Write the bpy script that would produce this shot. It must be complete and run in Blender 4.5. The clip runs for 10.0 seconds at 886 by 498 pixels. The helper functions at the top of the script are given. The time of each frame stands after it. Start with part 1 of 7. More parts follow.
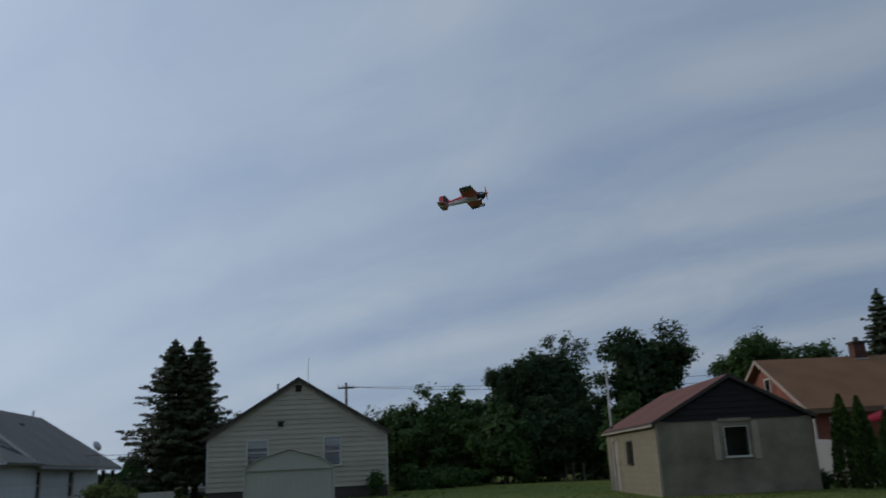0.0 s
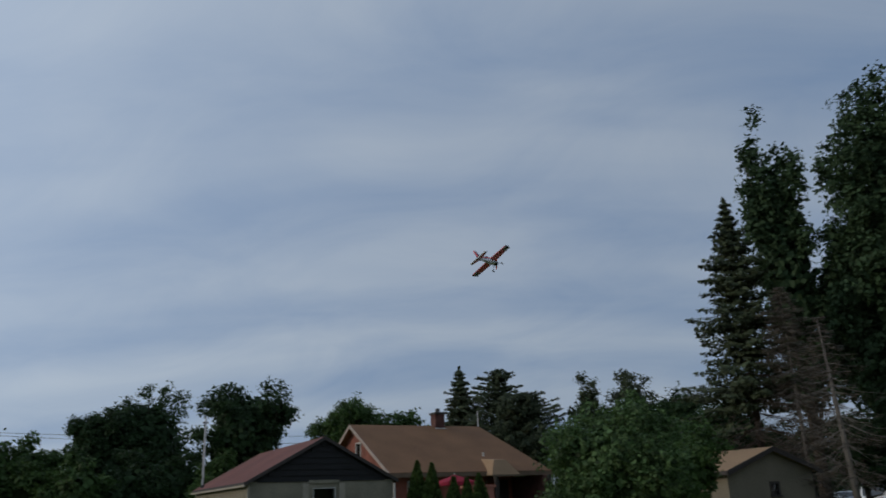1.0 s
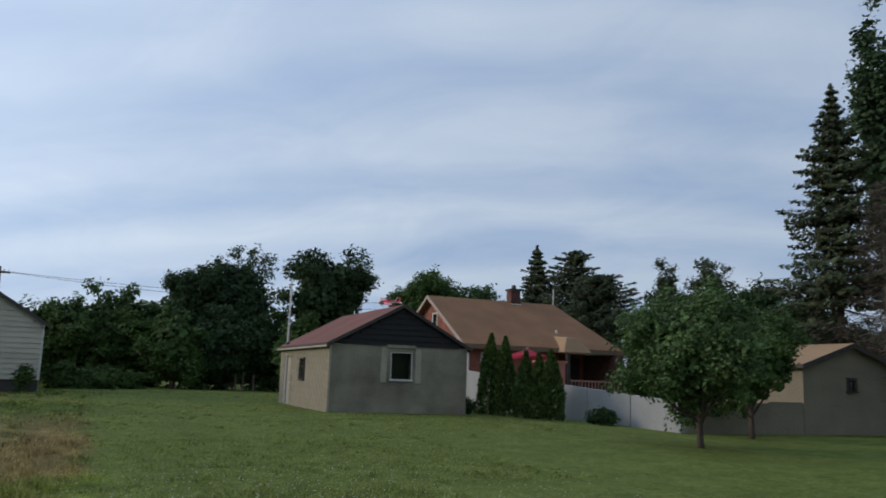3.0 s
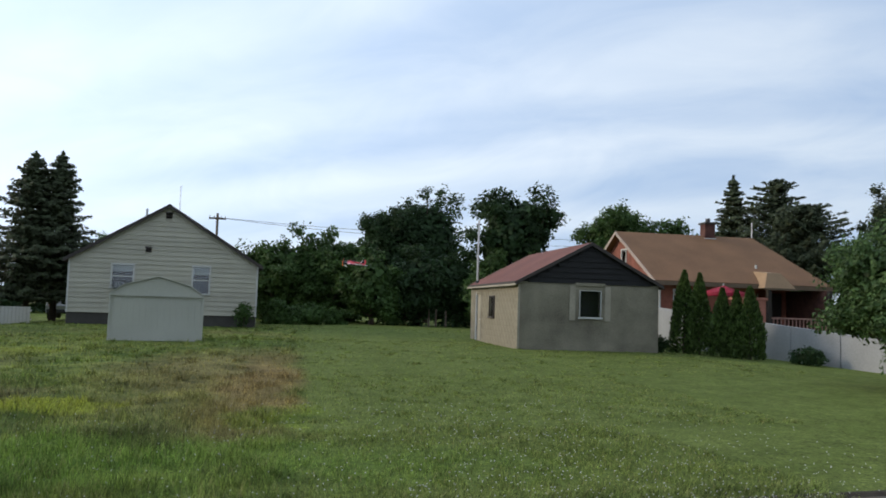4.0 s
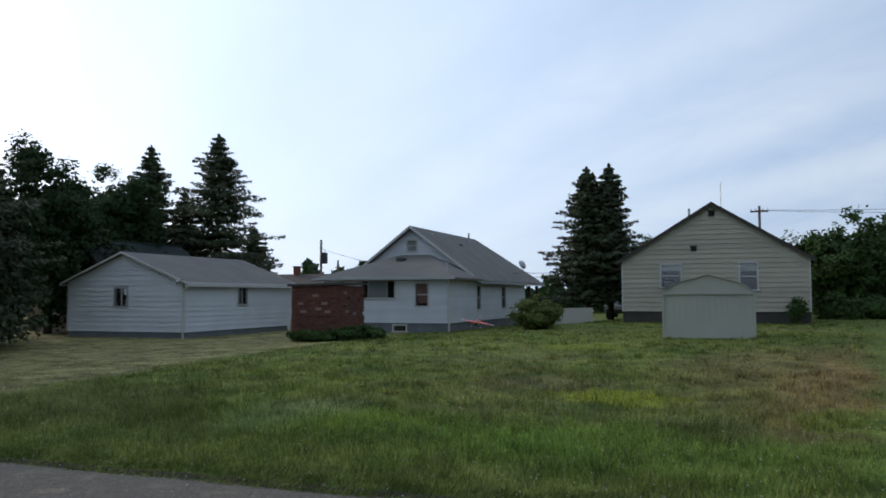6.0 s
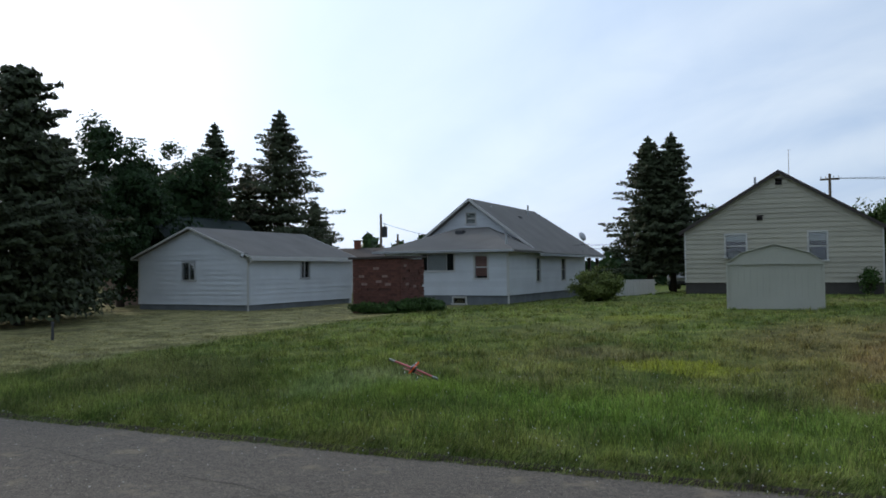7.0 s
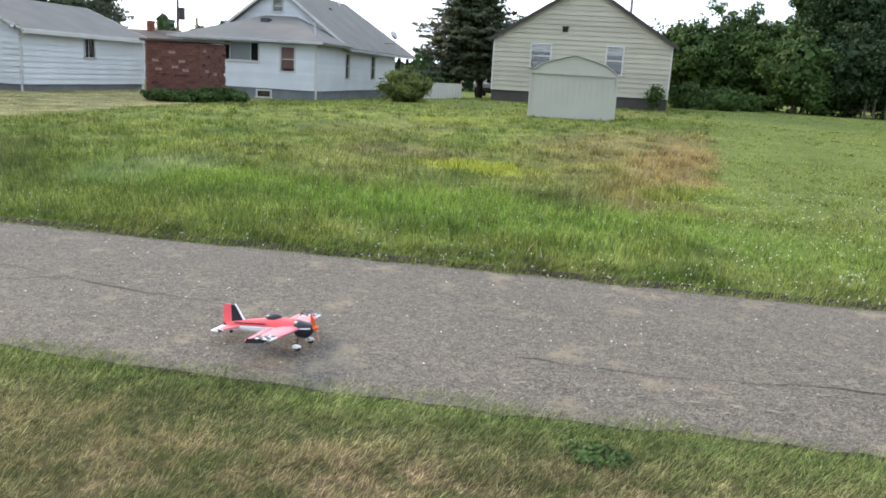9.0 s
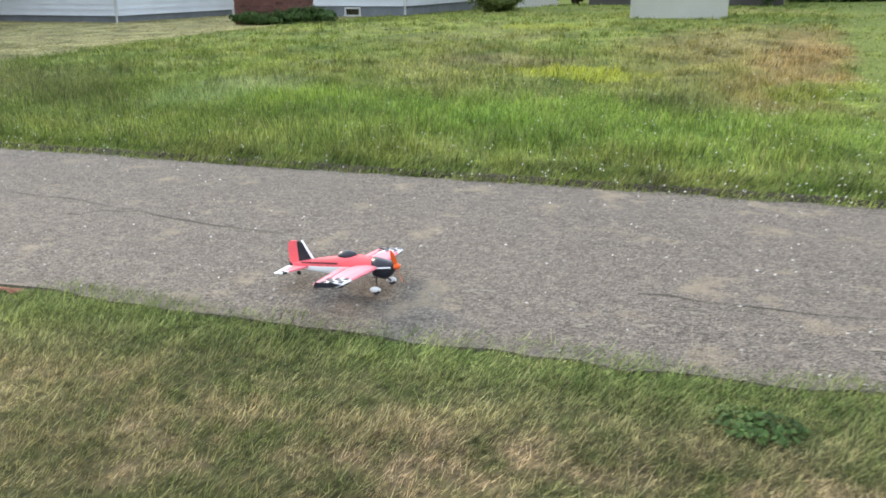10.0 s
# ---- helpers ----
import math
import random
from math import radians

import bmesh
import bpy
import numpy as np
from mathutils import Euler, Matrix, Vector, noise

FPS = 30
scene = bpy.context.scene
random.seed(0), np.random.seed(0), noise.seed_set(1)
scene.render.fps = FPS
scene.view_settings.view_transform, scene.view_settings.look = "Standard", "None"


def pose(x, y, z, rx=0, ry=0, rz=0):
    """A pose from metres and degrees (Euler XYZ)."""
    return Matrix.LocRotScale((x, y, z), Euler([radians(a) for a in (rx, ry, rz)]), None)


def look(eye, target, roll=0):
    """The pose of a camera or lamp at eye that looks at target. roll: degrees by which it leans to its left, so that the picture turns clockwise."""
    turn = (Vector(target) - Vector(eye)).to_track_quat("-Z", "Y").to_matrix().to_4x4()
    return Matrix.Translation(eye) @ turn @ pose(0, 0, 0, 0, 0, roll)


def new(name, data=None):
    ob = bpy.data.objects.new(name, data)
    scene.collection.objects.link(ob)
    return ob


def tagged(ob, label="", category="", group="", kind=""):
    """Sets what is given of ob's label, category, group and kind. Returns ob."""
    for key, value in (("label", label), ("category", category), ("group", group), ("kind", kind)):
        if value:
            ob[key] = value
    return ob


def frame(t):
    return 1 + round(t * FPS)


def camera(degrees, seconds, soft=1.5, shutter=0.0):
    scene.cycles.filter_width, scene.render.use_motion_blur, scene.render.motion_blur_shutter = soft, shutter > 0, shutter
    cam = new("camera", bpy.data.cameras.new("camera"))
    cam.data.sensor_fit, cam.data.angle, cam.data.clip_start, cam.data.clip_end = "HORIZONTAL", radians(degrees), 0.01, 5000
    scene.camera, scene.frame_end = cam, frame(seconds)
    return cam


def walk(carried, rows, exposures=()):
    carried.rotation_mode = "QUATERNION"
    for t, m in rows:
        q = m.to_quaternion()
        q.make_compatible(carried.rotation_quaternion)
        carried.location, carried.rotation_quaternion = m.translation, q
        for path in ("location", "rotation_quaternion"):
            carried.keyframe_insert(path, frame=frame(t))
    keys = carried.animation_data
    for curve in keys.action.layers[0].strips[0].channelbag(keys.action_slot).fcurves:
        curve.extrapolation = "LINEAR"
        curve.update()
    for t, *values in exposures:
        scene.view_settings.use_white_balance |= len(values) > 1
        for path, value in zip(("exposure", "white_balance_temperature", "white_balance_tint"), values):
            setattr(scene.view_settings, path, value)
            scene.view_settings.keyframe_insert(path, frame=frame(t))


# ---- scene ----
cam = camera(57.97, 10.0, soft=1.7, shutter=0.15)


def aimed(x, y, z, yaw, pitch, roll):
    """A camera pose from its place, yaw to the left of +y, pitch up, and roll."""
    a, b = radians(yaw), radians(pitch)
    way = Vector((-math.sin(a) * math.cos(b), math.cos(a) * math.cos(b), math.sin(b)))
    eye = Vector((x, y, z))
    return look(eye, eye + 2 * way, roll)


PATH = [
    (0, 0.268, 0.144, 1.564, 0.02, 15.25, -2.74),
    (0.5, 0.255, 0.124, 1.552, -13.48, 17.64, -2.26),
    (1, 0.170, 0.055, 1.611, -27.88, 17.95, -2.32),
    (1.5, 0.195, 0.092, 1.619, -32.96, 15.97, -0.94),
    (2, 0.193, 0.071, 1.604, -31.42, 13.76, 0.36),
    (2.5, 0.171, 0.053, 1.584, -27.91, 11.63, 1.00),
    (3, 0.118, 0.054, 1.580, -21.91, 9.17, 1.92),
    (3.2, 0.124, 0.006, 1.595, -18.63, 8.04, 1.99),
    (4.3, 0.058, 0.021, 1.687, -5.91, 3.47, 1.61),
    (4.5, 0.053, 0.035, 1.668, -3.75, 3.36, 1.32),
    (5, -0.003, -0.103, 1.647, 7.30, 4.06, 0.80),
    (5.5, -0.041, -0.032, 1.664, 20.66, 3.61, 0.36),
    (6, -0.084, -0.034, 1.681, 28.64, 3.35, -0.17),
    (6.2, -0.125, -0.095, 1.642, 30.59, 3.27, -0.26),
    (7.3, -0.040, -0.064, 1.632, 34.02, 0.79, -0.42),
    (7.5, -0.127, -0.094, 1.634, 34.96, 0.35, -0.38),
    (8, -0.084, -0.021, 1.570, 30.27, -3.81, 0.52),
    (8.5, -0.070, 0.005, 1.523, 21.26, -9.39, 2.56),
    (9, -0.084, 0.010, 1.516, 18.74, -12.34, 3.37),
    (9.5, -0.096, 0.017, 1.511, 22.38, -15.02, 1.75),
    (9.8, -0.119, 0.061, 1.498, 24.09, -16.46, 0.87),
    (9.9, -0.236, 0.420, 1.420, 25.00, -17.40, 0.30),
    (10, -0.342, 0.687, 1.349, 25.86, -18.35, -0.17),
]
EXPOSURES = [(0, -1.06, 6450, 9), (1.0, -0.88, 6450, 9), (2.5, -0.46, 6450, 9), (3.2, -0.20, 6600, 10), (4.3, 0.22, 6800, 9), (4.7, 0.22, 6800, 9), (5.5, -0.12, 6550, 9), (6.2, -0.31, 6550, 9), (7.3, -0.15, 6700, 9), (8.0, 0.27, 6900, 10), (8.5, 1.12, 7150, 10), (9.0, 1.43, 7280, 12), (10.0, 1.58, 7300, 12)]
walk(cam, [(r[0], aimed(*r[1:])) for r in PATH], EXPOSURES)

# ---- world and sun ----
SUN_AZ, SUN_EL = -72.0, 20.0      # degrees to the right of +y, and up
world = bpy.data.worlds.new("sky")
scene.world = world
world.use_nodes = True
wn, wl = world.node_tree.nodes, world.node_tree.links
wn.clear()
w_out, w_bg = wn.new("ShaderNodeOutputWorld"), wn.new("ShaderNodeBackground")
w_sky = wn.new("ShaderNodeTexSky")
w_sky.sky_type, w_sky.sun_disc = "NISHITA", False
w_sky.sun_elevation, w_sky.sun_rotation = radians(SUN_EL), radians(SUN_AZ)
w_sky.air_density, w_sky.dust_density, w_sky.ozone_density = 1.0, 2.0, 1.5
w_geo = wn.new("ShaderNodeTexCoord")
w_sep = wn.new("ShaderNodeSeparateXYZ")
wl.new(w_geo.outputs["Generated"], w_sep.inputs[0])


def w_math(op, a, b=None, c=None, clamp=False):
    n = wn.new("ShaderNodeMath")
    n.operation, n.use_clamp = op, clamp
    for i, v in enumerate((a, b, c)):
        if v is None:
            continue
        if isinstance(v, (int, float)):
            n.inputs[i].default_value = v
        else:
            wl.new(v, n.inputs[i])
    return n.outputs[0]


# cloud sheet: the direction laid onto a flat layer overhead
up = w_math("ADD", w_math("MAXIMUM", w_sep.outputs[2], 0.0), 0.30)
cx, cy = w_math("DIVIDE", w_sep.outputs[0], up), w_math("DIVIDE", w_sep.outputs[1], up)
w_com = wn.new("ShaderNodeCombineXYZ")
wl.new(cx, w_com.inputs[0])
wl.new(cy, w_com.inputs[1])


def w_noise(turn, long, size, detail, distort, rough=0.5):
    """Cloud noise on the layer, drawn out along a bearing (degrees from +x)."""
    m = wn.new("ShaderNodeMapping")
    m.vector_type = "TEXTURE"
    m.inputs["Rotation"].default_value = (0, 0, radians(turn))
    m.inputs["Scale"].default_value = (long, 1.0, 1.0)
    wl.new(w_com.outputs[0], m.inputs[0])
    n = wn.new("ShaderNodeTexNoise")
    n.inputs["Scale"].default_value, n.inputs["Detail"].default_value = size, detail
    n.inputs["Roughness"].default_value, n.inputs["Distortion"].default_value = rough, distort
    wl.new(m.outputs[0], n.inputs["Vector"])
    return n.outputs["Fac"]


# long parallel rolls of thin cloud, crossed by softer mottling
ROLL = 27.0        # the bearing square to the rolls, degrees to the right of +y
across = w_math("ADD", w_math("MULTIPLY", cx, math.sin(radians(ROLL))), w_math("MULTIPLY", cy, math.cos(radians(ROLL))))
sway = w_math("MULTIPLY", w_math("SUBTRACT", w_noise(-ROLL, 2.2, 1.3, 3.0, 0.0), 0.5), 0.42)
phase = w_math("MULTIPLY", w_math("SUBTRACT", w_math("ADD", across, sway), 1.24), math.tau / 0.37)
rolls = w_math("MULTIPLY_ADD", w_math("COSINE", phase), 0.5, 0.5)
bands = w_noise(-ROLL, 3.0, 2.0, 4.0, 0.5)
puffs = w_noise(-ROLL - 14, 1.6, 3.4, 7.0, 0.7, 0.58)
mixed = w_math("ADD", w_math("ADD", w_math("MULTIPLY", rolls, 0.11), w_math("MULTIPLY", bands, 0.53)), w_math("MULTIPLY", puffs, 0.36))
w_ramp = wn.new("ShaderNodeValToRGB")
w_ramp.color_ramp.elements[0].position, w_ramp.color_ramp.elements[1].position = 0.34, 0.66
w_ramp.color_ramp.elements[0].color = (2.7, 3.95, 6.2, 1)     # blue-grey undersides and gaps
w_ramp.color_ramp.elements[1].color = (6.0, 6.85, 8.0, 1)   # thin lit cloud
# thin cloud grows brighter towards the sun
w_dot = wn.new("ShaderNodeVectorMath")
w_dot.operation = "DOT_PRODUCT"
wl.new(w_geo.outputs["Generated"], w_dot.inputs[0])
w_dot.inputs[1].default_value = (math.sin(radians(SUN_AZ)) * math.cos(radians(SUN_EL)), math.cos(radians(SUN_AZ)) * math.cos(radians(SUN_EL)), math.sin(radians(SUN_EL)))
glow = w_math("POWER", w_math("MAXIMUM", w_math("ADD", w_math("MULTIPLY", w_dot.outputs["Value"], 0.5), 0.5), 0.0), 3.0)
gain = w_math("ADD", w_math("MULTIPLY", glow, 0.85), 0.78)
# bright haze towards the sun evens the rolls out
veil = w_math("MULTIPLY", w_math("SUBTRACT", 0.53, mixed), w_math("MINIMUM", w_math("MULTIPLY", glow, 1.15), 0.85))
wl.new(w_math("ADD", mixed, veil), w_ramp.inputs[0])
w_mul = wn.new("ShaderNodeVectorMath")
w_mul.operation = "SCALE"
wl.new(w_ramp.outputs[0], w_mul.inputs[0])
wl.new(gain, w_mul.inputs["Scale"])
w_mix = wn.new("ShaderNodeMix")
w_mix.data_type = "RGBA"
w_mix.inputs["Factor"].default_value = 0.86
wl.new(w_sky.outputs[0], w_mix.inputs["A"])
wl.new(w_mul.outputs[0], w_mix.inputs["B"])
wl.new(w_mix.outputs["Result"], w_bg.inputs["Color"])
w_bg.inputs["Strength"].default_value = 0.142
wl.new(w_bg.outputs[0], w_out.inputs["Surface"])

sun = bpy.data.lights.new("sun", "SUN")
sun.energy, sun.angle, sun.color = 1.7, radians(9), (1.0, 0.87, 0.70)
sun_ob = new("sun", sun)
sun_dir = Vector((math.sin(radians(SUN_AZ)) * math.cos(radians(SUN_EL)), math.cos(radians(SUN_AZ)) * math.cos(radians(SUN_EL)), math.sin(radians(SUN_EL))))
sun_ob.matrix_world = look(sun_dir * 100, (0, 0, 0))


# ---- materials ----
def material(name, colour, rough=0.8, vary=0.25, scale=3.0, fine=40.0, second=None, bump=0.2, metal=0.0, island=0.0, single=0.0, stretch=(1, 1, 1), subsurface=0.0, spec=0.4):
    """A procedural surface: two scales of variation between two tones, with fine relief."""
    m = bpy.data.materials.new(name)
    m.use_nodes = True
    n, l = m.node_tree.nodes, m.node_tree.links
    p = n["Principled BSDF"]
    p.inputs["Roughness"].default_value, p.inputs["Metallic"].default_value = rough, metal
    p.inputs["Specular IOR Level"].default_value = spec
    tc = n.new("ShaderNodeTexCoord")
    mp = n.new("ShaderNodeMapping")
    mp.inputs["Scale"].default_value = stretch
    l.new(tc.outputs["Object"], mp.inputs[0])
    big, small = n.new("ShaderNodeTexNoise"), n.new("ShaderNodeTexNoise")
    for t, s, d in ((big, scale, 5), (small, fine, 3)):
        t.inputs["Scale"].default_value, t.inputs["Detail"].default_value = s, d
        l.new(mp.outputs[0], t.inputs["Vector"])
    second = second or tuple(c * (1 - vary) for c in colour)
    first = tuple(min(1, c * (1 + 0.5 * vary)) for c in colour)
    ramp = n.new("ShaderNodeValToRGB")
    ramp.color_ramp.elements[0].position, ramp.color_ramp.elements[1].position = 0.32, 0.68
    ramp.color_ramp.elements[0].color, ramp.color_ramp.elements[1].color = (*second, 1), (*first, 1)
    add = n.new("ShaderNodeMath")
    add.operation = "MULTIPLY_ADD"
    l.new(small.outputs["Fac"], add.inputs[0])
    add.inputs[1].default_value = 0.45
    mul = n.new("ShaderNodeMath")
    mul.operation = "MULTIPLY"
    l.new(big.outputs["Fac"], mul.inputs[0])
    mul.inputs[1].default_value = 0.55
    l.new(mul.outputs[0], add.inputs[2])
    fac = add.outputs[0]
    for amount, kind in ((island, "ShaderNodeNewGeometry"), (single, "ShaderNodeObjectInfo")):
        if amount:
            g = n.new(kind)
            ma = n.new("ShaderNodeMath")
            ma.operation = "MULTIPLY_ADD"
            l.new(g.outputs["Random Per Island" if "Geometry" in kind else "Random"], ma.inputs[0])
            ma.inputs[1].default_value = amount
            sub = n.new("ShaderNodeMath")
            sub.operation = "SUBTRACT"
            l.new(fac, sub.inputs[0])
            sub.inputs[1].default_value = amount / 2
            l.new(sub.outputs[0], ma.inputs[2])
            fac = ma.outputs[0]
    l.new(fac, ramp.inputs[0])
    l.new(ramp.outputs[0], p.inputs["Base Color"])
    if bump:
        b = n.new("ShaderNodeBump")
        b.inputs["Strength"].default_value, b.inputs["Distance"].default_value = bump, 0.02
        l.new(small.outputs["Fac"], b.inputs["Height"])
        l.new(b.outputs[0], p.inputs["Normal"])
    if subsurface:
        tr = n.new("ShaderNodeBsdfTranslucent")
        l.new(ramp.outputs[0], tr.inputs["Color"])
        mx = n.new("ShaderNodeMixShader")
        mx.inputs[0].default_value = subsurface
        l.new(p.outputs[0], mx.inputs[1])
        l.new(tr.outputs[0], mx.inputs[2])
        l.new(mx.outputs[0], n["Material Output"].inputs["Surface"])
    return m


def pane(name, tint=(0.03, 0.035, 0.04), rough=0.06):
    m = bpy.data.materials.new(name)
    m.use_nodes = True
    n, l = m.node_tree.nodes, m.node_tree.links
    glass, clear = n.new("ShaderNodeBsdfGlossy"), n.new("ShaderNodeBsdfTransparent")
    glass.inputs["Roughness"].default_value = rough
    clear.inputs["Color"].default_value = (0.92, 0.94, 0.94, 1)
    fres, mix = n.new("ShaderNodeFresnel"), n.new("ShaderNodeMixShader")
    fres.inputs["IOR"].default_value = 1.5
    gain = n.new("ShaderNodeMath")
    gain.operation = "MULTIPLY_ADD"
    l.new(fres.outputs[0], gain.inputs[0])
    gain.inputs[1].default_value, gain.inputs[2].default_value = 1.0, 0.04
    l.new(gain.outputs[0], mix.inputs[0])
    l.new(clear.outputs[0], mix.inputs[1])
    l.new(glass.outputs[0], mix.inputs[2])
    l.new(mix.outputs[0], n["Material Output"].inputs["Surface"])
    return m


M = {
    "cream": material("cream_siding", (0.400, 0.374, 0.295), 0.6, 0.14, 1.2, 30, single=0.25),
    "white": material("white_siding", (0.600, 0.625, 0.645), 0.55, 0.12, 1.0, 30, single=0.2),
    "foundation": material("grey_foundation", (0.066, 0.060, 0.052), 0.9, 0.3, 2.0, 30),
    "foundation_blue": material("blue_grey_foundation", (0.17, 0.185, 0.195), 0.9, 0.3, 2.0, 30),
    "block": material("stained_stucco", (0.235, 0.212, 0.155), 0.92, 0.5, 1.1, 30, second=(0.086, 0.074, 0.054), bump=0.35),
    "black_wood": material("tarred_boards", (0.014, 0.013, 0.013), 0.8, 0.5, 2.0, 40, stretch=(1, 1, 6)),
    "red_roof": material("faded_red_roofing", (0.150, 0.052, 0.037), 0.85, 0.3, 0.8, 25),
    "brown_roof": material("brown_shingles", (0.205, 0.104, 0.050), 0.88, 0.28, 0.7, 18),
    "tan_roof": material("tan_shingles", (0.289, 0.186, 0.103), 0.88, 0.28, 0.7, 18),
    "grey_roof": material("grey_shingles", (0.158, 0.148, 0.134), 0.88, 0.25, 0.8, 20),
    "dark_roof": material("dark_brown_shingles", (0.075, 0.06, 0.052), 0.85, 0.3, 0.8, 20),
    "green_roof": material("dark_green_shingles", (0.018, 0.030, 0.027), 0.85, 0.3, 0.8, 20),
    "brick": material("red_brick", (0.250, 0.088, 0.060), 0.9, 0.45, 2.0, 14, single=0.3),
    "old_brick": material("old_red_brick", (0.150, 0.062, 0.046), 0.92, 0.4, 1.6, 20, second=(0.090, 0.040, 0.031), single=0.22),
    "mortar": material("mortar", (0.098, 0.048, 0.038), 0.95, 0.3, 3, 40),
    "trim": material("white_trim", (0.508, 0.501, 0.473), 0.5, 0.1, 2, 30),
    "dark_trim": material("dark_brown_trim", (0.045, 0.035, 0.03), 0.6, 0.3, 2, 30),
    "metal_shed": material("pale_green_metal", (0.405, 0.400, 0.335), 0.5, 0.12, 1.2, 30, bump=0.05),
    "concrete": material("pale_concrete", (0.28, 0.285, 0.285), 0.9, 0.22, 0.8, 20, bump=0.3),
    "grey_block_and_shade": material("grey_block_and_shade", (0.205, 0.175, 0.125), 0.92, 0.25, 1.0, 16, bump=0.4),
    "glass": pane("window_glass"),
    "interior": material("dark_interior", (0.05, 0.05, 0.05), 0.9, 0.3, 1, 10),
    "blind": material("pale_curtain", (0.46, 0.47, 0.46), 0.9, 0.15, 3, 20),
    "steel": material("galvanised_steel", (0.45, 0.46, 0.47), 0.45, 0.2, 3, 30, metal=0.6),
    "dark_metal": material("dark_metal", (0.06, 0.06, 0.065), 0.5, 0.3, 3, 30, metal=0.3),
    "pole_wood": material("weathered_pole", (0.17, 0.13, 0.10), 0.9, 0.35, 2, 30, stretch=(8, 8, 1)),
    "bark": material("bark", (0.080, 0.060, 0.045), 0.95, 0.45, 3, 25, stretch=(4, 4, 1), bump=0.8),
    "pale_bark": material("pale_bark", (0.17, 0.15, 0.128), 0.95, 0.45, 2, 20, stretch=(4, 4, 1), bump=0.8),
    "leaf_bright": material("ash_leaves", (0.080, 0.136, 0.046), 0.55, 0.6, 0.6, 8, island=0.45, subsurface=0.3, bump=0, spec=0.15),
    "leaf_mid": material("maple_leaves", (0.064, 0.116, 0.032), 0.6, 0.45, 0.35, 6, island=0.4, subsurface=0.25, bump=0, spec=0.15),
    "leaf_dark": material("dark_leaves", (0.033, 0.064, 0.023), 0.6, 0.45, 0.35, 6, island=0.4, subsurface=0.25, bump=0, spec=0.15),
    "leaf_poplar": material("poplar_leaves", (0.046, 0.078, 0.035), 0.6, 0.4, 0.35, 6, island=0.35, subsurface=0.15, bump=0, spec=0.1),
    "leaf_shrub": material("shrub_leaves", (0.13, 0.165, 0.045), 0.6, 0.5, 1.2, 8, island=0.7, subsurface=0.25, bump=0, spec=0.15),
    "needle": material("spruce_needles", (0.066, 0.083, 0.042), 0.6, 0.5, 0.5, 6, island=0.4, subsurface=0.12, bump=0, spec=0.15),
    "needle_dead": material("dead_needles", (0.092, 0.078, 0.062), 0.8, 0.45, 0.5, 6, island=0.7, bump=0, spec=0.15),
    "cedar": material("cedar_leaves", (0.066, 0.108, 0.028), 0.6, 0.5, 0.9, 8, island=0.7, subsurface=0.15, bump=0, spec=0.15),
}


# ---- helpers of this scene ----
def part(name, bm, mat, parent=None, label="", smooth=False):
    """Links a bmesh as one mesh object under a thing or a part."""
    me = bpy.data.meshes.new(name)
    bm.normal_update()
    bm.to_mesh(me)
    bm.free()
    me.materials.append(M[mat] if isinstance(mat, str) else mat)
    if smooth:
        for f in me.polygons:
            f.use_smooth = True
    ob = new(name, me)
    if parent:
        ob.parent = parent
    if label:
        ob["label"] = label
    return ob


def mesh_part(name, verts, faces, mat, parent=None, label=""):
    """Links plain lists or arrays as one mesh object."""
    me = bpy.data.meshes.new(name)
    me.from_pydata(verts, [], faces)
    me.materials.append(M[mat] if isinstance(mat, str) else mat)
    ob = new(name, me)
    if parent:
        ob.parent = parent
    if label:
        ob["label"] = label
    return ob


def thing(name, m, label, category, group="", kind=""):
    ob = new(name)
    ob.empty_display_size = 0.2
    ob.matrix_world = m
    return tagged(ob, label, category, group, kind)


def hexa(bm, lower, upper):
    """A six-sided block from four lower and four upper corners."""
    v = [bm.verts.new(p) for p in (*lower, *upper)]
    for q in ((3, 2, 1, 0), (4, 5, 6, 7), (0, 1, 5, 4), (1, 2, 6, 5), (2, 3, 7, 6), (3, 0, 4, 7)):
        bm.faces.new([v[i] for i in q])
    return bm


def box(x0, x1, y0, y1, z0, z1, bm=None):
    bm = bm or bmesh.new()
    return hexa(bm, ((x0, y0, z0), (x1, y0, z0), (x1, y1, z0), (x0, y1, z0)), ((x0, y0, z1), (x1, y0, z1), (x1, y1, z1), (x0, y1, z1)))


def soft_box(x0, x1, y0, y1, z0, z1, r=0.01):
    bm = box(x0, x1, y0, y1, z0, z1)
    bmesh.ops.bevel(bm, geom=bm.edges[:], offset=r, segments=2, affect="EDGES")
    return bm


def tube(points, radii, sides=8, bm=None):
    """A tapering tube along points."""
    bm = bm or bmesh.new()
    rings = []
    for i, p in enumerate(points):
        p = Vector(p)
        a = Vector(points[max(i - 1, 0)])
        b = Vector(points[min(i + 1, len(points) - 1)])
        q = (b - a).to_track_quat("Z", "Y")
        rings.append([bm.verts.new(p + q @ Vector((radii[i] * math.cos(k * math.tau / sides), radii[i] * math.sin(k * math.tau / sides), 0))) for k in range(sides)])
    for r, s in zip(rings, rings[1:]):
        for k in range(sides):
            bm.faces.new((r[k], r[(k + 1) % sides], s[(k + 1) % sides], s[k]))
    bm.faces.new(rings[0][::-1])
    bm.faces.new(rings[-1])
    return bm


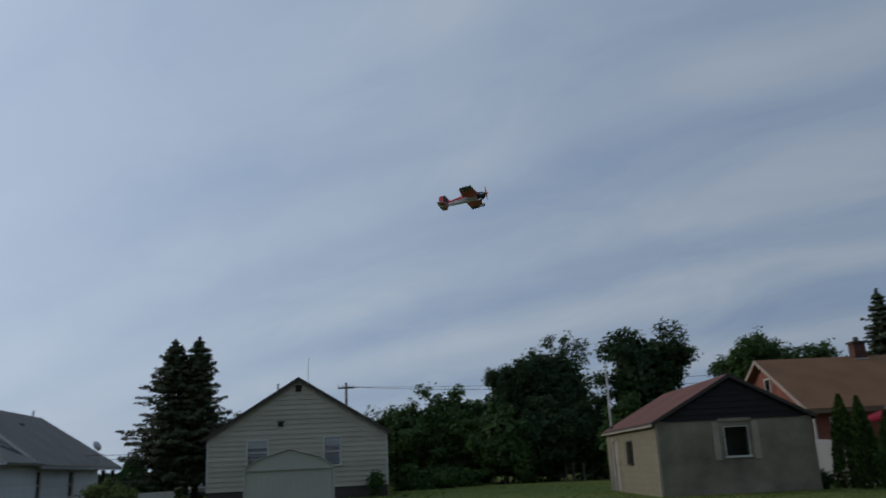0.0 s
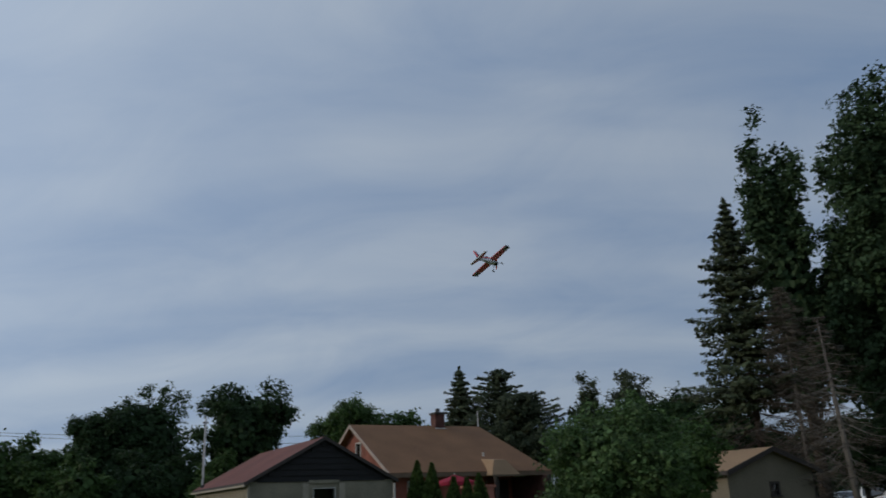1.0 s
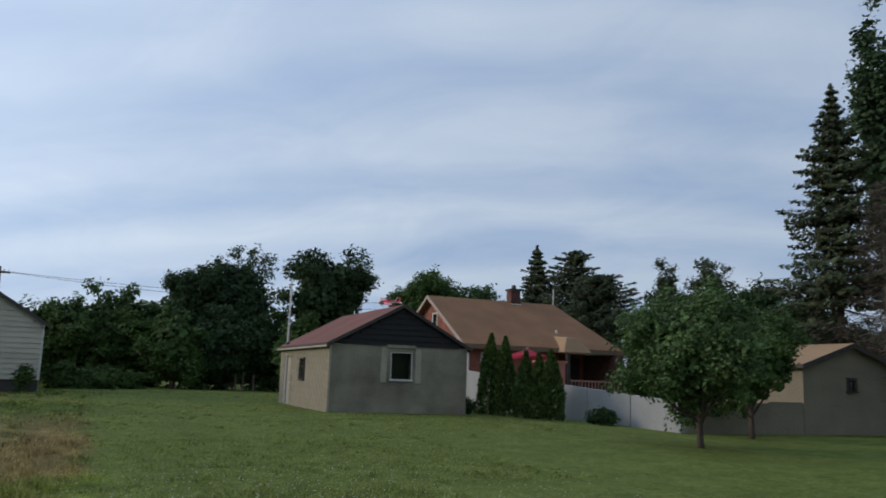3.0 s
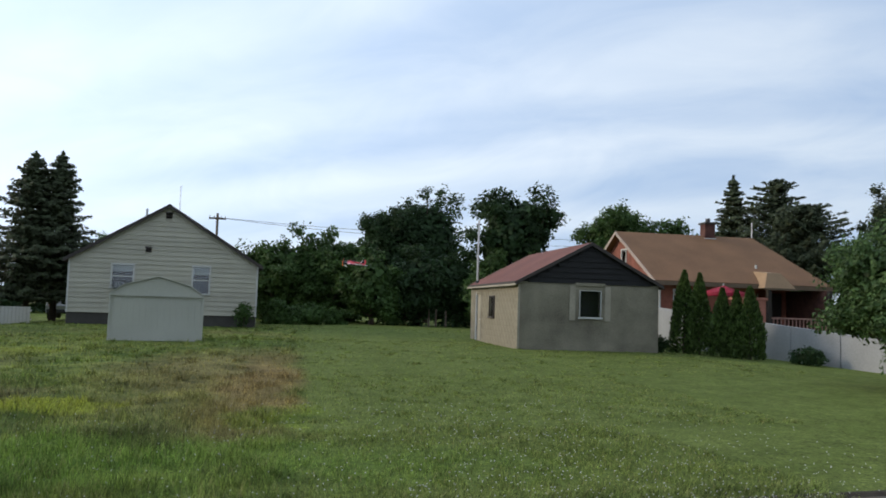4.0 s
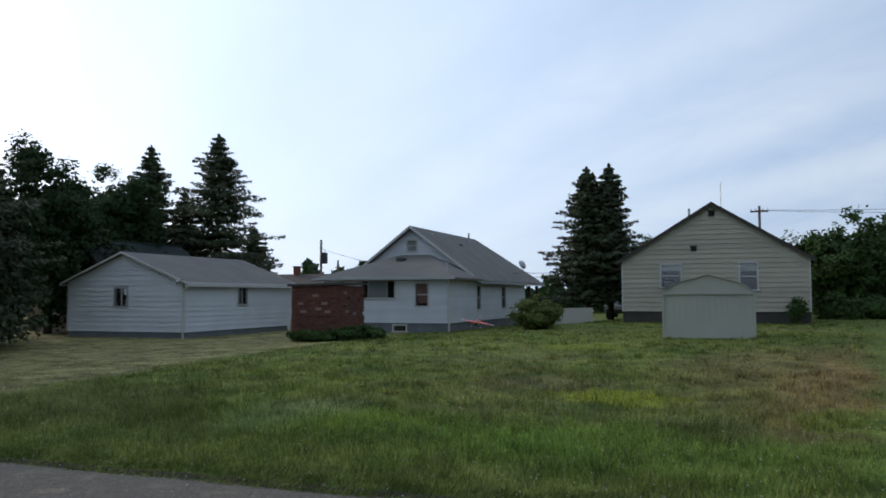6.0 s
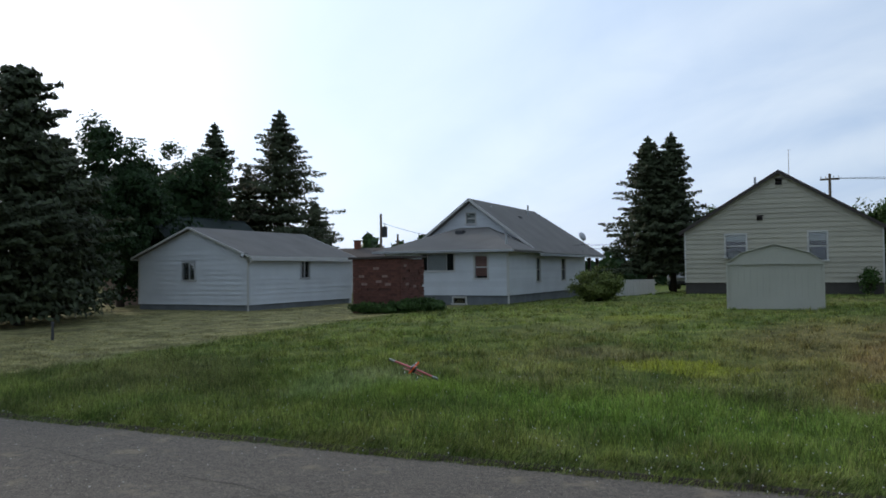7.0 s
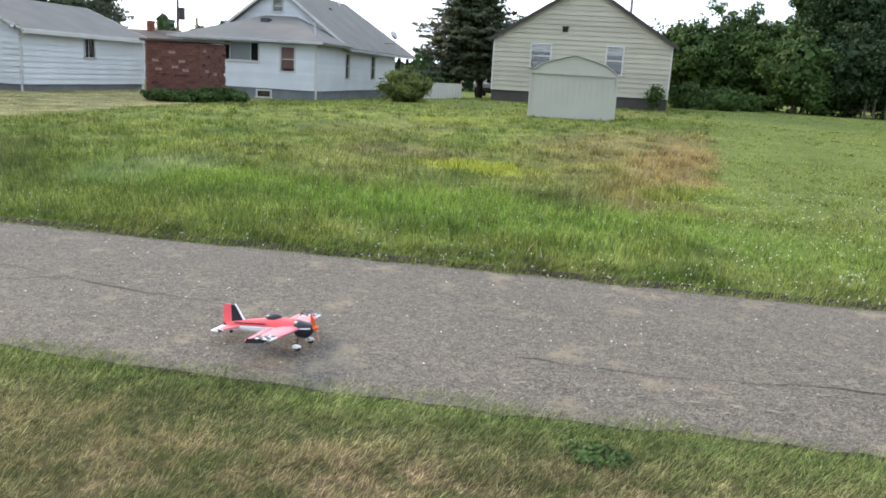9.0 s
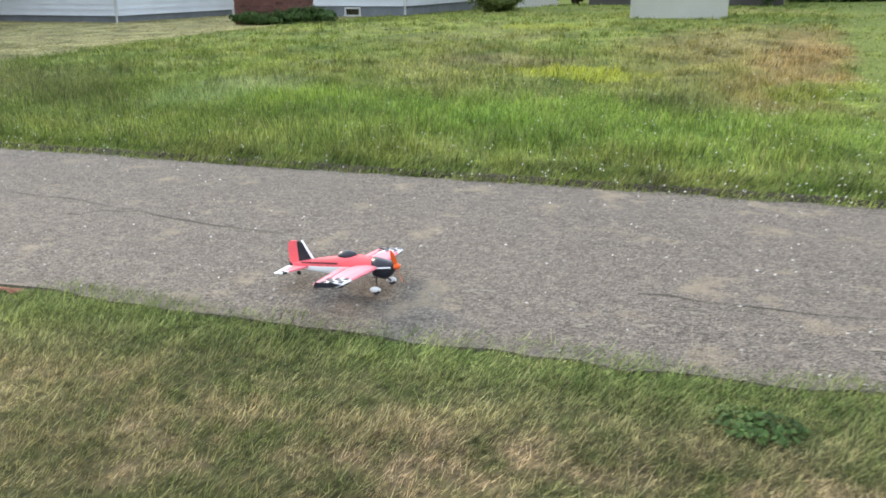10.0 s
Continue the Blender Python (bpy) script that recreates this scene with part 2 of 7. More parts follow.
def slab(corners, thick):
    """A sheet of some thickness below its four corners."""
    c = [Vector(p) for p in corners]
    n = (c[1] - c[0]).cross(c[3] - c[0]).normalized()
    if n.z < 0:
        c, n = c[::-1], -n
    return hexa(bmesh.new(), [p - n * thick for p in c], c)


def smooth_step(a, b, x):
    t = min(max((x - a) / (b - a), 0.0), 1.0)
    return t * t * (3 - 2 * t)


def ground(x, y):
    """The height of the ground: a level lane, a lot that swells gently behind it."""
    v = y * 0.989 - x * 0.148
    rise = 0.36 * smooth_step(6.5, 24, v)
    side = smooth_step(-19, -9, x) * (1 - 0.55 * smooth_step(10, 18, x))
    back = 0.10 * smooth_step(27, 36, v) * side
    bank = 0.05 * smooth_step(6.0, 6.5, v)
    rough = smooth_step(6.7, 8.0, v) * (1 - smooth_step(-1.2, 0.0, x)) * smooth_step(-15, -11, x) * (1 - smooth_step(18, 24, v))
    swell = 0.030 * math.sin(1.7 * x + 0.6 * y) * math.sin(1.3 * y - 0.5 * x + 1.0) + 0.018 * math.sin(3.1 * x - 1.1 * y + 2.0)
    return rise * side + back + bank + rough * swell


def wall(parent, name, mat, x0, x1, y, thick, z0, top, holes=(), facing=0):
    """An upright wall along x at y (its outer face) with real openings. top: a number or a function of x with its breaks. Holes: x0, x1, z0, z1.
    facing 1 turns it to run along y at x = y."""
    height, breaks = (top, ()) if callable(top) is False else (None, ())
    if height is None:
        fn, breaks = top, top.breaks
    else:
        fn = lambda s: height
    cuts = sorted({x0, x1, *(b for b in breaks if x0 < b < x1), *(h[0] for h in holes), *(h[1] for h in holes)})
    bm = bmesh.new()
    for a, b in zip(cuts, cuts[1:]):
        mid = (a + b) / 2
        inside = sorted((h[2], h[3]) for h in holes if h[0] <= mid <= h[1])
        base = z0
        spans = []
        for lo, hi in inside:
            spans.append((base, base, lo, lo))
            base = hi
        spans.append((base, base, fn(a), fn(b)))
        for la, lb, ua, ub in spans:
            if facing:
                hexa(bm, ((y, a, la), (y + thick, a, la), (y + thick, b, lb), (y, b, lb)), ((y, a, ua), (y + thick, a, ua), (y + thick, b, ub), (y, b, ub)))
            else:
                hexa(bm, ((a, y, la), (b, y, lb), (b, y + thick, lb), (a, y + thick, la)), ((a, y, ua), (b, y, ub), (b, y + thick, ub), (a, y + thick, ua)))
    bmesh.ops.remove_doubles(bm, verts=bm.verts[:], dist=0.0002)
    bmesh.ops.recalc_face_normals(bm, faces=bm.faces[:])
    return part(name, bm, mat, parent)


class Gable:
    """The height of a gable wall along its run."""
    def __init__(self, a, b, eave, apex):
        self.a, self.b, self.eave, self.apex, self.breaks = a, b, eave, apex, ((a + b) / 2,)

    def __call__(self, s):
        half = (self.b - self.a) / 2
        return self.eave + (self.apex - self.eave) * (1 - abs(s - self.a - half) / half)


def siding(parent, mat, x0, x1, y, z0, top, step, holes=(), facing=0, out=-1):
    """Lapped boards, one piece each, cut round the openings and under the gable."""
    fn = top if callable(top) else (lambda s: top)
    crest = top.apex if callable(top) else top
    z = z0
    while z < crest - 0.03:
        hi = min(z + step, crest)
        a, b = x0, x1
        if callable(top) and hi > top.eave:
            cutoff = min(hi, top.apex - 0.02)
            half = (top.b - top.a) / 2
            reach = half * (top.apex - cutoff) / (top.apex - top.eave)
            mid = (top.a + top.b) / 2
            a, b = max(a, mid - reach), min(b, mid + reach)
        spans = [(a, b)]
        for h in holes:
            if h[2] < hi - 0.02 and h[3] > z + 0.02:
                spans = [s for p, q in spans for s in ((p, min(q, h[0])), (max(p, h[1]), q)) if s[1] - s[0] > 0.03]
        for p, q in spans:
            lo_y, hi_y = y + out * 0.034, y + out * 0.006
            i = y - out * 0.002
            if facing:
                c = ((lo_y, p, z), (lo_y, q, z), (i, q, z), (i, p, z)), ((hi_y, p, hi), (hi_y, q, hi), (i, q, hi), (i, p, hi))
            else:
                c = ((p, lo_y, z), (q, lo_y, z), (q, i, z), (p, i, z)), ((p, hi_y, hi), (q, hi_y, hi), (q, i, hi), (p, i, hi))
            bm = hexa(bmesh.new(), *c)
            bmesh.ops.recalc_face_normals(bm, faces=bm.faces[:])
            part("siding_board", bm, mat, parent)
        z = hi


def window(parent, x0, x1, y, z0, z1, trim="trim", facing=0, out=-1, sash="rail", curtain=0.0, name="window", w=0.07, cloth="blind"):
    """A framed window in an opening: casing, sill, sash bars, glass, a curtain behind."""
    flip = (lambda c: (c[2], c[3], c[0], c[1], c[4], c[5])) if facing else (lambda c: c)

    def piece(nm, a, b, c, d, e, f, mat, par, label=""):
        ya, yb = sorted((c, d))
        return part(nm, box(*flip((a, b, ya, yb, e, f))), mat, par, label)

    o0, o1 = y + out * 0.045, y - out * 0.06
    top = piece(name, x0 - w, x1 + w, o0, o1, z1, z1 + w, trim, parent, "painted window frame with glass")
    piece("jamb", x0 - w, x0, o0, o1, z0, z1, trim, top)
    piece("jamb", x1, x1 + w, o0, o1, z0, z1, trim, top)
    piece("sill", x0 - w - 0.03, x1 + w + 0.03, y + out * 0.075, o1, z0 - 0.06, z0, trim, top)
    g = y - out * 0.025
    piece("pane", x0, x1, g, g - out * 0.006, z0, z1, "glass", top).visible_shadow = False
    if sash == "rail":
        zm = (z0 + z1) / 2
        piece("sash_rail", x0, x1, g + out * 0.02, g, zm - 0.025, zm + 0.025, trim, top)
    if sash == "slide":
        xm = (x0 + x1) / 2
        piece("sash_rail", xm - 0.02, xm + 0.02, g + out * 0.02, g, z0, z1, trim, top)
    if sash == "three":
        for k in (0.22, 0.78):
            xm = x0 + (x1 - x0) * k
            piece("sash_rail", xm - 0.02, xm + 0.02, g + out * 0.02, g, z0, z1, trim, top)
    if curtain:
        zc = z1 - (z1 - z0) * curtain
        inset = (x1 - x0) * 0.24 if sash == "three" else 0.01
        piece("curtain", x0 + inset, x1 - inset, g - out * 0.025, g - out * 0.035, zc, z1, cloth, top)
    back = g - out * 0.45
    piece("room_back", x0 - 0.25, x1 + 0.25, back, back - out * 0.02, z0 - 0.3, z1 + 0.15, "interior", top)
    return top


def gable_roof(parent, mat, x0, x1, y0, y1, eave, apex, over, thick=0.10, along="y", fascia="trim", rake=0.08):
    """Two roof slopes with overhang, ridge along y (or x), with fascia and rake boards."""
    mx = (x0 + x1) / 2 if along == "y" else (y0 + y1) / 2
    half = (x1 - x0) / 2 if along == "y" else (y1 - y0) / 2
    k = (apex - eave) / half
    lo = eave - k * over
    d = thick * math.sqrt(1 + k * k)
    for s in (-1, 1):
        e = mx + s * (half + over)
        if along == "y":
            c = ((mx, y0 - over, apex + d), (e, y0 - over, lo + d), (e, y1 + over, lo + d), (mx, y1 + over, apex + d))
        else:
            c = ((x0 - over, mx, apex + d), (x0 - over, e, lo + d), (x1 + over, e, lo + d), (x1 + over, mx, apex + d))
        roof = part("roof", slab(c, thick), mat, parent)
        if along == "y":
            part("fascia", box(min(e, e + s * 0.03), max(e, e + s * 0.03), y0 - over, y1 + over, lo - 0.04, lo + d * 0.9), fascia, roof)
        else:
            part("fascia", box(x0 - over, x1 + over, min(e, e + s * 0.03), max(e, e + s * 0.03), lo - 0.04, lo + d * 0.9), fascia, roof)
        for side in (0, 1):
            bm = bmesh.new()
            if along == "y":
                f = y0 - over - 0.03 if side == 0 else y1 + over
                a, b = (mx, f, apex), (e, f, lo)
                hexa(bm, ((a[0], f, a[2] - rake), (b[0], f, b[2] - rake), (b[0], f + 0.03, b[2] - rake), (a[0], f + 0.03, a[2] - rake)),
                     ((a[0], f, a[2] + d + 0.004), (b[0], f, b[2] + d + 0.004), (b[0], f + 0.03, b[2] + d + 0.004), (a[0], f + 0.03, a[2] + d + 0.004)))
            else:
                f = x0 - over - 0.03 if side == 0 else x1 + over
                hexa(bm, ((f, mx, apex - rake), (f, e, lo - rake), (f + 0.03, e, lo - rake), (f + 0.03, mx, apex - rake)),
                     ((f, mx, apex + d + 0.004), (f, e, lo + d + 0.004), (f + 0.03, e, lo + d + 0.004), (f + 0.03, mx, apex + d + 0.004)))
            bmesh.ops.recalc_face_normals(bm, faces=bm.faces[:])
            part("rake_board", bm, fascia, roof)
    return d

# ---- ground and lane ----
def ground_material():
    """Turf: mown lawn, rough field, dry patches and a trodden pale strip, told apart by where they lie."""
    m = bpy.data.materials.new("turf")
    m.use_nodes = True
    n, l = m.node_tree.nodes, m.node_tree.links
    p = n["Principled BSDF"]
    p.inputs["Roughness"].default_value = 0.95
    p.inputs["Specular IOR Level"].default_value = 0.1
    colour, height = turf_colour(n, l, 0.0, 0.55)
    l.new(colour, p.inputs["Base Color"])
    b = n.new("ShaderNodeBump")
    b.inputs["Strength"].default_value, b.inputs["Distance"].default_value = 0.7, 0.05
    l.new(height, b.inputs["Height"])
    l.new(b.outputs[0], p.inputs["Normal"])
    return m


def turf_colour(n, l, lift, soil=1.0):
    """Colour of the turf by place in the lot; shared by the soil sheet and the blades."""
    geo = n.new("ShaderNodeNewGeometry")
    sep = n.new("ShaderNodeSeparateXYZ")
    l.new(geo.outputs["Position"], sep.inputs[0])

    def val(op, a, b=None, c=None, clamp=False):
        k = n.new("ShaderNodeMath")
        k.operation, k.use_clamp = op, clamp
        for i, v in enumerate((a, b, c)):
            if v is None:
                continue
            if isinstance(v, (int, float)):
                k.inputs[i].default_value = v
            else:
                l.new(v, k.inputs[i])
        return k.outputs[0]

    def noise_of(size, detail, rough=0.55):
        t = n.new("ShaderNodeTexNoise")
        t.inputs["Scale"].default_value, t.inputs["Detail"].default_value, t.inputs["Roughness"].default_value = size, detail, rough
        l.new(geo.outputs["Position"], t.inputs["Vector"])
        return t.outputs["Fac"]

    def mix(f, a, b):
        k = n.new("ShaderNodeMix")
        k.data_type = "RGBA"
        for s, v in (("Factor", f), ("A", a), ("B", b)):
            if isinstance(v, tuple):
                k.inputs[s].default_value = (*v, 1)
            elif isinstance(v, (int, float)):
                k.inputs[s].default_value = v
            else:
                l.new(v, k.inputs[s])
        return k.outputs["Result"]

    def spot(x, y, rx, ry, soft=0.5):
        """1 inside an uneven ellipse, 0 outside."""
        dx = val("DIVIDE", val("SUBTRACT", wx, x), rx)
        dy = val("DIVIDE", val("SUBTRACT", wy, y), ry)
        d = val("ADD", val("MULTIPLY", dx, dx), val("MULTIPLY", dy, dy))
        return val("DIVIDE", val("SUBTRACT", 1.0, d), soft, clamp=True)

    wob, wob2 = noise_of(0.35, 3), noise_of(0.9, 4)
    wx = val("ADD", sep.outputs[0], val("MULTIPLY_ADD", wob, 3.0, -1.5))
    wy = val("ADD", sep.outputs[1], val("MULTIPLY_ADD", wob2, 2.4, -1.2))
    big, mid, fine, clump = noise_of(0.22, 4), noise_of(1.3, 4), noise_of(24, 4, 0.7), noise_of(6.5, 4, 0.65)
    k = 0.76 + lift
    tone = lambda r, g, b: (r * k, g * k, b * k)
    lawn = mix(val("MULTIPLY_ADD", mid, 2.2, -0.6, True), tone(0.116, 0.156, 0.034), tone(0.170, 0.210, 0.055))
    rough = mix(val("MULTIPLY_ADD", mid, 3.2, -1.1, True), tone(0.088, 0.138, 0.025), tone(0.180, 0.210, 0.050))
    rough = mix(val("MULTIPLY", val("MULTIPLY_ADD", big, 5.0, -2.45, True), 0.45), rough, tone(0.165, 0.140, 0.066))
    rough = mix(val("MULTIPLY", spot(-1.9, 16.0, 2.4, 6.6, 1.2), 0.62), rough, mix(val("MULTIPLY_ADD", clump, 3.0, -1.0, True), tone(0.150, 0.105, 0.050), tone(0.285, 0.185, 0.095)))
    rough = mix(val("MULTIPLY", spot(-0.75, 14.6, 0.9, 7.2, 0.9), 0.55), rough, tone(0.265, 0.165, 0.075))
    border = val("DIVIDE", val("SUBTRACT", val("ADD", val("MULTIPLY_ADD", sep.outputs[1], 0.035, sep.outputs[0]), val("MULTIPLY_ADD", mid, 0.5, -0.25)), 0.30), 0.3, clamp=True)
    base = mix(border, rough, lawn)
    lot = val("DIVIDE", val("SUBTRACT", sep.outputs[1], 4.6), 0.5, clamp=True)
    dry = val("MULTIPLY_ADD", val("ADD", val("MULTIPLY", mid, 0.55), val("MULTIPLY", clump, 0.45)), 6.0, -2.5, True)
    verge = mix(dry, tone(0.118 * soil, 0.150 * soil, 0.044 * soil), tone(0.268 * soil, 0.204 * soil, 0.114 * soil))
    verge = mix(val("MULTIPLY_ADD", big, 4.0, -1.9, True), verge, tone(0.200 * soil, 0.175 * soil, 0.078 * soil))
    across = val("SUBTRACT", val("MULTIPLY", sep.outputs[1], 0.989), val("MULTIPLY", sep.outputs[0], 0.150))
    near_edge = val("DIVIDE", val("SUBTRACT", val("ADD", across, val("MULTIPLY_ADD", mid, 0.7, -0.35)), 2.85), 0.5, clamp=True)
    verge = mix(val("MULTIPLY", near_edge, 0.8), verge, tone(0.118 * soil, 0.172 * soil, 0.046 * soil))
    close = val("DIVIDE", val("SUBTRACT", 2.35, val("ADD", across, val("MULTIPLY_ADD", clump, 1.0, -0.5))), 0.7, clamp=True)
    verge = mix(val("MULTIPLY", close, 0.75), verge, tone(0.105 * soil, 0.140 * soil, 0.050 * soil))
    base = mix(lot, verge, base)
    base = mix(val("MULTIPLY", spot(-3.6, 11.9, 1.0, 0.8), 0.75), base, tone(0.245, 0.275, 0.030))
    base = mix(val("MULTIPLY", spot(-6.6, 19.5, 1.2, 1.0), 0.6), base, tone(0.240, 0.265, 0.035))
    base = mix(val("MULTIPLY", spot(-0.4, 11.4, 0.7, 1.0), 0.6), base, tone(0.190, 0.260, 0.035))
    base = mix(val("MULTIPLY", spot(-6.2, 8.4, 1.0, 0.7), 0.6), base, tone(0.200, 0.270, 0.040))
    base = mix(val("MULTIPLY", spot(-7.2, 8.9, 0.7, 1.7, 1.1), 0.55), base, tone(0.235, 0.265, 0.135))   # silvery seed heads
    base = mix(val("MULTIPLY", spot(-5.2, 12.8, 1.4, 1.2, 1.1), 0.45), base, tone(0.190, 0.140, 0.090))   # reddish sorrel
    base = mix(val("MULTIPLY", spot(-1.2, 9.6, 1.5, 0.8, 1.0), 0.45), base, tone(0.150, 0.120, 0.070))
    base = mix(val("MULTIPLY", spot(-8.5, 13.5, 2.0, 0.9, 1.0), 0.45), base, tone(0.075, 0.120, 0.025))
    base = mix(val("MULTIPLY", spot(-3.5, 9.9, 2.2, 0.6, 1.0), 0.40), base, tone(0.085, 0.105, 0.035))
    base = mix(val("MULTIPLY", spot(-2.6, 8.3, 6.0, 1.5, 0.9), 0.5), base, tone(0.122, 0.228, 0.036))
    edge = val("ADD", val("ADD", sep.outputs[0], 12.0), val("ADD", val("MULTIPLY", val("SUBTRACT", sep.outputs[1], 6.0), 0.25), val("MULTIPLY_ADD", wob2, 1.6, -0.8)))
    drive = val("MULTIPLY", val("DIVIDE", val("MULTIPLY", edge, -1.0), 0.8, clamp=True), val("DIVIDE", val("SUBTRACT", sep.outputs[1], 5.2), 0.6, clamp=True))
    base = mix(val("MULTIPLY", drive, 0.8), base, mix(val("MULTIPLY_ADD", mid, 2.6, -0.8, True), tone(0.250, 0.222, 0.098), tone(0.400, 0.350, 0.175)))
    mound = val("MULTIPLY_ADD", val("MULTIPLY_ADD", noise_of(0.75, 3), 0.6, val("MULTIPLY", noise_of(2.6, 3), 0.4)), 2.6, -0.3)
    mound = val("MAXIMUM", val("MINIMUM", mound, 1.5), 0.55)
    mound = val("MULTIPLY_ADD", val("SUBTRACT", mound, 1.0), val("MULTIPLY_ADD", border, -0.75, 1.0), 1.0)
    speck = val("MULTIPLY", mound, val("MULTIPLY", val("MAXIMUM", val("MULTIPLY_ADD", fine, 3.0, -0.5), 0.25), val("MULTIPLY_ADD", clump, 1.2, 0.4)))
    hsv = n.new("ShaderNodeHueSaturation")
    l.new(base, hsv.inputs["Color"])
    l.new(speck, hsv.inputs["Value"])
    return hsv.outputs[0], fine


M["turf"] = ground_material()


def make_ground():
    xs = np.unique(np.concatenate([np.linspace(-2500, -80, 12), np.linspace(-80, -20, 31), np.linspace(-20, 20, 101), np.linspace(20, 80, 31), np.linspace(80, 2500, 12)]))
    ys = np.unique(np.concatenate([np.linspace(-2500, -40, 12), np.linspace(-40, -4, 13), np.linspace(-4, 12, 81), np.linspace(12, 60, 65), np.linspace(60, 2500, 14)]))
    verts = [(x, y, ground(x, y) - 0.0 + lane_dip(x, y)) for y in ys for x in xs]
    w = len(xs)
    faces = [(j * w + i, j * w + i + 1, (j + 1) * w + i + 1, (j + 1) * w + i) for j in range(len(ys) - 1) for i in range(w - 1)]
    ob = mesh_part("ground", verts, faces, "turf")
    return tagged(ob, "grassy lot with mown and rough turf, dry patches", "grass", kind="structure")


LANE = radians(8.6)                # the lane runs along this bearing
LANE_NEAR, LANE_FAR = 3.47, 6.19   # its edges, across the lane


def lane_v(x, y):
    return y * math.cos(LANE) - x * math.sin(LANE)


def lane_dip(x, y):
    """The soil lies under the asphalt."""
    v = lane_v(x, y)
    return -0.10 * smooth_step(LANE_NEAR + 0.14, LANE_NEAR + 0.40, v) * (1 - smooth_step(LANE_FAR - 0.12, LANE_FAR + 0.02, v))


def asphalt_material():
    m = bpy.data.materials.new("old_asphalt")
    m.use_nodes = True
    n, l = m.node_tree.nodes, m.node_tree.links
    p = n["Principled BSDF"]
    p.inputs["Roughness"].default_value = 0.88
    p.inputs["Specular IOR Level"].default_value = 0.25
    geo = n.new("ShaderNodeNewGeometry")

    def tex(kind, size, **kw):
        t = n.new(kind)
        t.inputs["Scale"].default_value = size
        for key, v in kw.items():
            t.inputs[key].default_value = v
        l.new(geo.outputs["Position"], t.inputs["Vector"])
        return t

    def ramp(src, a, b, ca, cb):
        r = n.new("ShaderNodeValToRGB")
        r.color_ramp.elements[0].position, r.color_ramp.elements[1].position = a, b
        r.color_ramp.elements[0].color, r.color_ramp.elements[1].color = (*ca, 1), (*cb, 1)
        l.new(src, r.inputs[0])
        return r.outputs[0]

    def mix(f, a, b, mode="MIX"):
        k = n.new("ShaderNodeMix")
        k.data_type, k.blend_type = "RGBA", mode
        for s, v in (("Factor", f), ("A", a), ("B", b)):
            if isinstance(v, tuple):
                k.inputs[s].default_value = (*v, 1)
            elif isinstance(v, (int, float)):
                k.inputs[s].default_value = v
            else:
                l.new(v, k.inputs[s])
        return k.outputs["Result"]

    grain = tex("ShaderNodeTexVoronoi", 95.0)
    coarse = tex("ShaderNodeTexNoise", 20.0, Detail=6.0, Roughness=0.8)
    fine = tex("ShaderNodeTexNoise", 75.0, Detail=5.0, Roughness=0.8)
    blot = tex("ShaderNodeTexNoise", 0.9, Detail=5.0, Roughness=0.6)
    sand = tex("ShaderNodeTexNoise", 2.3, Detail=5.0, Roughness=0.65)
    c = ramp(fine.outputs["Fac"], 0.40, 0.62, (0.030, 0.027, 0.023), (0.220, 0.198, 0.170))
    c = mix(0.35, c, ramp(grain.outputs["Color"], 0.15, 0.85, (0.025, 0.022, 0.019), (0.30, 0.27, 0.235)))
    c = mix(ramp(blot.outputs["Fac"], 0.42, 0.68, (0, 0, 0), (0.25, 0.25, 0.25)), c, (0.190, 0.168, 0.142))
    c = mix(0.6, c, ramp(coarse.outputs["Fac"], 0.34, 0.66, (0.30, 0.30, 0.30), (1.2, 1.18, 1.14)), "MULTIPLY")
    c = mix(ramp(sand.outputs["Fac"], 0.56, 0.72, (0, 0, 0), (0.55, 0.55, 0.55)), c, (0.30, 0.250, 0.175))
    c = mix(1.0, c, (1.04, 0.995, 0.94), "MULTIPLY")
    l.new(c, p.inputs["Base Color"])
    b = n.new("ShaderNodeBump")
    b.inputs["Strength"].default_value, b.inputs["Distance"].default_value = 0.8, 0.008
    l.new(grain.outputs["Distance"], b.inputs["Height"])
    l.new(b.outputs[0], p.inputs["Normal"])
    return m


M["asphalt"] = asphalt_material()


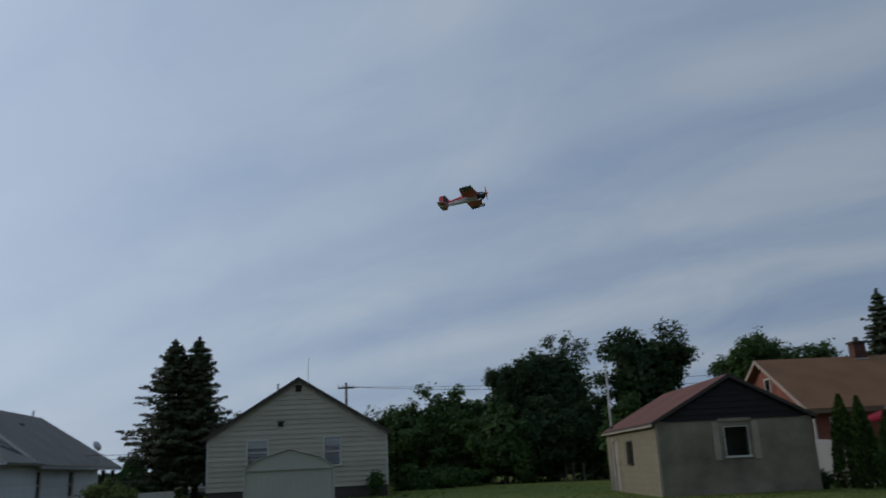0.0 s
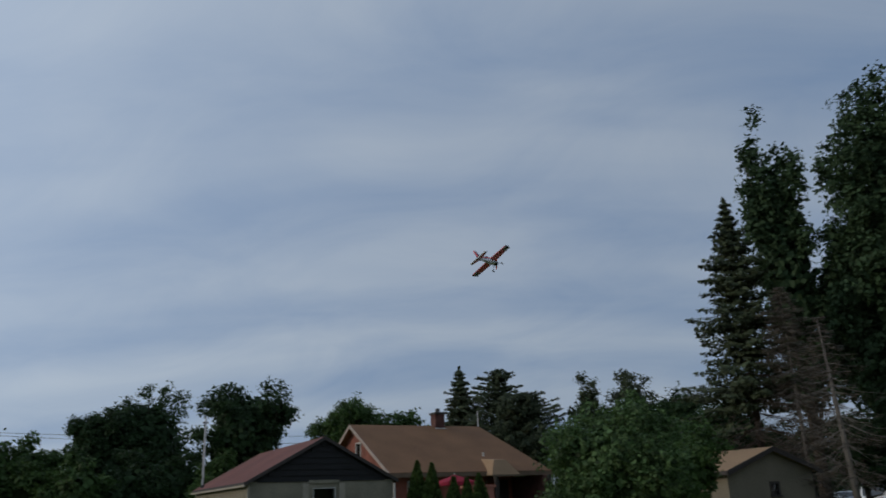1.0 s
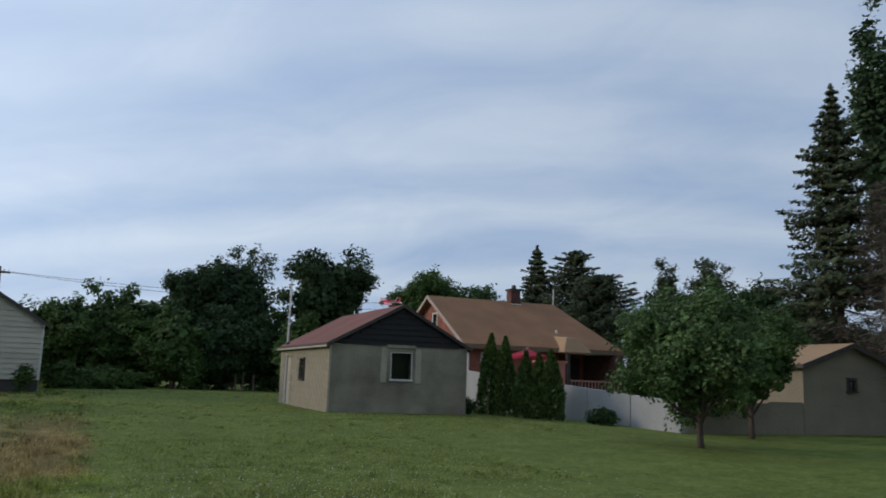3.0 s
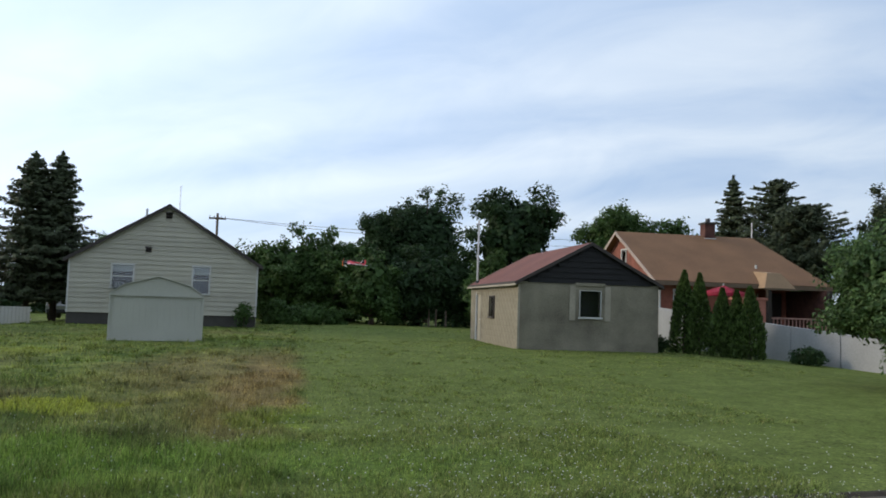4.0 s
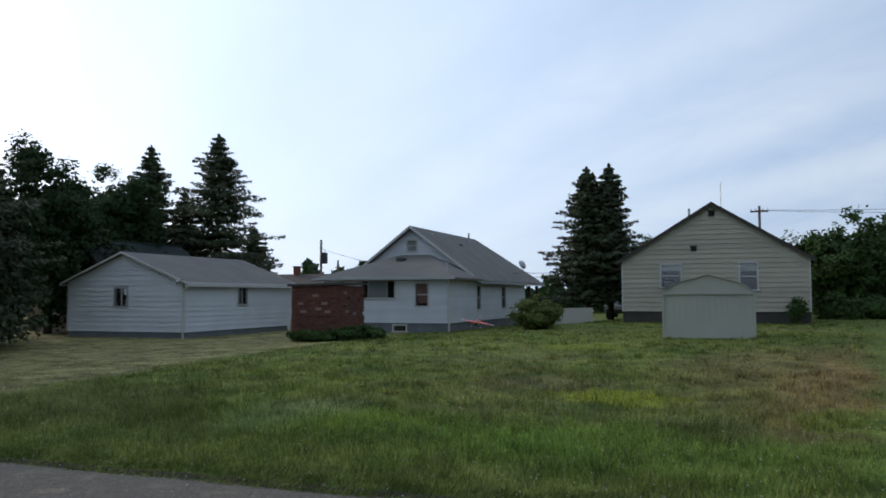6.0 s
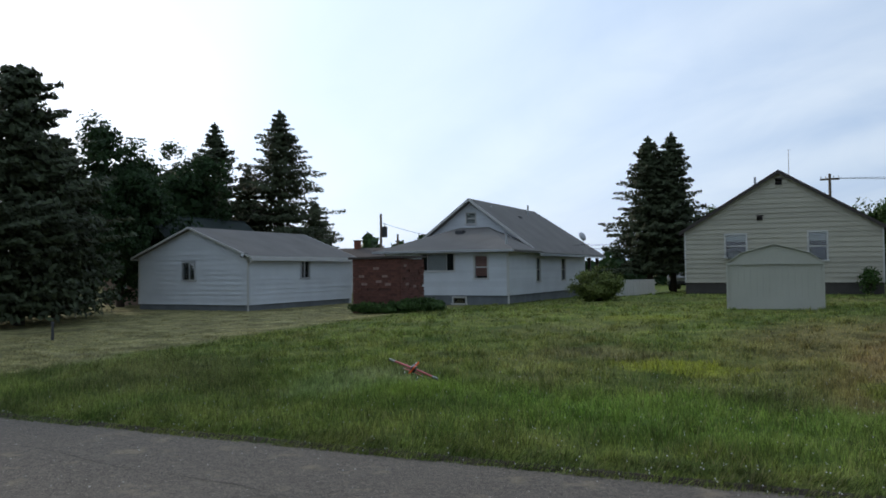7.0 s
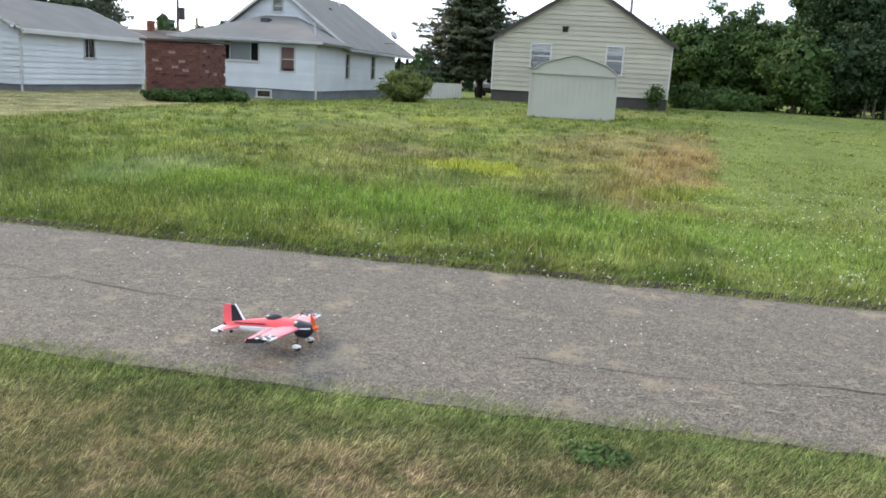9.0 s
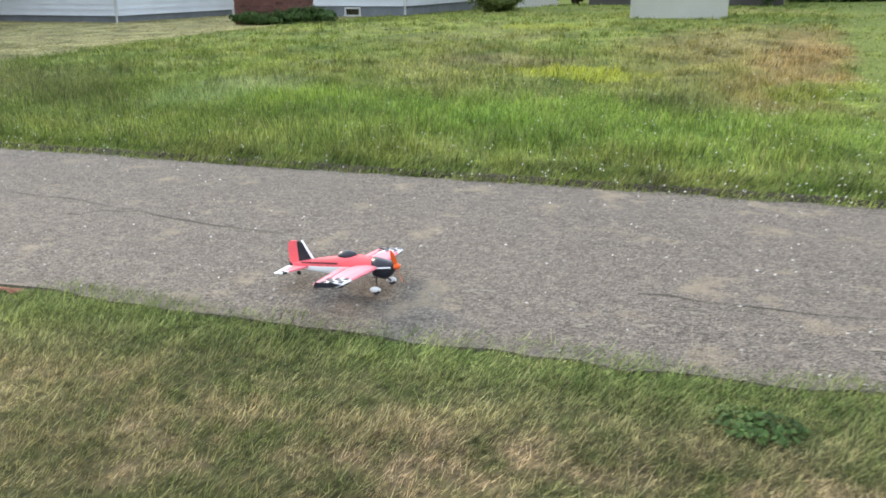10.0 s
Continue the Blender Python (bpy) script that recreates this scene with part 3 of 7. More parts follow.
def make_lane():
    """One slab of asphalt with ragged edges and a slight crown."""
    rng = random.Random(5)
    bm = bmesh.new()
    rows = []
    s = -70.0
    while s < 70.1:
        near = LANE_NEAR + 0.035 * math.sin(s * 1.3) + rng.uniform(-0.03, 0.03)
        far = LANE_FAR + 0.04 * math.sin(s * 0.9 + 1) + rng.uniform(-0.035, 0.035)
        row = []
        for k in range(9):
            v = near + (far - near) * k / 8
            z = 0.012 + 0.02 * (1 - (2 * k / 8 - 1) ** 2)
            row.append(bm.verts.new((s * math.cos(LANE) - v * math.sin(LANE), s * math.sin(LANE) + v * math.cos(LANE), z)))
        low = [bm.verts.new((p.co.x, p.co.y, -0.12)) for p in (row[0], row[-1])]
        rows.append([low[0], *row, low[1]])
        s += 0.16 if abs(s) < 13 else 1.2
    for a, b in zip(rows, rows[1:]):
        for k in range(len(a) - 1):
            bm.faces.new((a[k], b[k], b[k + 1], a[k + 1]))
    bmesh.ops.recalc_face_normals(bm, faces=bm.faces[:])
    lane = part("road", bm, "asphalt")
    tagged(lane, "narrow lane of worn grey asphalt with sandy patches", "road", kind="structure")
    # hairline cracks
    for a, b, wig in (((-7.4, 4.05), (-3.0, 4.15), 1), ((-1.0, 4.05), (2.2, 4.7), 2), ((-4.6, 3.75), (-3.9, 4.3), 3)):
        pts = []
        for k in range(30):
            f = k / 29
            pts.append((a[0] + (b[0] - a[0]) * f + rng.uniform(-.03, .03), a[1] + (b[1] - a[1]) * f + 0.04 * math.sin(f * 11 + wig) + rng.uniform(-.015, .015)))
        verts, faces = [], []
        for k, (x, y) in enumerate(pts):
            w = rng.uniform(0.0015, 0.006)
            z = lane_z(x, y) + 0.003
            verts += [(x, y - w, z), (x, y + w, z)]
            if k:
                faces.append((2 * k - 2, 2 * k, 2 * k + 1, 2 * k - 1))
        mesh_part("crack", verts, faces, "crack", lane)
    # worn sandy patches, a few millimetres of grit on the asphalt
    for px, py, rx, ry in ((-0.74, 3.99, 0.13, 0.03), (-0.57, 4.1, 0.07, 0.02), (0.18, 4.22, 0.12, 0.05), (0.29, 4.36, 0.06, 0.03), (0.66, 4.28, 0.12, 0.03), (-0.36, 3.84, 0.05, 0.03), (0.38, 3.94, 0.16, 0.05), (-1.21, 3.84, 0.08, 0.03), (-0.17, 4.38, 0.09, 0.03), (0.01, 4.07, 0.12, 0.04), (-1.72, 3.8, 0.1, 0.035), (-3.67, 3.66, 0.04, 0.022), (1.05, 4.05, 0.16, 0.06), (0.75, 4.55, 0.12, 0.05), (1.5, 4.3, 0.18, 0.06), (-0.95, 3.72, 0.1, 0.04), (0.1, 3.86, 0.12, 0.05), (-2.6, 3.55, 0.09, 0.03)):
        for k in range(5):
            cx, cy, w = px + rng.gauss(0, rx * 0.6), py + rng.gauss(0, ry * 0.8), rng.uniform(0.25, 0.7)
            bm = bmesh.new()
            mid = bm.verts.new((cx, cy, lane_z(cx, cy) + 0.005))
            ring = []
            for j in range(14):
                a, q = j * math.tau / 14, rng.uniform(0.15, 1.3) * w
                x, y = cx + rx * 0.6 * q * math.cos(a), cy + ry * 0.9 * q * math.sin(a) + 0.15 * rx * q * math.cos(a)
                ring.append(bm.verts.new((x, y, lane_z(x, y) + 0.001)))
            for j in range(14):
                bm.faces.new((mid, ring[j], ring[(j + 1) % 14]))
            part("grit_patch", bm, "grit", lane, "tan sandy grit")
    # bare rusty dirt washed onto the near edge
    for px, py, rx, ry, mat in ((-3.98, 2.84, 0.13, 0.045, "rust_dirt"), (-3.80, 2.90, 0.08, 0.02, "brown_dirt"), (-4.25, 2.85, 0.14, 0.025, "brown_dirt"), (-3.66, 2.92, 0.07, 0.02, "rust_dirt")):
        bm = bmesh.new()
        mid = bm.verts.new((px, py, (lane_z(px, py) if lane_v(px, py) > LANE_NEAR - 0.05 else 0.0) + 0.008))
        ring = []
        for j in range(20):
            a, q = j * math.tau / 20, rng.uniform(0.5, 1.3)
            x, y = px + rx * q * math.cos(a), py + ry * q * math.sin(a) + 0.15 * rx * q * math.cos(a)
            ring.append(bm.verts.new((x, y, (lane_z(x, y) if lane_v(x, y) > LANE_NEAR - 0.05 else 0.0) + 0.003)))
        for j in range(20):
            bm.faces.new((mid, ring[j], ring[(j + 1) % 20]))
        part("dirt_patch", bm, mat, lane, "rust-brown dirt on the lane edge")
    # a lip of bare soil at the far edge; turf shade darkens its colour
    for edge, side in ((LANE_FAR, 1),):
        verts, faces = [], []
        q = -16.0
        while q < 9:
            v0 = edge - side * (0.01 + rng.uniform(0, 0.06))
            v1 = edge + side * 0.09
            for v, z in ((v0, 0.016), ((v0 + v1) / 2, 0.032 + rng.uniform(0, 0.012)), (v1, 0.035)):
                verts.append((q * math.cos(LANE) - v * math.sin(LANE), q * math.sin(LANE) + v * math.cos(LANE), z))
            n = len(verts)
            if n > 3:
                faces += [(n - 6, n - 3, n - 2, n - 5), (n - 5, n - 2, n - 1, n - 4)]
            q += 0.09
        mesh_part("soil_edge", verts, faces, "soil", lane, "bare soil along the lane edge, darkened as shade under the turf")
    return lane


def lane_z(x, y):
    k = (lane_v(x, y) - LANE_NEAR) / (LANE_FAR - LANE_NEAR)
    return 0.012 + 0.02 * (1 - (2 * min(max(k, 0), 1) - 1) ** 2)


M["grit"] = material("tan_grit", (0.185, 0.160, 0.118), 0.95, 0.5, 12, 90, second=(0.135, 0.122, 0.102))
M["brown_dirt"] = material("brown_dirt", (0.105, 0.075, 0.05), 0.95, 0.5, 9, 60)
M["rust_dirt"] = material("rust_dirt", (0.20, 0.085, 0.05), 0.95, 0.5, 9, 60)
# soil brown with the shade below the overhanging grass mixed in
M["soil"] = material("shaded_soil", (0.034, 0.024, 0.013), 0.95, 0.5, 9, 60)
M["crack"] = material("crack_dirt", (0.045, 0.045, 0.032), 0.95, 0.5, 4, 30)
make_ground()
make_lane()


# ---- the cream house ----
def cream_house():
    ang = 8.5
    h = thing("house", pose(-10.04, 34.57, 0, 0, 0, ang), "cream lap-sided bungalow with dark brown gable roof", "house")
    W, D, z0, zf, eave, apex = 7.58, 11.0, 0.2, 0.98, 3.17, 5.52
    holes = [(1.69, 2.48, 2.05, 2.98), (4.89, 5.53, 1.90, 3.02), (3.66, 3.92, 5.02, 5.25), (2.92, 3.16, 3.56, 3.74)]
    g = Gable(0, W, eave, apex)
    wall(h, "foundation", "foundation", 0.03, W - 0.03, 0.03, 0.2, z0, zf)
    wall(h, "wall", "cream", 0, W, 0, 0.2, zf, g, holes)
    wall(h, "wall", "cream", 0, W, D - 0.2, 0.2, z0, g)
    wall(h, "wall", "cream", 0.2, D - 0.2, 0, 0.2, z0, eave, facing=1)
    wall(h, "wall", "cream", 0.2, D - 0.2, W - 0.2, 0.2, z0, eave, facing=1)
    siding(h, "cream", 0.06, W - 0.06, 0, zf, g, 0.205, holes)
    for x in (0, W - 0.06):
        part("corner_board", box(x, x + 0.06, -0.035, 0.0, zf, eave), "trim", h)
    window(h, *holes[0][:2], 0, *holes[0][2:], curtain=0.3)
    window(h, *holes[1][:2], 0, *holes[1][2:], curtain=0.3)
    for x0, x1, a, b in holes[2:]:
        v = part("vent", box(x0 - 0.04, x1 + 0.04, -0.05, 0.06, b, b + 0.04), "dark_trim", h, "dark louvred gable vent")
        part("backing", box(x0, x1, 0.08, 0.1, a, b), "interior", v)
        for k in range(4):
            z = a + (b - a) * k / 4
            part("slat", hexa(bmesh.new(), ((x0, -0.03, z), (x1, -0.03, z), (x1, 0.04, z + 0.02), (x0, 0.04, z + 0.02)), ((x0, -0.03, z + 0.012), (x1, -0.03, z + 0.012), (x1, 0.04, z + 0.034), (x0, 0.04, z + 0.034))), "dark_trim", v)
    ac = part("air_conditioner", soft_box(1.78, 2.26, -0.38, -0.04, 1.97, 2.30, 0.02), "dark_metal", h, "window air conditioner under the sash")
    for k in range(6):
        part("grille_bar", box(1.81, 2.23, -0.395, -0.38, 2.00 + k * 0.05, 2.02 + k * 0.05), "steel", ac)
    gable_roof(h, "dark_roof", 0, W, 0, D, eave, apex, 0.17, 0.09, fascia="dark_trim", rake=0.05)
    for x, y in ((2.7, 3.5),):
        part("vent_pipe", tube([(x, y, 4.6), (x, y, 5.75)], [0.05, 0.05], 8), "steel", h)
    mast = part("antenna_mast", tube([(4.15, 2.0, 5.3), (4.15, 2.0, 6.7)], [0.018, 0.012], 6), "steel", h, "thin whip antenna")
    part("antenna_whip", tube([(4.15, 2.0, 6.68), (4.22, 2.0, 6.72)], [0.012, 0.01], 5), "steel", mast)
    return h


cream_house()


# ---- the garden shed ----
def shed():
    ang = 8.5
    s = thing("garden_shed", pose(-5.84, 24.30, ground(-4.6, 24.6) - 0.03, 0, 0, ang), "pale green sheet-metal garden shed with low barn roof", "shed")
    W, D, eave, apex = 2.58, 2.2, 1.36, 1.92
    prof = [(0, eave), (0.36, eave + 0.27), (W / 2, apex - 0.03), (W - 0.36, eave + 0.27), (W, eave)]
    bm = bmesh.new()
    # ribbed front and sides
    for a, b, c, d, ribs in ((0, W, 0, 0.012, "x"), (W - 0.012, W, 0.012, D - 0.012, "r"), (0, W, D - 0.012, D, ""), (0, 0.012, 0.012, D - 0.012, "l")):
        wp = part("wall_panel", box(a, b, c, d, 0, eave), "metal_shed", s)
        if ribs == "x":
            for k in range(15):
                x = 0.10 + k * 0.17
                part("rib", hexa(bmesh.new(), ((x, -0.002, 0.06), (x + 0.045, -0.002, 0.06), (x + 0.045, 0.004, 0.06), (x, 0.004, 0.06)), ((x + 0.008, -0.012, eave - 0.05), (x + 0.037, -0.012, eave - 0.05), (x + 0.045, 0.004, eave - 0.05), (x, 0.004, eave - 0.05))), "metal_shed", wp)
        elif ribs:
            x0, x1 = (W - 0.002, W + 0.012) if ribs == "r" else (-0.012, 0.002)
            for k in range(12):
                y = 0.1 + k * 0.17
                part("rib", box(x0, x1, y, y + 0.035, 0.06, eave - 0.05), "metal_shed", wp)
    for y in (-0.02, D - 0.01):
        bm = bmesh.new()
        f = [bm.verts.new((x, y, z)) for x, z in prof]
        b = [bm.verts.new((x, y + 0.03, z)) for x, z in prof]
        bm.faces.new(f[::-1])
        bm.faces.new(b)
        for k in range(5):
            bm.faces.new((f[k], f[(k + 1) % 5], b[(k + 1) % 5], b[k]))
        bmesh.ops.recalc_face_normals(bm, faces=bm.faces[:])
        part("gable_panel", bm, "metal_shed", s)
    for (xa, za), (xb, zb) in zip(prof, prof[1:]):
        c = ((xa, -0.09, za + 0.03), (xb, -0.09, zb + 0.03), (xb, D + 0.09, zb + 0.03), (xa, D + 0.09, za + 0.03))
        r = part("roof_panel", slab(c, 0.02), "metal_shed", s)
        if (xa + xb) / 2 < W / 2:
            part("rib", tube([(xa, D / 2, za + 0.035), (xb, D / 2, zb + 0.035)], [0.012, 0.012], 5), "metal_shed", r)
    part("door_rail", box(-0.02, W + 0.02, -0.06, -0.022, eave - 0.04, eave + 0.02), "metal_shed", s)
    for x in (-0.02, W - 0.03):
        part("corner_post", box(x, x + 0.05, -0.045, 0.0, 0, eave), "metal_shed", s)
    part("base_rail", box(-0.02, W + 0.02, -0.05, -0.02, -0.02, 0.06), "metal_shed", s)
    return s


shed()


# ---- the white bungalow ----
def white_house():
    h = thing("house", pose(-16.64, 30.79, 0, 0, 0, 8.5), "white lap-sided bungalow with grey shingle roof and rear lean-to", "house")
    # local x runs to the right along the lane; the house stands at negative x
    W, L1, L2, L3, zf, eave, apex = 6.55, 3.8, 13.3, 16.6, 0.48, 2.55, 5.0
    A = 6.1
    holes = [(-4.25, -2.58, 1.60, 2.34), (-1.55, -0.97, 1.25, 2.22)]
    wall(h, "foundation", "foundation_blue", -A, 0, 0.03, 0.2, -0.3, zf, [(-2.62, -2.04, 0.12, 0.36)])
    wall(h, "wall", "white", -A, 0, 0, 0.2, zf, eave, holes)
    siding(h, "white", -A + 0.06, -0.06, 0, zf, eave, 0.125, holes)
    side = [(4.0, 4.55, 1.05, 2.15), (8.35, 9.0, 1.05, 2.15)]
    wall(h, "foundation", "foundation_blue", 0.2, L2, -0.23, 0.2, -0.3, zf, facing=1)
    wall(h, "wall", "white", 0.2, L2, -0.2, 0.2, zf, eave, side, facing=1)
    siding(h, "white", 0.06, L2, 0, zf, eave, 0.125, side, facing=1, out=1)
    wall(h, "wall", "white", 0.2, L2, -A, 0.2, -0.3, eave, facing=1)
    wall(h, "wall", "white", -W, 0, L2 - 0.2, 0.2, -0.3, eave)
    for x, y in ((-0.05, -0.035), (-A, -0.035)):
        part("corner_board", box(x, x + 0.06, y, 0.0, zf, eave), "trim", h)
    window(h, *holes[0][:2], 0, *holes[0][2:], sash="three", curtain=1.0)
    window(h, *holes[1][:2], 0, *holes[1][2:], curtain=0.9, cloth="red_frame")
    window(h, -2.62, -2.04, 0.03, 0.12, 0.36, sash="", name="basement_window")
    for y0, y1, a, b in side:
        window(h, y0, y1, 0, a, b, facing=1, out=1, curtain=0.3)
    # upper gable
    g = Gable(-W, 0, eave, apex)
    att = [(-3.52, -3.06, 3.92, 4.42)]
    wall(h, "wall", "white", -W, 0, L1, 0.2, eave, g, att)
    siding(h, "white", -W + 0.1, -0.1, L1, eave, g, 0.125, att)
    window(h, *att[0][:2], L1, *att[0][2:], sash="rail", curtain=1.0, name="attic_window")
    # main roof, ridge along y, hipped at the far end
    k = (apex - eave) / (W / 2)
    ov, th = 0.38, 0.12
    d = th * math.sqrt(1 + k * k)
    lo = eave - k * ov
    ridge0, ridge1, end = L1 - 0.35, L3 - 2.6, L3 + 0.3
    mx = -W / 2
    for s in (-1, 1):
        e = mx + s * (W / 2 + ov)
        roof = part("roof", slab(((mx, ridge0, apex + d), (e, ridge0, lo + d), (e, end, lo + d), (mx, ridge1, apex + d)), th), "grey_roof", h)
        part("fascia", box(min(e, e + s * .03), max(e, e + s * .03), ridge0, end, lo, lo + d * 0.8), "steel", roof)
        bm = hexa(bmesh.new(), ((mx, ridge0 - .03, apex + .02), (e, ridge0 - .03, lo + .02), (e, ridge0, lo + .02), (mx, ridge0, apex + .02)),
                  ((mx, ridge0 - .03, apex + d + .004), (e, ridge0 - .03, lo + d + .004), (e, ridge0, lo + d + .004), (mx, ridge0, apex + d + .004)))
        bmesh.ops.recalc_face_normals(bm, faces=bm.faces[:])
        part("rake_board", bm, "trim", roof)
    tri = bmesh.new()
    a, b, c = (mx, ridge1, apex + d), (-W - ov, end, lo + d), (ov, end, lo + d)
    hexa(tri, [(p[0], p[1], p[2] - 0.1) for p in (a, b, c, a)], (a, b, c, a))
    bmesh.ops.remove_doubles(tri, verts=tri.verts[:], dist=0.001)
    bmesh.ops.recalc_face_normals(tri, faces=tri.faces[:])
    part("hip_roof", tri, "grey_roof", h)
    # lean-to roof in front of the gable, hipped on both sides
    o = 0.4
    fl, fr, bl, br = (-A - o, -o, eave - 0.06), (o, -o, eave - 0.06), (-A + 2.2, L1, 3.72), (-2.35, L1, 3.72)
    part("lean_to_roof", slab((fl, fr, br, bl), 0.1), "grey_roof", h)
    for p, q, r in ((fr, (o, L1, eave - 0.06), br), (fl, bl, (-A - o, L1, eave - 0.06))):
        tri = bmesh.new()
        hexa(tri, [(v[0], v[1], v[2] - 0.1) for v in (p, q, r, p)], (p, q, r, p))
        bmesh.ops.remove_doubles(tri, verts=tri.verts[:], dist=0.001)
        bmesh.ops.recalc_face_normals(tri, faces=tri.faces[:])
        part("lean_to_hip", tri, "grey_roof", h)
    part("gutter", box(-A - o - 0.03, o + 0.03, -o - 0.09, -o, eave - 0.15, eave - 0.06), "steel", h)
    part("downspout", box(0.01, 0.08, -0.12, -0.05, 0.1, eave - 0.15), "trim", h)
    # far porch
    for y in (L2 + 1.2, L3 - 0.1):
        part("porch_post", soft_box(-0.12, 0.06, y - 0.09, y + 0.09, -0.2, lo), "dark_trim", h)
    part("porch_floor", box(-W, 0.1, L2, L3, -0.3, 0.35), "foundation_blue", h)
    part("porch_rail", box(-0.05, 0.0, L2, L3, 1.05, 1.12), "dark_trim", h)
    for y, zt in ((5.6, 4.9), (11.0, 5.3)):
        part("vent_pipe", tube([(-2.7 if y > 6 else -2.9, y, 4.4), (-2.7 if y > 6 else -2.9, y, zt)], [0.05, 0.05], 8), "steel", h)
    part("roof_vent", soft_box(-2.6, -2.25, 8.3, 8.7, 4.25, 4.5, 0.03), "dark_metal", h)
    part("roof_vent", soft_box(-3.6, -3.2, 2.5, 2.9, 3.3, 3.52, 0.03), "dark_metal", h)
    part("vent_pipe", tube([(-0.25, 0.5, 2.5), (-0.25, 0.5, 3.25)], [0.05, 0.05], 8), "steel", h)
    dish = bmesh.new()
    bmesh.ops.create_cone(dish, cap_ends=True, segments=20, radius1=0.27, radius2=0.17, depth=0.08, matrix=pose(0.15, 12.4, 3.5, 65, 0, 60))
    dp = part("satellite_dish", dish, "steel", h)
    part("dish_arm", tube([(0.1, 12.6, 2.5), (0.15, 12.4, 3.45)], [0.025, 0.02], 6), "steel", dp)
    return h


M["red_frame"] = material("red_brown_frame", (0.36, 0.19, 0.16), 0.6, 0.2, 2, 20)
white_house()


# ---- the white garage ----
def white_garage():
    h = thing("garage", pose(-24.0, 22.60, 0, 0, 0, 8.5), "white lap-sided garage with grey shingle gable roof", "garage")
    W, D, zf, eave, apex = 5.83, 7.95, 0.28, 2.27, 3.42
    g = Gable(-W, 0, eave, apex)
    gw = [(-3.35, -2.75, 1.32, 2.02)]
    sw = [(3.65, 4.25, 1.35, 2.05)]
    wall(h, "foundation", "foundation_blue", -W + 0.03, -0.03, 0.03, 0.2, -0.3, zf)
    wall(h, "wall", "white", -W, 0, 0, 0.18, zf, g, gw)
    siding(h, "white", -W + 0.06, -0.06, 0, zf, g, 0.205, gw)
    wall(h, "foundation", "foundation_blue", 0.2, D, -0.23, 0.2, -0.3, zf, facing=1)
    wall(h, "wall", "white", 0.18, D, -0.18, 0.18, zf, eave, sw, facing=1)
    siding(h, "white", 0.06, D, 0, zf, eave, 0.205, sw, facing=1, out=1)
    wall(h, "wall", "white", 0.18, D, -W, 0.18, -0.3, eave, facing=1)
    wall(h, "wall", "white", -W, 0, D - 0.18, 0.18, -0.3, g)
    window(h, *gw[0][:2], 0, *gw[0][2:], sash="slide", trim="steel")
    window(h, *sw[0][:2], 0, *sw[0][2:], sash="slide", trim="steel", facing=1, out=1)
    for x in (-0.05, -W):
        part("corner_board", box(x, x + 0.06, -0.035, 0.0, zf, eave), "trim", h)
    gable_roof(h, "grey_roof", -W, 0, 0, D, eave, apex, 0.22, 0.07, rake=0.0)
    part("gutter", box(0.22, 0.34, -0.2, D + 0.2, eave - 0.2, eave - 0.08), "trim", h)
    part("downspout", tube([(0.28, -0.1, eave - 0.2), (0.05, -0.1, eave - 0.4), (0.05, -0.1, 0.05)], [0.04, 0.04, 0.04], 6), "trim", h)
    lamp = part("flood_light", soft_box(-0.12, 0.06, -0.25, -0.05, 2.2, 2.36, 0.03), "dark_metal", h)
    part("lamp_head", tube([(-0.05, -0.2, 2.3), (-0.1, -0.36, 2.24)], [0.05, 0.07], 8), "steel", lamp)
    return h


white_garage()


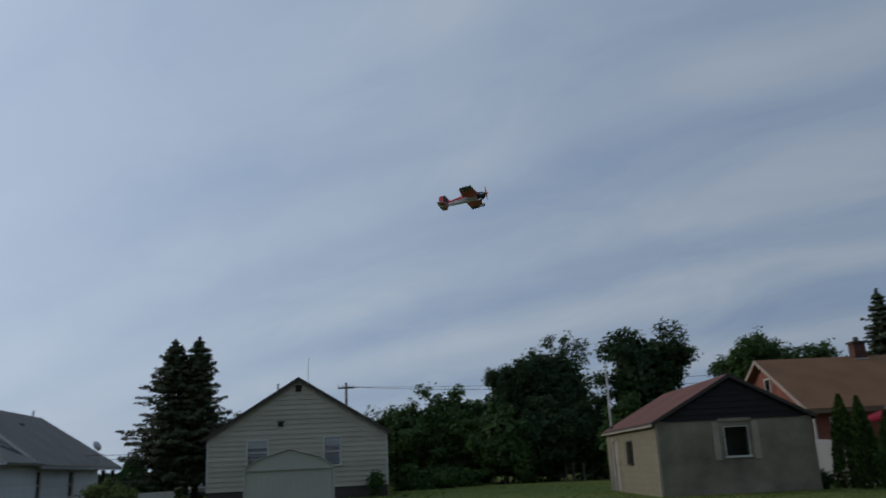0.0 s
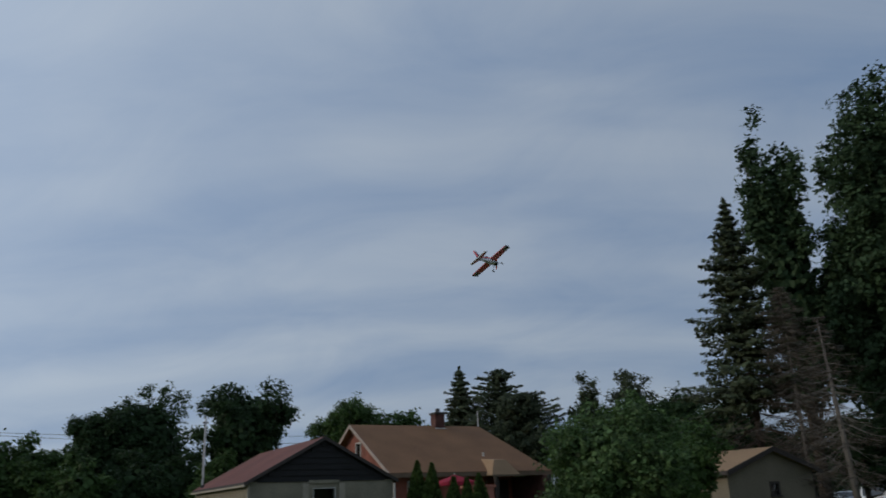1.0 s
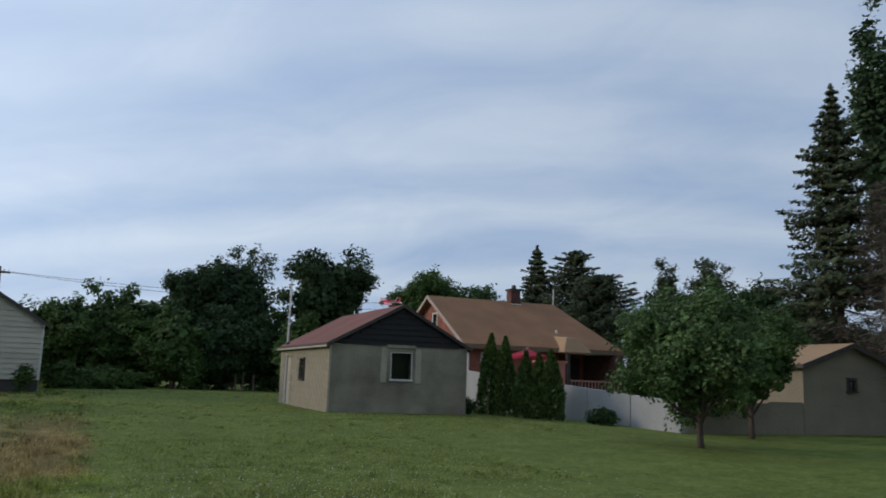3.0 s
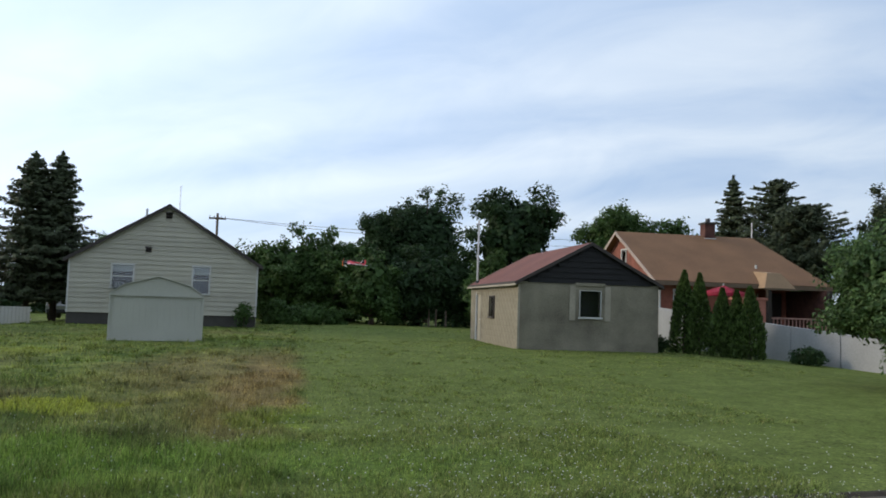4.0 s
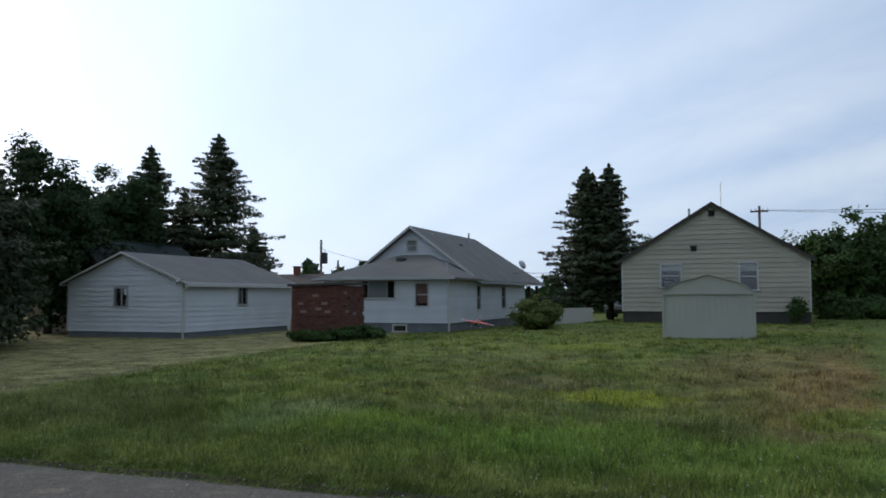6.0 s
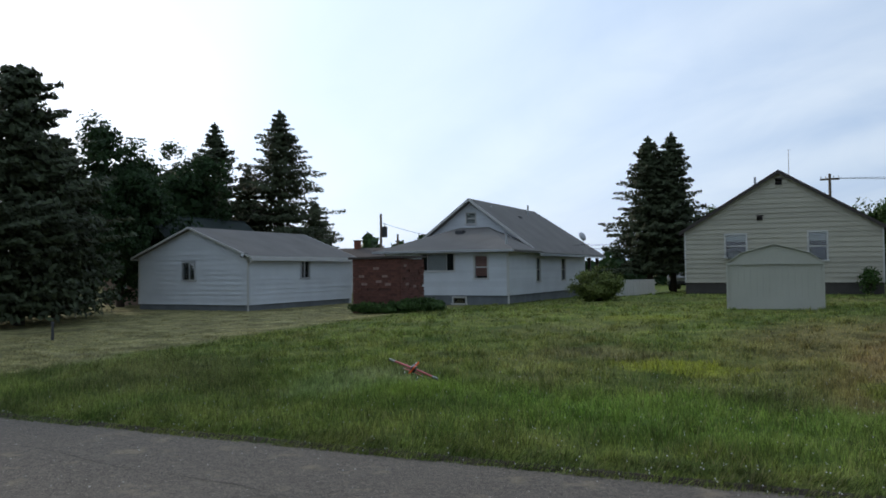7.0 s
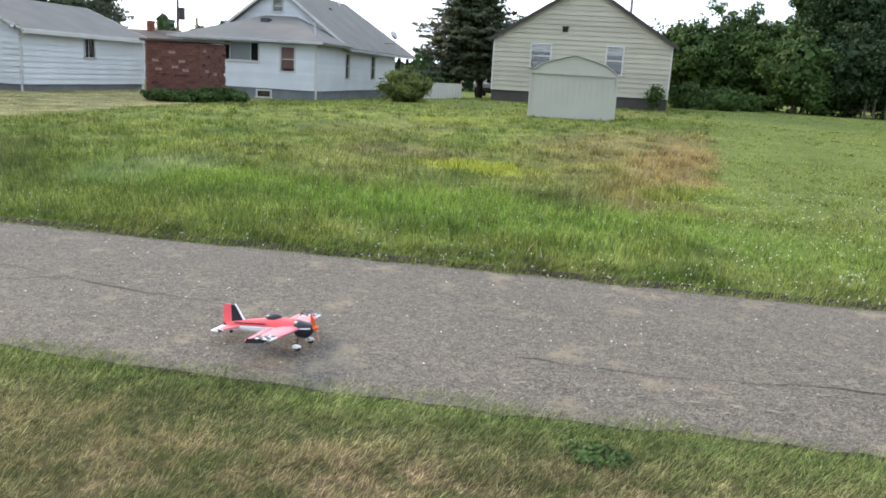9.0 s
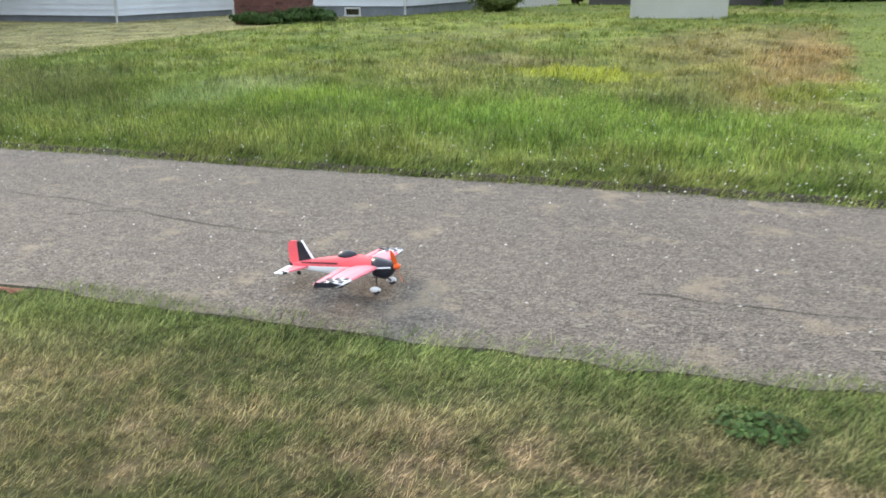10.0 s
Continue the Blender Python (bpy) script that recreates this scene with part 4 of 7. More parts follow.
# ---- the concrete garage ----
def block_garage():
    h = thing("garage", pose(6.39, 24.89, 0, 0, 0, 1.5), "weathered stucco-coated block garage, black board gable, faded red roof", "garage")
    W, D, z0, eave, apex = 4.78, 6.8, 0.1, 2.58, 3.86
    fw = [(2.06, 2.76, 1.50, 2.34)]
    sw = [(3.1, 3.75, 1.40, 2.10), (5.3, 6.1, 0.45, 2.2)]
    wall(h, "wall", "block", 0, W, 0, 0.2, z0, eave, fw)
    wall(h, "wall", "block", 0.2, D, 0, 0.2, z0, eave, sw, facing=1)
    wall(h, "wall", "block", 0.2, D, W - 0.2, 0.2, z0, eave, facing=1)
    wall(h, "wall", "block", 0, W, D, 0.2, z0, Gable(0, W, eave, apex))
    g = Gable(0, W, eave, apex)
    wall(h, "gable_backing", "black_wood", 0, W, 0.02, 0.08, eave, g)
    siding(h, "black_wood", 0.0, W, 0.0, eave - 0.02, g, 0.18)
    window(h, *fw[0][:2], 0, *fw[0][2:], sash="", trim="trim", w=0.018)
    for a, b in ((1.70, 1.90), (2.90, 3.10)):
        part("shutter", box(a, b, -0.035, -0.004, 1.38, 2.50), "block_pale", h, "pale plank beside the window")
    part("corner_plank", box(-0.02, 0.05, -0.02, -0.003, 0.15, 2.5), "block_pale", h)
    part("lintel", box(1.9, 2.9, -0.05, -0.004, 2.5, 2.6), "block", h)
    window(h, *sw[0][:2], 0, *sw[0][2:], facing=1, sash="slide", trim="dark_trim", w=0.04)
    door = part("door", box(0.06, 0.10, 5.3, 6.1, 0.4, 2.2), "block_pale", h, "plank side door")
    part("handle", tube([(0.0, 5.42, 1.25), (0.06, 5.42, 1.25)], [0.03, 0.03], 8), "steel", door)
    gable_roof(h, "red_roof", 0, W, 0, D, eave, apex, 0.12, 0.06, fascia="dark_trim", rake=0.04)
    part("eave_board", box(-0.18, -0.15, -0.2, D + 0.2, 2.44, 2.50), "block_pale", h)
    # coursed blocks on the side stand a little proud
    rng = random.Random(21)
    meshes = {}
    for r in range(12):
        y = 0.02 - 0.2 * (r % 2)
        z = z0 + 0.02 + r * 0.2
        while y < D:
            a, b = max(y, 0.02), min(y + 0.397, D)
            free = all(b <= q[0] - 0.1 or a >= q[1] + 0.1 or z + 0.19 <= q[2] - 0.08 or z >= q[3] + 0.08 for q in sw)
            if b - a > 0.08 and free:
                key = round(b - a, 2)
                if key not in meshes:
                    bm = box(-0.014, 0.01, 0, b - a, 0, 0.197)
                    bmesh.ops.bevel(bm, geom=[e for e in bm.edges if all(abs(v.co.x + 0.014) < 1e-4 for v in e.verts)], offset=0.003, segments=1, affect="EDGES")
                    meshes[key] = bpy.data.meshes.new("block")
                    bm.to_mesh(meshes[key])
                    bm.free()
                    meshes[key].materials.append(M["block_course"])
                o = new("block", meshes[key])
                o.parent = h
                o.location = (rng.uniform(-0.001, 0.001), a, z)
            y += 0.4
    return h


M["block_course"] = material("weathered_block", (0.245, 0.218, 0.158), 0.92, 0.4, 0.7, 9, second=(0.155, 0.133, 0.094), single=0.05, bump=0.5)
M["block_pale"] = material("pale_boards", (0.32, 0.285, 0.22), 0.85, 0.25, 1.5, 20)
block_garage()


# ---- the brick house ----
def brick_house():
    h = thing("house", pose(15.46, 34.71, 0, 0, 0, 1.5), "red brick cottage with brown shingle roof and shaded porch", "house")
    W, D, z0, eave, apex = 8.28, 8.6, 0.1, 3.30, 5.72
    att = [(3.72, 4.24, 3.62, 4.85)]
    g = Gable(0, D, eave, apex)
    wall(h, "wall", "brick", 0, 5.0, 0.25, 0.25, z0, eave, [(0.9, 1.7, 1.6, 2.8)])
    wall(h, "wall", "brick", 5.0, W, 2.4, 0.25, z0, eave, [(5.6, 6.4, 1.5, 2.8), (7.0, 7.8, 0.9, 2.9)])
    wall(h, "wall", "brick", 0.5, 2.4, 5.0, 0.25, z0, eave, facing=1)
    wall(h, "wall", "brick", 0.5, D - 0.25, 0, 0.25, z0, eave, facing=1)
    wall(h, "wall", "brick", 0, D, 0.001, 0.25, eave, g, att, facing=1)
    # darker brick here: the shade of the porch recess is in the colour
    wall(h, "porch_side", "soot_shade_brick", -0.7, 2.4, W - 0.25, 0.25, z0, 3.0, facing=1)
    wall(h, "wall", "brick", 2.65, D - 0.25, W - 0.25, 0.25, z0, eave, facing=1)
    wall(h, "wall", "brick", 0, W, D - 0.25, 0.25, z0, eave)
    window(h, *att[0][:2], 0, *att[0][2:], facing=1, out=-1, curtain=0.9)
    window(h, 0.9, 1.7, 0.25, 1.6, 2.8, curtain=0.4)
    window(h, 5.6, 6.4, 2.4, 1.5, 2.8, curtain=0.2)
    door = part("door", box(7.0, 7.8, 2.45, 2.5, 0.9, 2.9), "dark_trim", h)
    part("handle", tube([(7.1, 2.4, 1.9), (7.1, 2.46, 1.9)], [0.03, 0.03], 8), "steel", door)
    # roof: gable at one end, hipped at the other
    ov, th, rx, my = 0.35, 0.10, 7.3, D / 2
    k = (apex - eave) / my
    d, lo = th * math.sqrt(1 + k * k), eave - k * ov
    for s in (-1, 1):
        e = my + s * (my + ov)
        roof = part("roof", slab(((-ov, my, apex + d), (-ov, e, lo + d), (W + ov, e, lo + d), (rx, my, apex + d)), th), "brown_roof", h)
        part("fascia", box(-ov, W + ov, min(e, e + s * .03), max(e, e + s * .03), lo - 0.02, lo + d * 0.8), "brown_trim", roof)
        f = -ov - 0.03
        bm = hexa(bmesh.new(), ((f, my, apex - .06), (f, e, lo - .06), (f + .03, e, lo - .06), (f + .03, my, apex - .06)), ((f, my, apex + d + .004), (f, e, lo + d + .004), (f + .03, e, lo + d + .004), (f + .03, my, apex + d + .004)))
        bmesh.ops.recalc_face_normals(bm, faces=bm.faces[:])
        part("rake_board", bm, "rake_paint", roof, "pale rake board")
        part("eave_return", box(-ov, -0.002, e - (0.02 if s < 0 else 0.3), e + (0.3 if s < 0 else 0.02), lo - 0.12, lo + 0.02), "rake_paint", roof)
    tri = bmesh.new()
    a, b, c = (rx, my, apex + d), (W + ov, -ov, lo + d), (W + ov, D + ov, lo + d)
    hexa(tri, [(p[0], p[1], p[2] - 0.1) for p in (a, b, c, a)], (a, b, c, a))
    bmesh.ops.remove_doubles(tri, verts=tri.verts[:], dist=0.001)
    bmesh.ops.recalc_face_normals(tri, faces=tri.faces[:])
    part("hip_roof", tri, "brown_roof", h)
    part("gutter", box(-0.35, W + 0.35, -0.43, -0.385, 3.0, 3.08), "brown_trim", h)
    part("downspout", box(0.02, 0.10, -0.03, 0.05, 0.2, 3.0), "trim", h)
    # small hipped projection of the roof over the porch steps
    bm = bmesh.new()
    hexa(bm, ((4.7, -1.0, 3.02), (6.3, -1.0, 3.02), (6.3, 1.2, 3.02), (4.7, 1.2, 3.02)), ((5.2, -0.4, 3.75), (5.9, -0.4, 3.75), (5.9, 1.2, 3.9), (5.2, 1.2, 3.9)))
    part("porch_roof", bm, "tan_roof", h)
    part("porch_fascia", box(4.68, 6.32, -1.03, -1.0, 2.94, 3.03), "brown_trim", h)
    part("porch_floor", box(4.6, W, -1.0, 2.4, 0.1, 0.95), "brick", h)
    for x in (5.0, 8.1):
        part("porch_post", soft_box(x - 0.09, x + 0.09, -0.95, -0.77, 0.95, 3.0), "dark_trim", h)
    rail = part("porch_rail", box(5.1, 8.2, -0.93, -0.85, 1.62, 1.70), "red_frame", h, "dull red porch railing")
    for k in range(16):
        x = 5.2 + k * 0.19
        part("baluster", box(x, x + 0.05, -0.91, -0.87, 0.95, 1.62), "red_frame", rail)
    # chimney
    ch = part("chimney", soft_box(4.45, 5.02, 4.0, 4.55, 5.2, 6.45, 0.02), "soot_shade_brick", h, "sooty red brick chimney with pale flashing")
    part("cap", soft_box(4.38, 5.09, 3.93, 4.62, 6.42, 6.52, 0.02), "foundation", ch)
    part("flue", tube([(4.74, 4.27, 6.5), (4.74, 4.27, 6.74)], [0.13, 0.12], 10), "dark_metal", ch)
    part("flashing", box(4.42, 5.05, 3.97, 4.58, 5.45, 5.70), "trim", ch)
    part("vent_pipe", tube([(7.4, 4.5, 5.5), (7.4, 4.5, 6.7)], [0.035, 0.035], 6), "steel", h)
    part("vent_pipe", tube([(5.55, 1.1, 3.6), (5.55, 1.1, 4.2)], [0.05, 0.05], 8), "trim", h)
    return h


# dark brick: soot on the chimney, painted-in shade on the porch side
M["soot_shade_brick"] = material("soot_and_shade_brick", (0.105, 0.045, 0.035), 0.9, 0.5, 3, 16)
M["rake_paint"] = material("pinkish_cream_paint", (0.36, 0.29, 0.24), 0.6, 0.2, 2, 30)
M["brown_trim"] = material("brown_painted_trim", (0.16, 0.11, 0.07), 0.7, 0.25, 2, 30)
brick_house()


# ---- the far garage ----
def grey_garage():
    h = thing("garage", pose(21.1, 20.2, 0, 0, 0, 1.5), "drab stucco garage with tan shingle roof", "garage")
    W, D, z0, eave, apex = 4.25, 6.5, 0.0, 2.42, 3.12
    g = Gable(0, W, eave, apex)
    fw = [(2.05, 2.38, 1.60, 1.98)]
    wall(h, "wall", "grey_block_and_shade", 0, W, 0, 0.2, z0, g, fw)
    wall(h, "wall", "grey_block_and_shade", 0.2, D, 0, 0.2, z0, eave, facing=1)
    wall(h, "wall", "grey_block_and_shade", 0.2, D, W - 0.2, 0.2, z0, eave, facing=1)
    wall(h, "wall", "grey_block_and_shade", 0, W, D, 0.2, z0, g)
    window(h, *fw[0][:2], 0, *fw[0][2:], sash="slide", trim="dark_trim")
    part("belt_board", box(-0.01, W + 0.01, -0.02, -0.003, eave - 0.12, eave - 0.05), "grey_block_and_shade", h)
    gable_roof(h, "tan_roof", 0, W, 0, D, eave, apex, 0.25, 0.08, fascia="dark_trim")
    return h


grey_garage()


# ---- the garden wall ----
def garden_wall():
    w = thing("garden_wall", pose(0, 0, 0), "pale concrete garden wall stepping down beside the cedars", "wall")
    a, b = Vector((14.75, 33.6, 0)), Vector((16.1, 20.1, 0))
    n = 6
    for k in range(n):
        p, q = a.lerp(b, k / n), a.lerp(b, (k + 1) / n - 0.003)
        u = (q - p).normalized()
        o = Vector((-u.y, u.x, 0)) * 0.2
        t0, t1 = 1.98 - 0.88 * k / n, 1.98 - 0.88 * (k + 1) / n
        up = Vector((0, 0, 1))
        bm = hexa(bmesh.new(), (p, q, q + o, p + o), (p + up * t0, q + up * t1, q + o + up * t1, p + o + up * t0))
        bmesh.ops.recalc_face_normals(bm, faces=bm.faces[:])
        part("panel", bm, "concrete", w)
    # the run facing the lane: its shade is given by a darker material
    c = Vector((21.05, 20.3, 0))
    for k in range(3):
        p, q = b.lerp(c, k / 3), b.lerp(c, (k + 1) / 3 - 0.003)
        bm = box(p.x + 0.21, q.x + 0.21, p.y, p.y + 0.2, 0, 1.08 + 0.05 * k)
        part("panel", bm, "grey_block_and_shade", w)
    return w


garden_wall()


# ---- the brick hut ----
def brick_hut():
    h = thing("brick_hut", pose(-19.08, 23.15, 0, 0, 0, 8.5), "small crumbling red brick hut with flat roof, patches of old white", "hut")
    W, D, H = 1.98, 1.93, 2.05
    core = part("core", box(0.03, W - 0.03, 0.03, D - 0.03, 0, H), "mortar", h)
    part("roof", hexa(bmesh.new(), ((-0.13, -0.14, H - 0.01), (W + 0.12, -0.12, H + 0.03), (W + 0.12, D + 0.12, H + 0.05), (-0.12, D + 0.12, H)), ((-0.13, -0.14, H + 0.07), (W + 0.12, -0.12, H + 0.11), (W + 0.12, D + 0.12, H + 0.13), (-0.12, D + 0.12, H + 0.09))), "dark_roof", h)
    rng = random.Random(11)
    bl, bh, gap = 0.24, 0.090, 0.007
    shared = {}

    def brick_mesh(w):
        key = round(w, 2)
        if key not in shared:
            bm = box(0, w, -0.02, 0.05, 0, bh)
            bmesh.ops.bevel(bm, geom=[e for e in bm.edges if abs(e.verts[0].co.y + 0.02) < 1e-4 and abs(e.verts[1].co.y + 0.02) < 1e-4], offset=0.006, segments=1, affect="EDGES")
            me = bpy.data.meshes.new("brick")
            bm.to_mesh(me)
            bm.free()
            me.materials.append(M["old_brick"])
            shared[key] = me
        return shared[key]

    pale = brick_mesh(bl).copy()
    pale.materials[0] = M["limewash"]
    for face, length, m in ((0, W, Matrix.Identity(4)), (1, D, pose(W, 0, 0, 0, 0, 90))):
        for r in range(int(H / (bh + gap))):
            s = 0.0 if r % 2 == 0 else -bl / 2
            while s < length:
                a, b = max(s, 0), min(s + bl, length)
                if b - a > 0.06:
                    hole = (r in (9, 10) and 0.55 < a < 0.72 or r in (8, 9) and 1.3 < a < 1.45) and face == 0
                    if not hole and rng.random() > 0.035:
                        me = brick_mesh(b - a)
                        if b - a > bl - 0.01 and rng.random() < 0.03 * (1 + 2 * (8 < r < 15)):
                            me = pale
                        o = new("brick", me)
                        o.parent = h
                        o.matrix_basis = m @ pose(a, rng.uniform(-0.022, 0.008), r * (bh + gap) + 0.01, 0, rng.uniform(-1.2, 1.2), rng.uniform(-2, 2))
                s += bl + gap
    return h


M["limewash"] = material("old_limewash", (0.30, 0.20, 0.165), 0.95, 0.4, 4, 30)
brick_hut()


# ---- trees ----
def fast_mesh(name, verts, faces, mat, parent=None, label=""):
    """One mesh from arrays of corners and of equal-sided faces."""
    me = bpy.data.meshes.new(name)
    verts, faces = np.asarray(verts, np.float32), np.asarray(faces, np.int32)
    n, k = faces.shape
    me.vertices.add(len(verts))
    me.vertices.foreach_set("co", verts.ravel())
    me.loops.add(n * k)
    me.loops.foreach_set("vertex_index", faces.ravel())
    me.polygons.add(n)
    me.polygons.foreach_set("loop_start", np.arange(0, n * k, k, dtype=np.int32))
    me.update(calc_edges=True)
    me.validate()
    me.materials.append(M[mat] if isinstance(mat, str) else mat)
    ob = new(name, me)
    if parent:
        ob.parent = parent
    if label:
        ob["label"] = label
    return ob


def leaf_cards(rng, centres, along, size, slim=0.55):
    """Small pointed leaves (diamonds, slightly folded) at the centres; along: their long way."""
    n = len(centres)
    a = along / (np.linalg.norm(along, axis=1, keepdims=True) + 1e-9)
    r = rng.normal(size=(n, 3))
    b = np.cross(a, r)
    b /= np.linalg.norm(b, axis=1, keepdims=True) + 1e-9
    s = size * rng.uniform(0.6, 1.35, (n, 1))
    c = np.cross(a, b)
    v = np.stack([centres - a * s * 0.5, centres + b * s * slim * 0.5 + c * s * 0.08, centres + a * s * 0.5, centres - b * s * slim * 0.5 + c * s * 0.08], 1).reshape(-1, 3)
    return v, np.arange(4 * n).reshape(-1, 4)


def polar(az, dist):
    return dist * math.sin(radians(az)), dist * math.cos(radians(az))


def leaf_faces(rng, centres, normals, size, slim=0.62):
    """Small pointed leaves whose faces look along the normals, each a little folded."""
    n = len(centres)
    w = normals / (np.linalg.norm(normals, axis=1, keepdims=True) + 1e-9)
    a = np.cross(w, rng.normal(size=(n, 3)))
    a /= np.linalg.norm(a, axis=1, keepdims=True) + 1e-9
    b = np.cross(w, a)
    s = size * rng.uniform(0.6, 1.35, (n, 1))
    v = np.stack([centres - a * s * 0.5, centres + b * s * slim * 0.5 - w * s * 0.1, centres + a * s * 0.5, centres - b * s * slim * 0.5 - w * s * 0.1], 1).reshape(-1, 3)
    return v, np.arange(4 * n).reshape(-1, 4)


def leafy_tree(name, x, y, top, width, bottom, seed, mat, leaves=5000, leaf=0.22, lobes=16, label="", group="", trunk_r=0.16, bark="bark", lean=0.0, squash=1.0, base=None, tall=1.0, loose=1.0):
    """A tapered trunk with limbs; the crown is many puffs of foliage set unevenly through an egg, each leafed over its outside."""
    rng = np.random.default_rng(seed)
    z0 = ground(x, y) if base is None else base
    t = thing(name, pose(x, y, z0), label, "tree" if "tree" in name else name.split("_")[-1], group)
    h, b = top - z0, bottom - z0
    mid, rz, rx = (h + b) / 2, (h - b) / 2, width / 2
    # a dozen heavy boughs fill the egg, puffs sit round each of them
    n_main = max(7, int(lobes * 0.55))
    e = rng.normal(size=(n_main, 3))
    e /= np.linalg.norm(e, axis=1, keepdims=True)
    main_r = rng.uniform(0.26, 0.42, n_main)
    main = e * (rng.uniform(0.72, 1.0, n_main) - main_r)[:, None]
    lop = rng.uniform(-0.25, 0.25)
    for i, (px, pz) in enumerate(((lop, 0.55), (lop - 0.38, 0.34), (lop + 0.38, 0.32))):
        main[i], main_r[i] = (px, rng.uniform(-0.2, 0.2), pz), rng.uniform(0.38, 0.44)
    n_puff = int(lobes * 3.2)
    own = rng.integers(0, n_main, n_puff)
    d = rng.normal(size=(n_puff, 3))
    d /= np.linalg.norm(d, axis=1, keepdims=True)
    size = rng.uniform(0.12, 0.21, n_puff) * loose
    egg = main[own] + d * (main_r[own] * rng.uniform(0.6, 1.0, n_puff))[:, None]
    egg[:, 2] = np.clip(egg[:, 2], -0.95 + rng.uniform(0, 0.15, n_puff), 0.97 - size * 0.5)
    for k in range(2):
        reach = np.maximum(np.quantile(np.abs(egg[:, k]) + size, 0.985), 0.2)
        egg[:, k] *= 1.0 / reach
    low, high = np.quantile(egg[:, 2] - size, 0.02), np.quantile(egg[:, 2] + size, 0.985)
    egg[:, 2] = (egg[:, 2] - low) / (high - low) * 2 - 1
    cen = np.stack([egg[:, 0] * rx, egg[:, 1] * rx * squash, mid + egg[:, 2] * rz], 1)
    cen[:, 0] += lean * cen[:, 2] / h
    rad = np.stack([size * rx, size * rx * squash, size * 0.5 * (rx + rz) * tall], 1)
    bm = tube([(0, 0, -0.15), (lean * 0.1, 0, b * 0.5), (lean * 0.3, 0.05, mid * 0.9), (lean * 0.8, 0, mid + rz * 0.6)], [trunk_r * 1.25, trunk_r, trunk_r * 0.6, trunk_r * 0.15], 9)
    trunk = part("trunk", bm, bark, t, smooth=True)
    for c in cen[:9]:
        start = (lean * 0.2, 0, max(b * 0.75, 0.3) + 0.25 * (c[2] - b) * rng.uniform(0.2, 0.9))
        m = (np.array(start) + c) / 2 + np.array([0, 0, -0.06 * h * rng.uniform(0, 1)])
        part("limb", tube([start, tuple(m), tuple(c)], [trunk_r * 0.45, trunk_r * 0.25, trunk_r * 0.08], 6), bark, trunk, smooth=True)
    # sprigs over the puffs, larger puffs taking more
    share = size ** 2 / (size ** 2).sum()
    per = 10
    n = leaves // per
    pick = rng.choice(n_puff, n, p=share)
    q = rng.normal(size=(n, 3))
    q /= np.linalg.norm(q, axis=1, keepdims=True)
    q[:, 2] = np.where(q[:, 2] < -0.5, -q[:, 2] * rng.uniform(-0.4, 1, n), q[:, 2])
    shell = 1.0 - 0.30 * rng.random((n, 1)) ** 2 + 0.16 * np.maximum(0, rng.normal(size=(n, 1)))
    sprig = cen[pick] + q * rad[pick] * shell
    cc = np.repeat(sprig, per, 0) + rng.normal(size=(n * per, 3)) * leaf * np.array([0.75, 0.75, 0.55])
    nm = np.repeat(q, per, 0) + rng.normal(size=(n * per, 3)) * 0.55 + np.array([0, 0, 0.3])
    v, f = leaf_faces(rng, cc, nm, leaf)
    # shaded foliage in the heart of the crown
    k = max(60, leaves // 6)
    q = rng.normal(size=(k, 3))
    q /= np.linalg.norm(q, axis=1, keepdims=True)
    inner = q * (rng.random((k, 1)) ** 0.4) * np.array([rx * 0.66, rx * 0.66 * squash, rz * 0.74]) + np.array([lean * 0.5, 0, mid])
    v2, f2 = leaf_faces(rng, inner, q + rng.normal(size=(k, 3)) * 0.4, min(leaf * 1.8, width * 0.1), 0.8)
    fast_mesh("crown", np.concatenate([v, v2]), np.concatenate([f, f2 + len(v)]), mat, t)
    return t


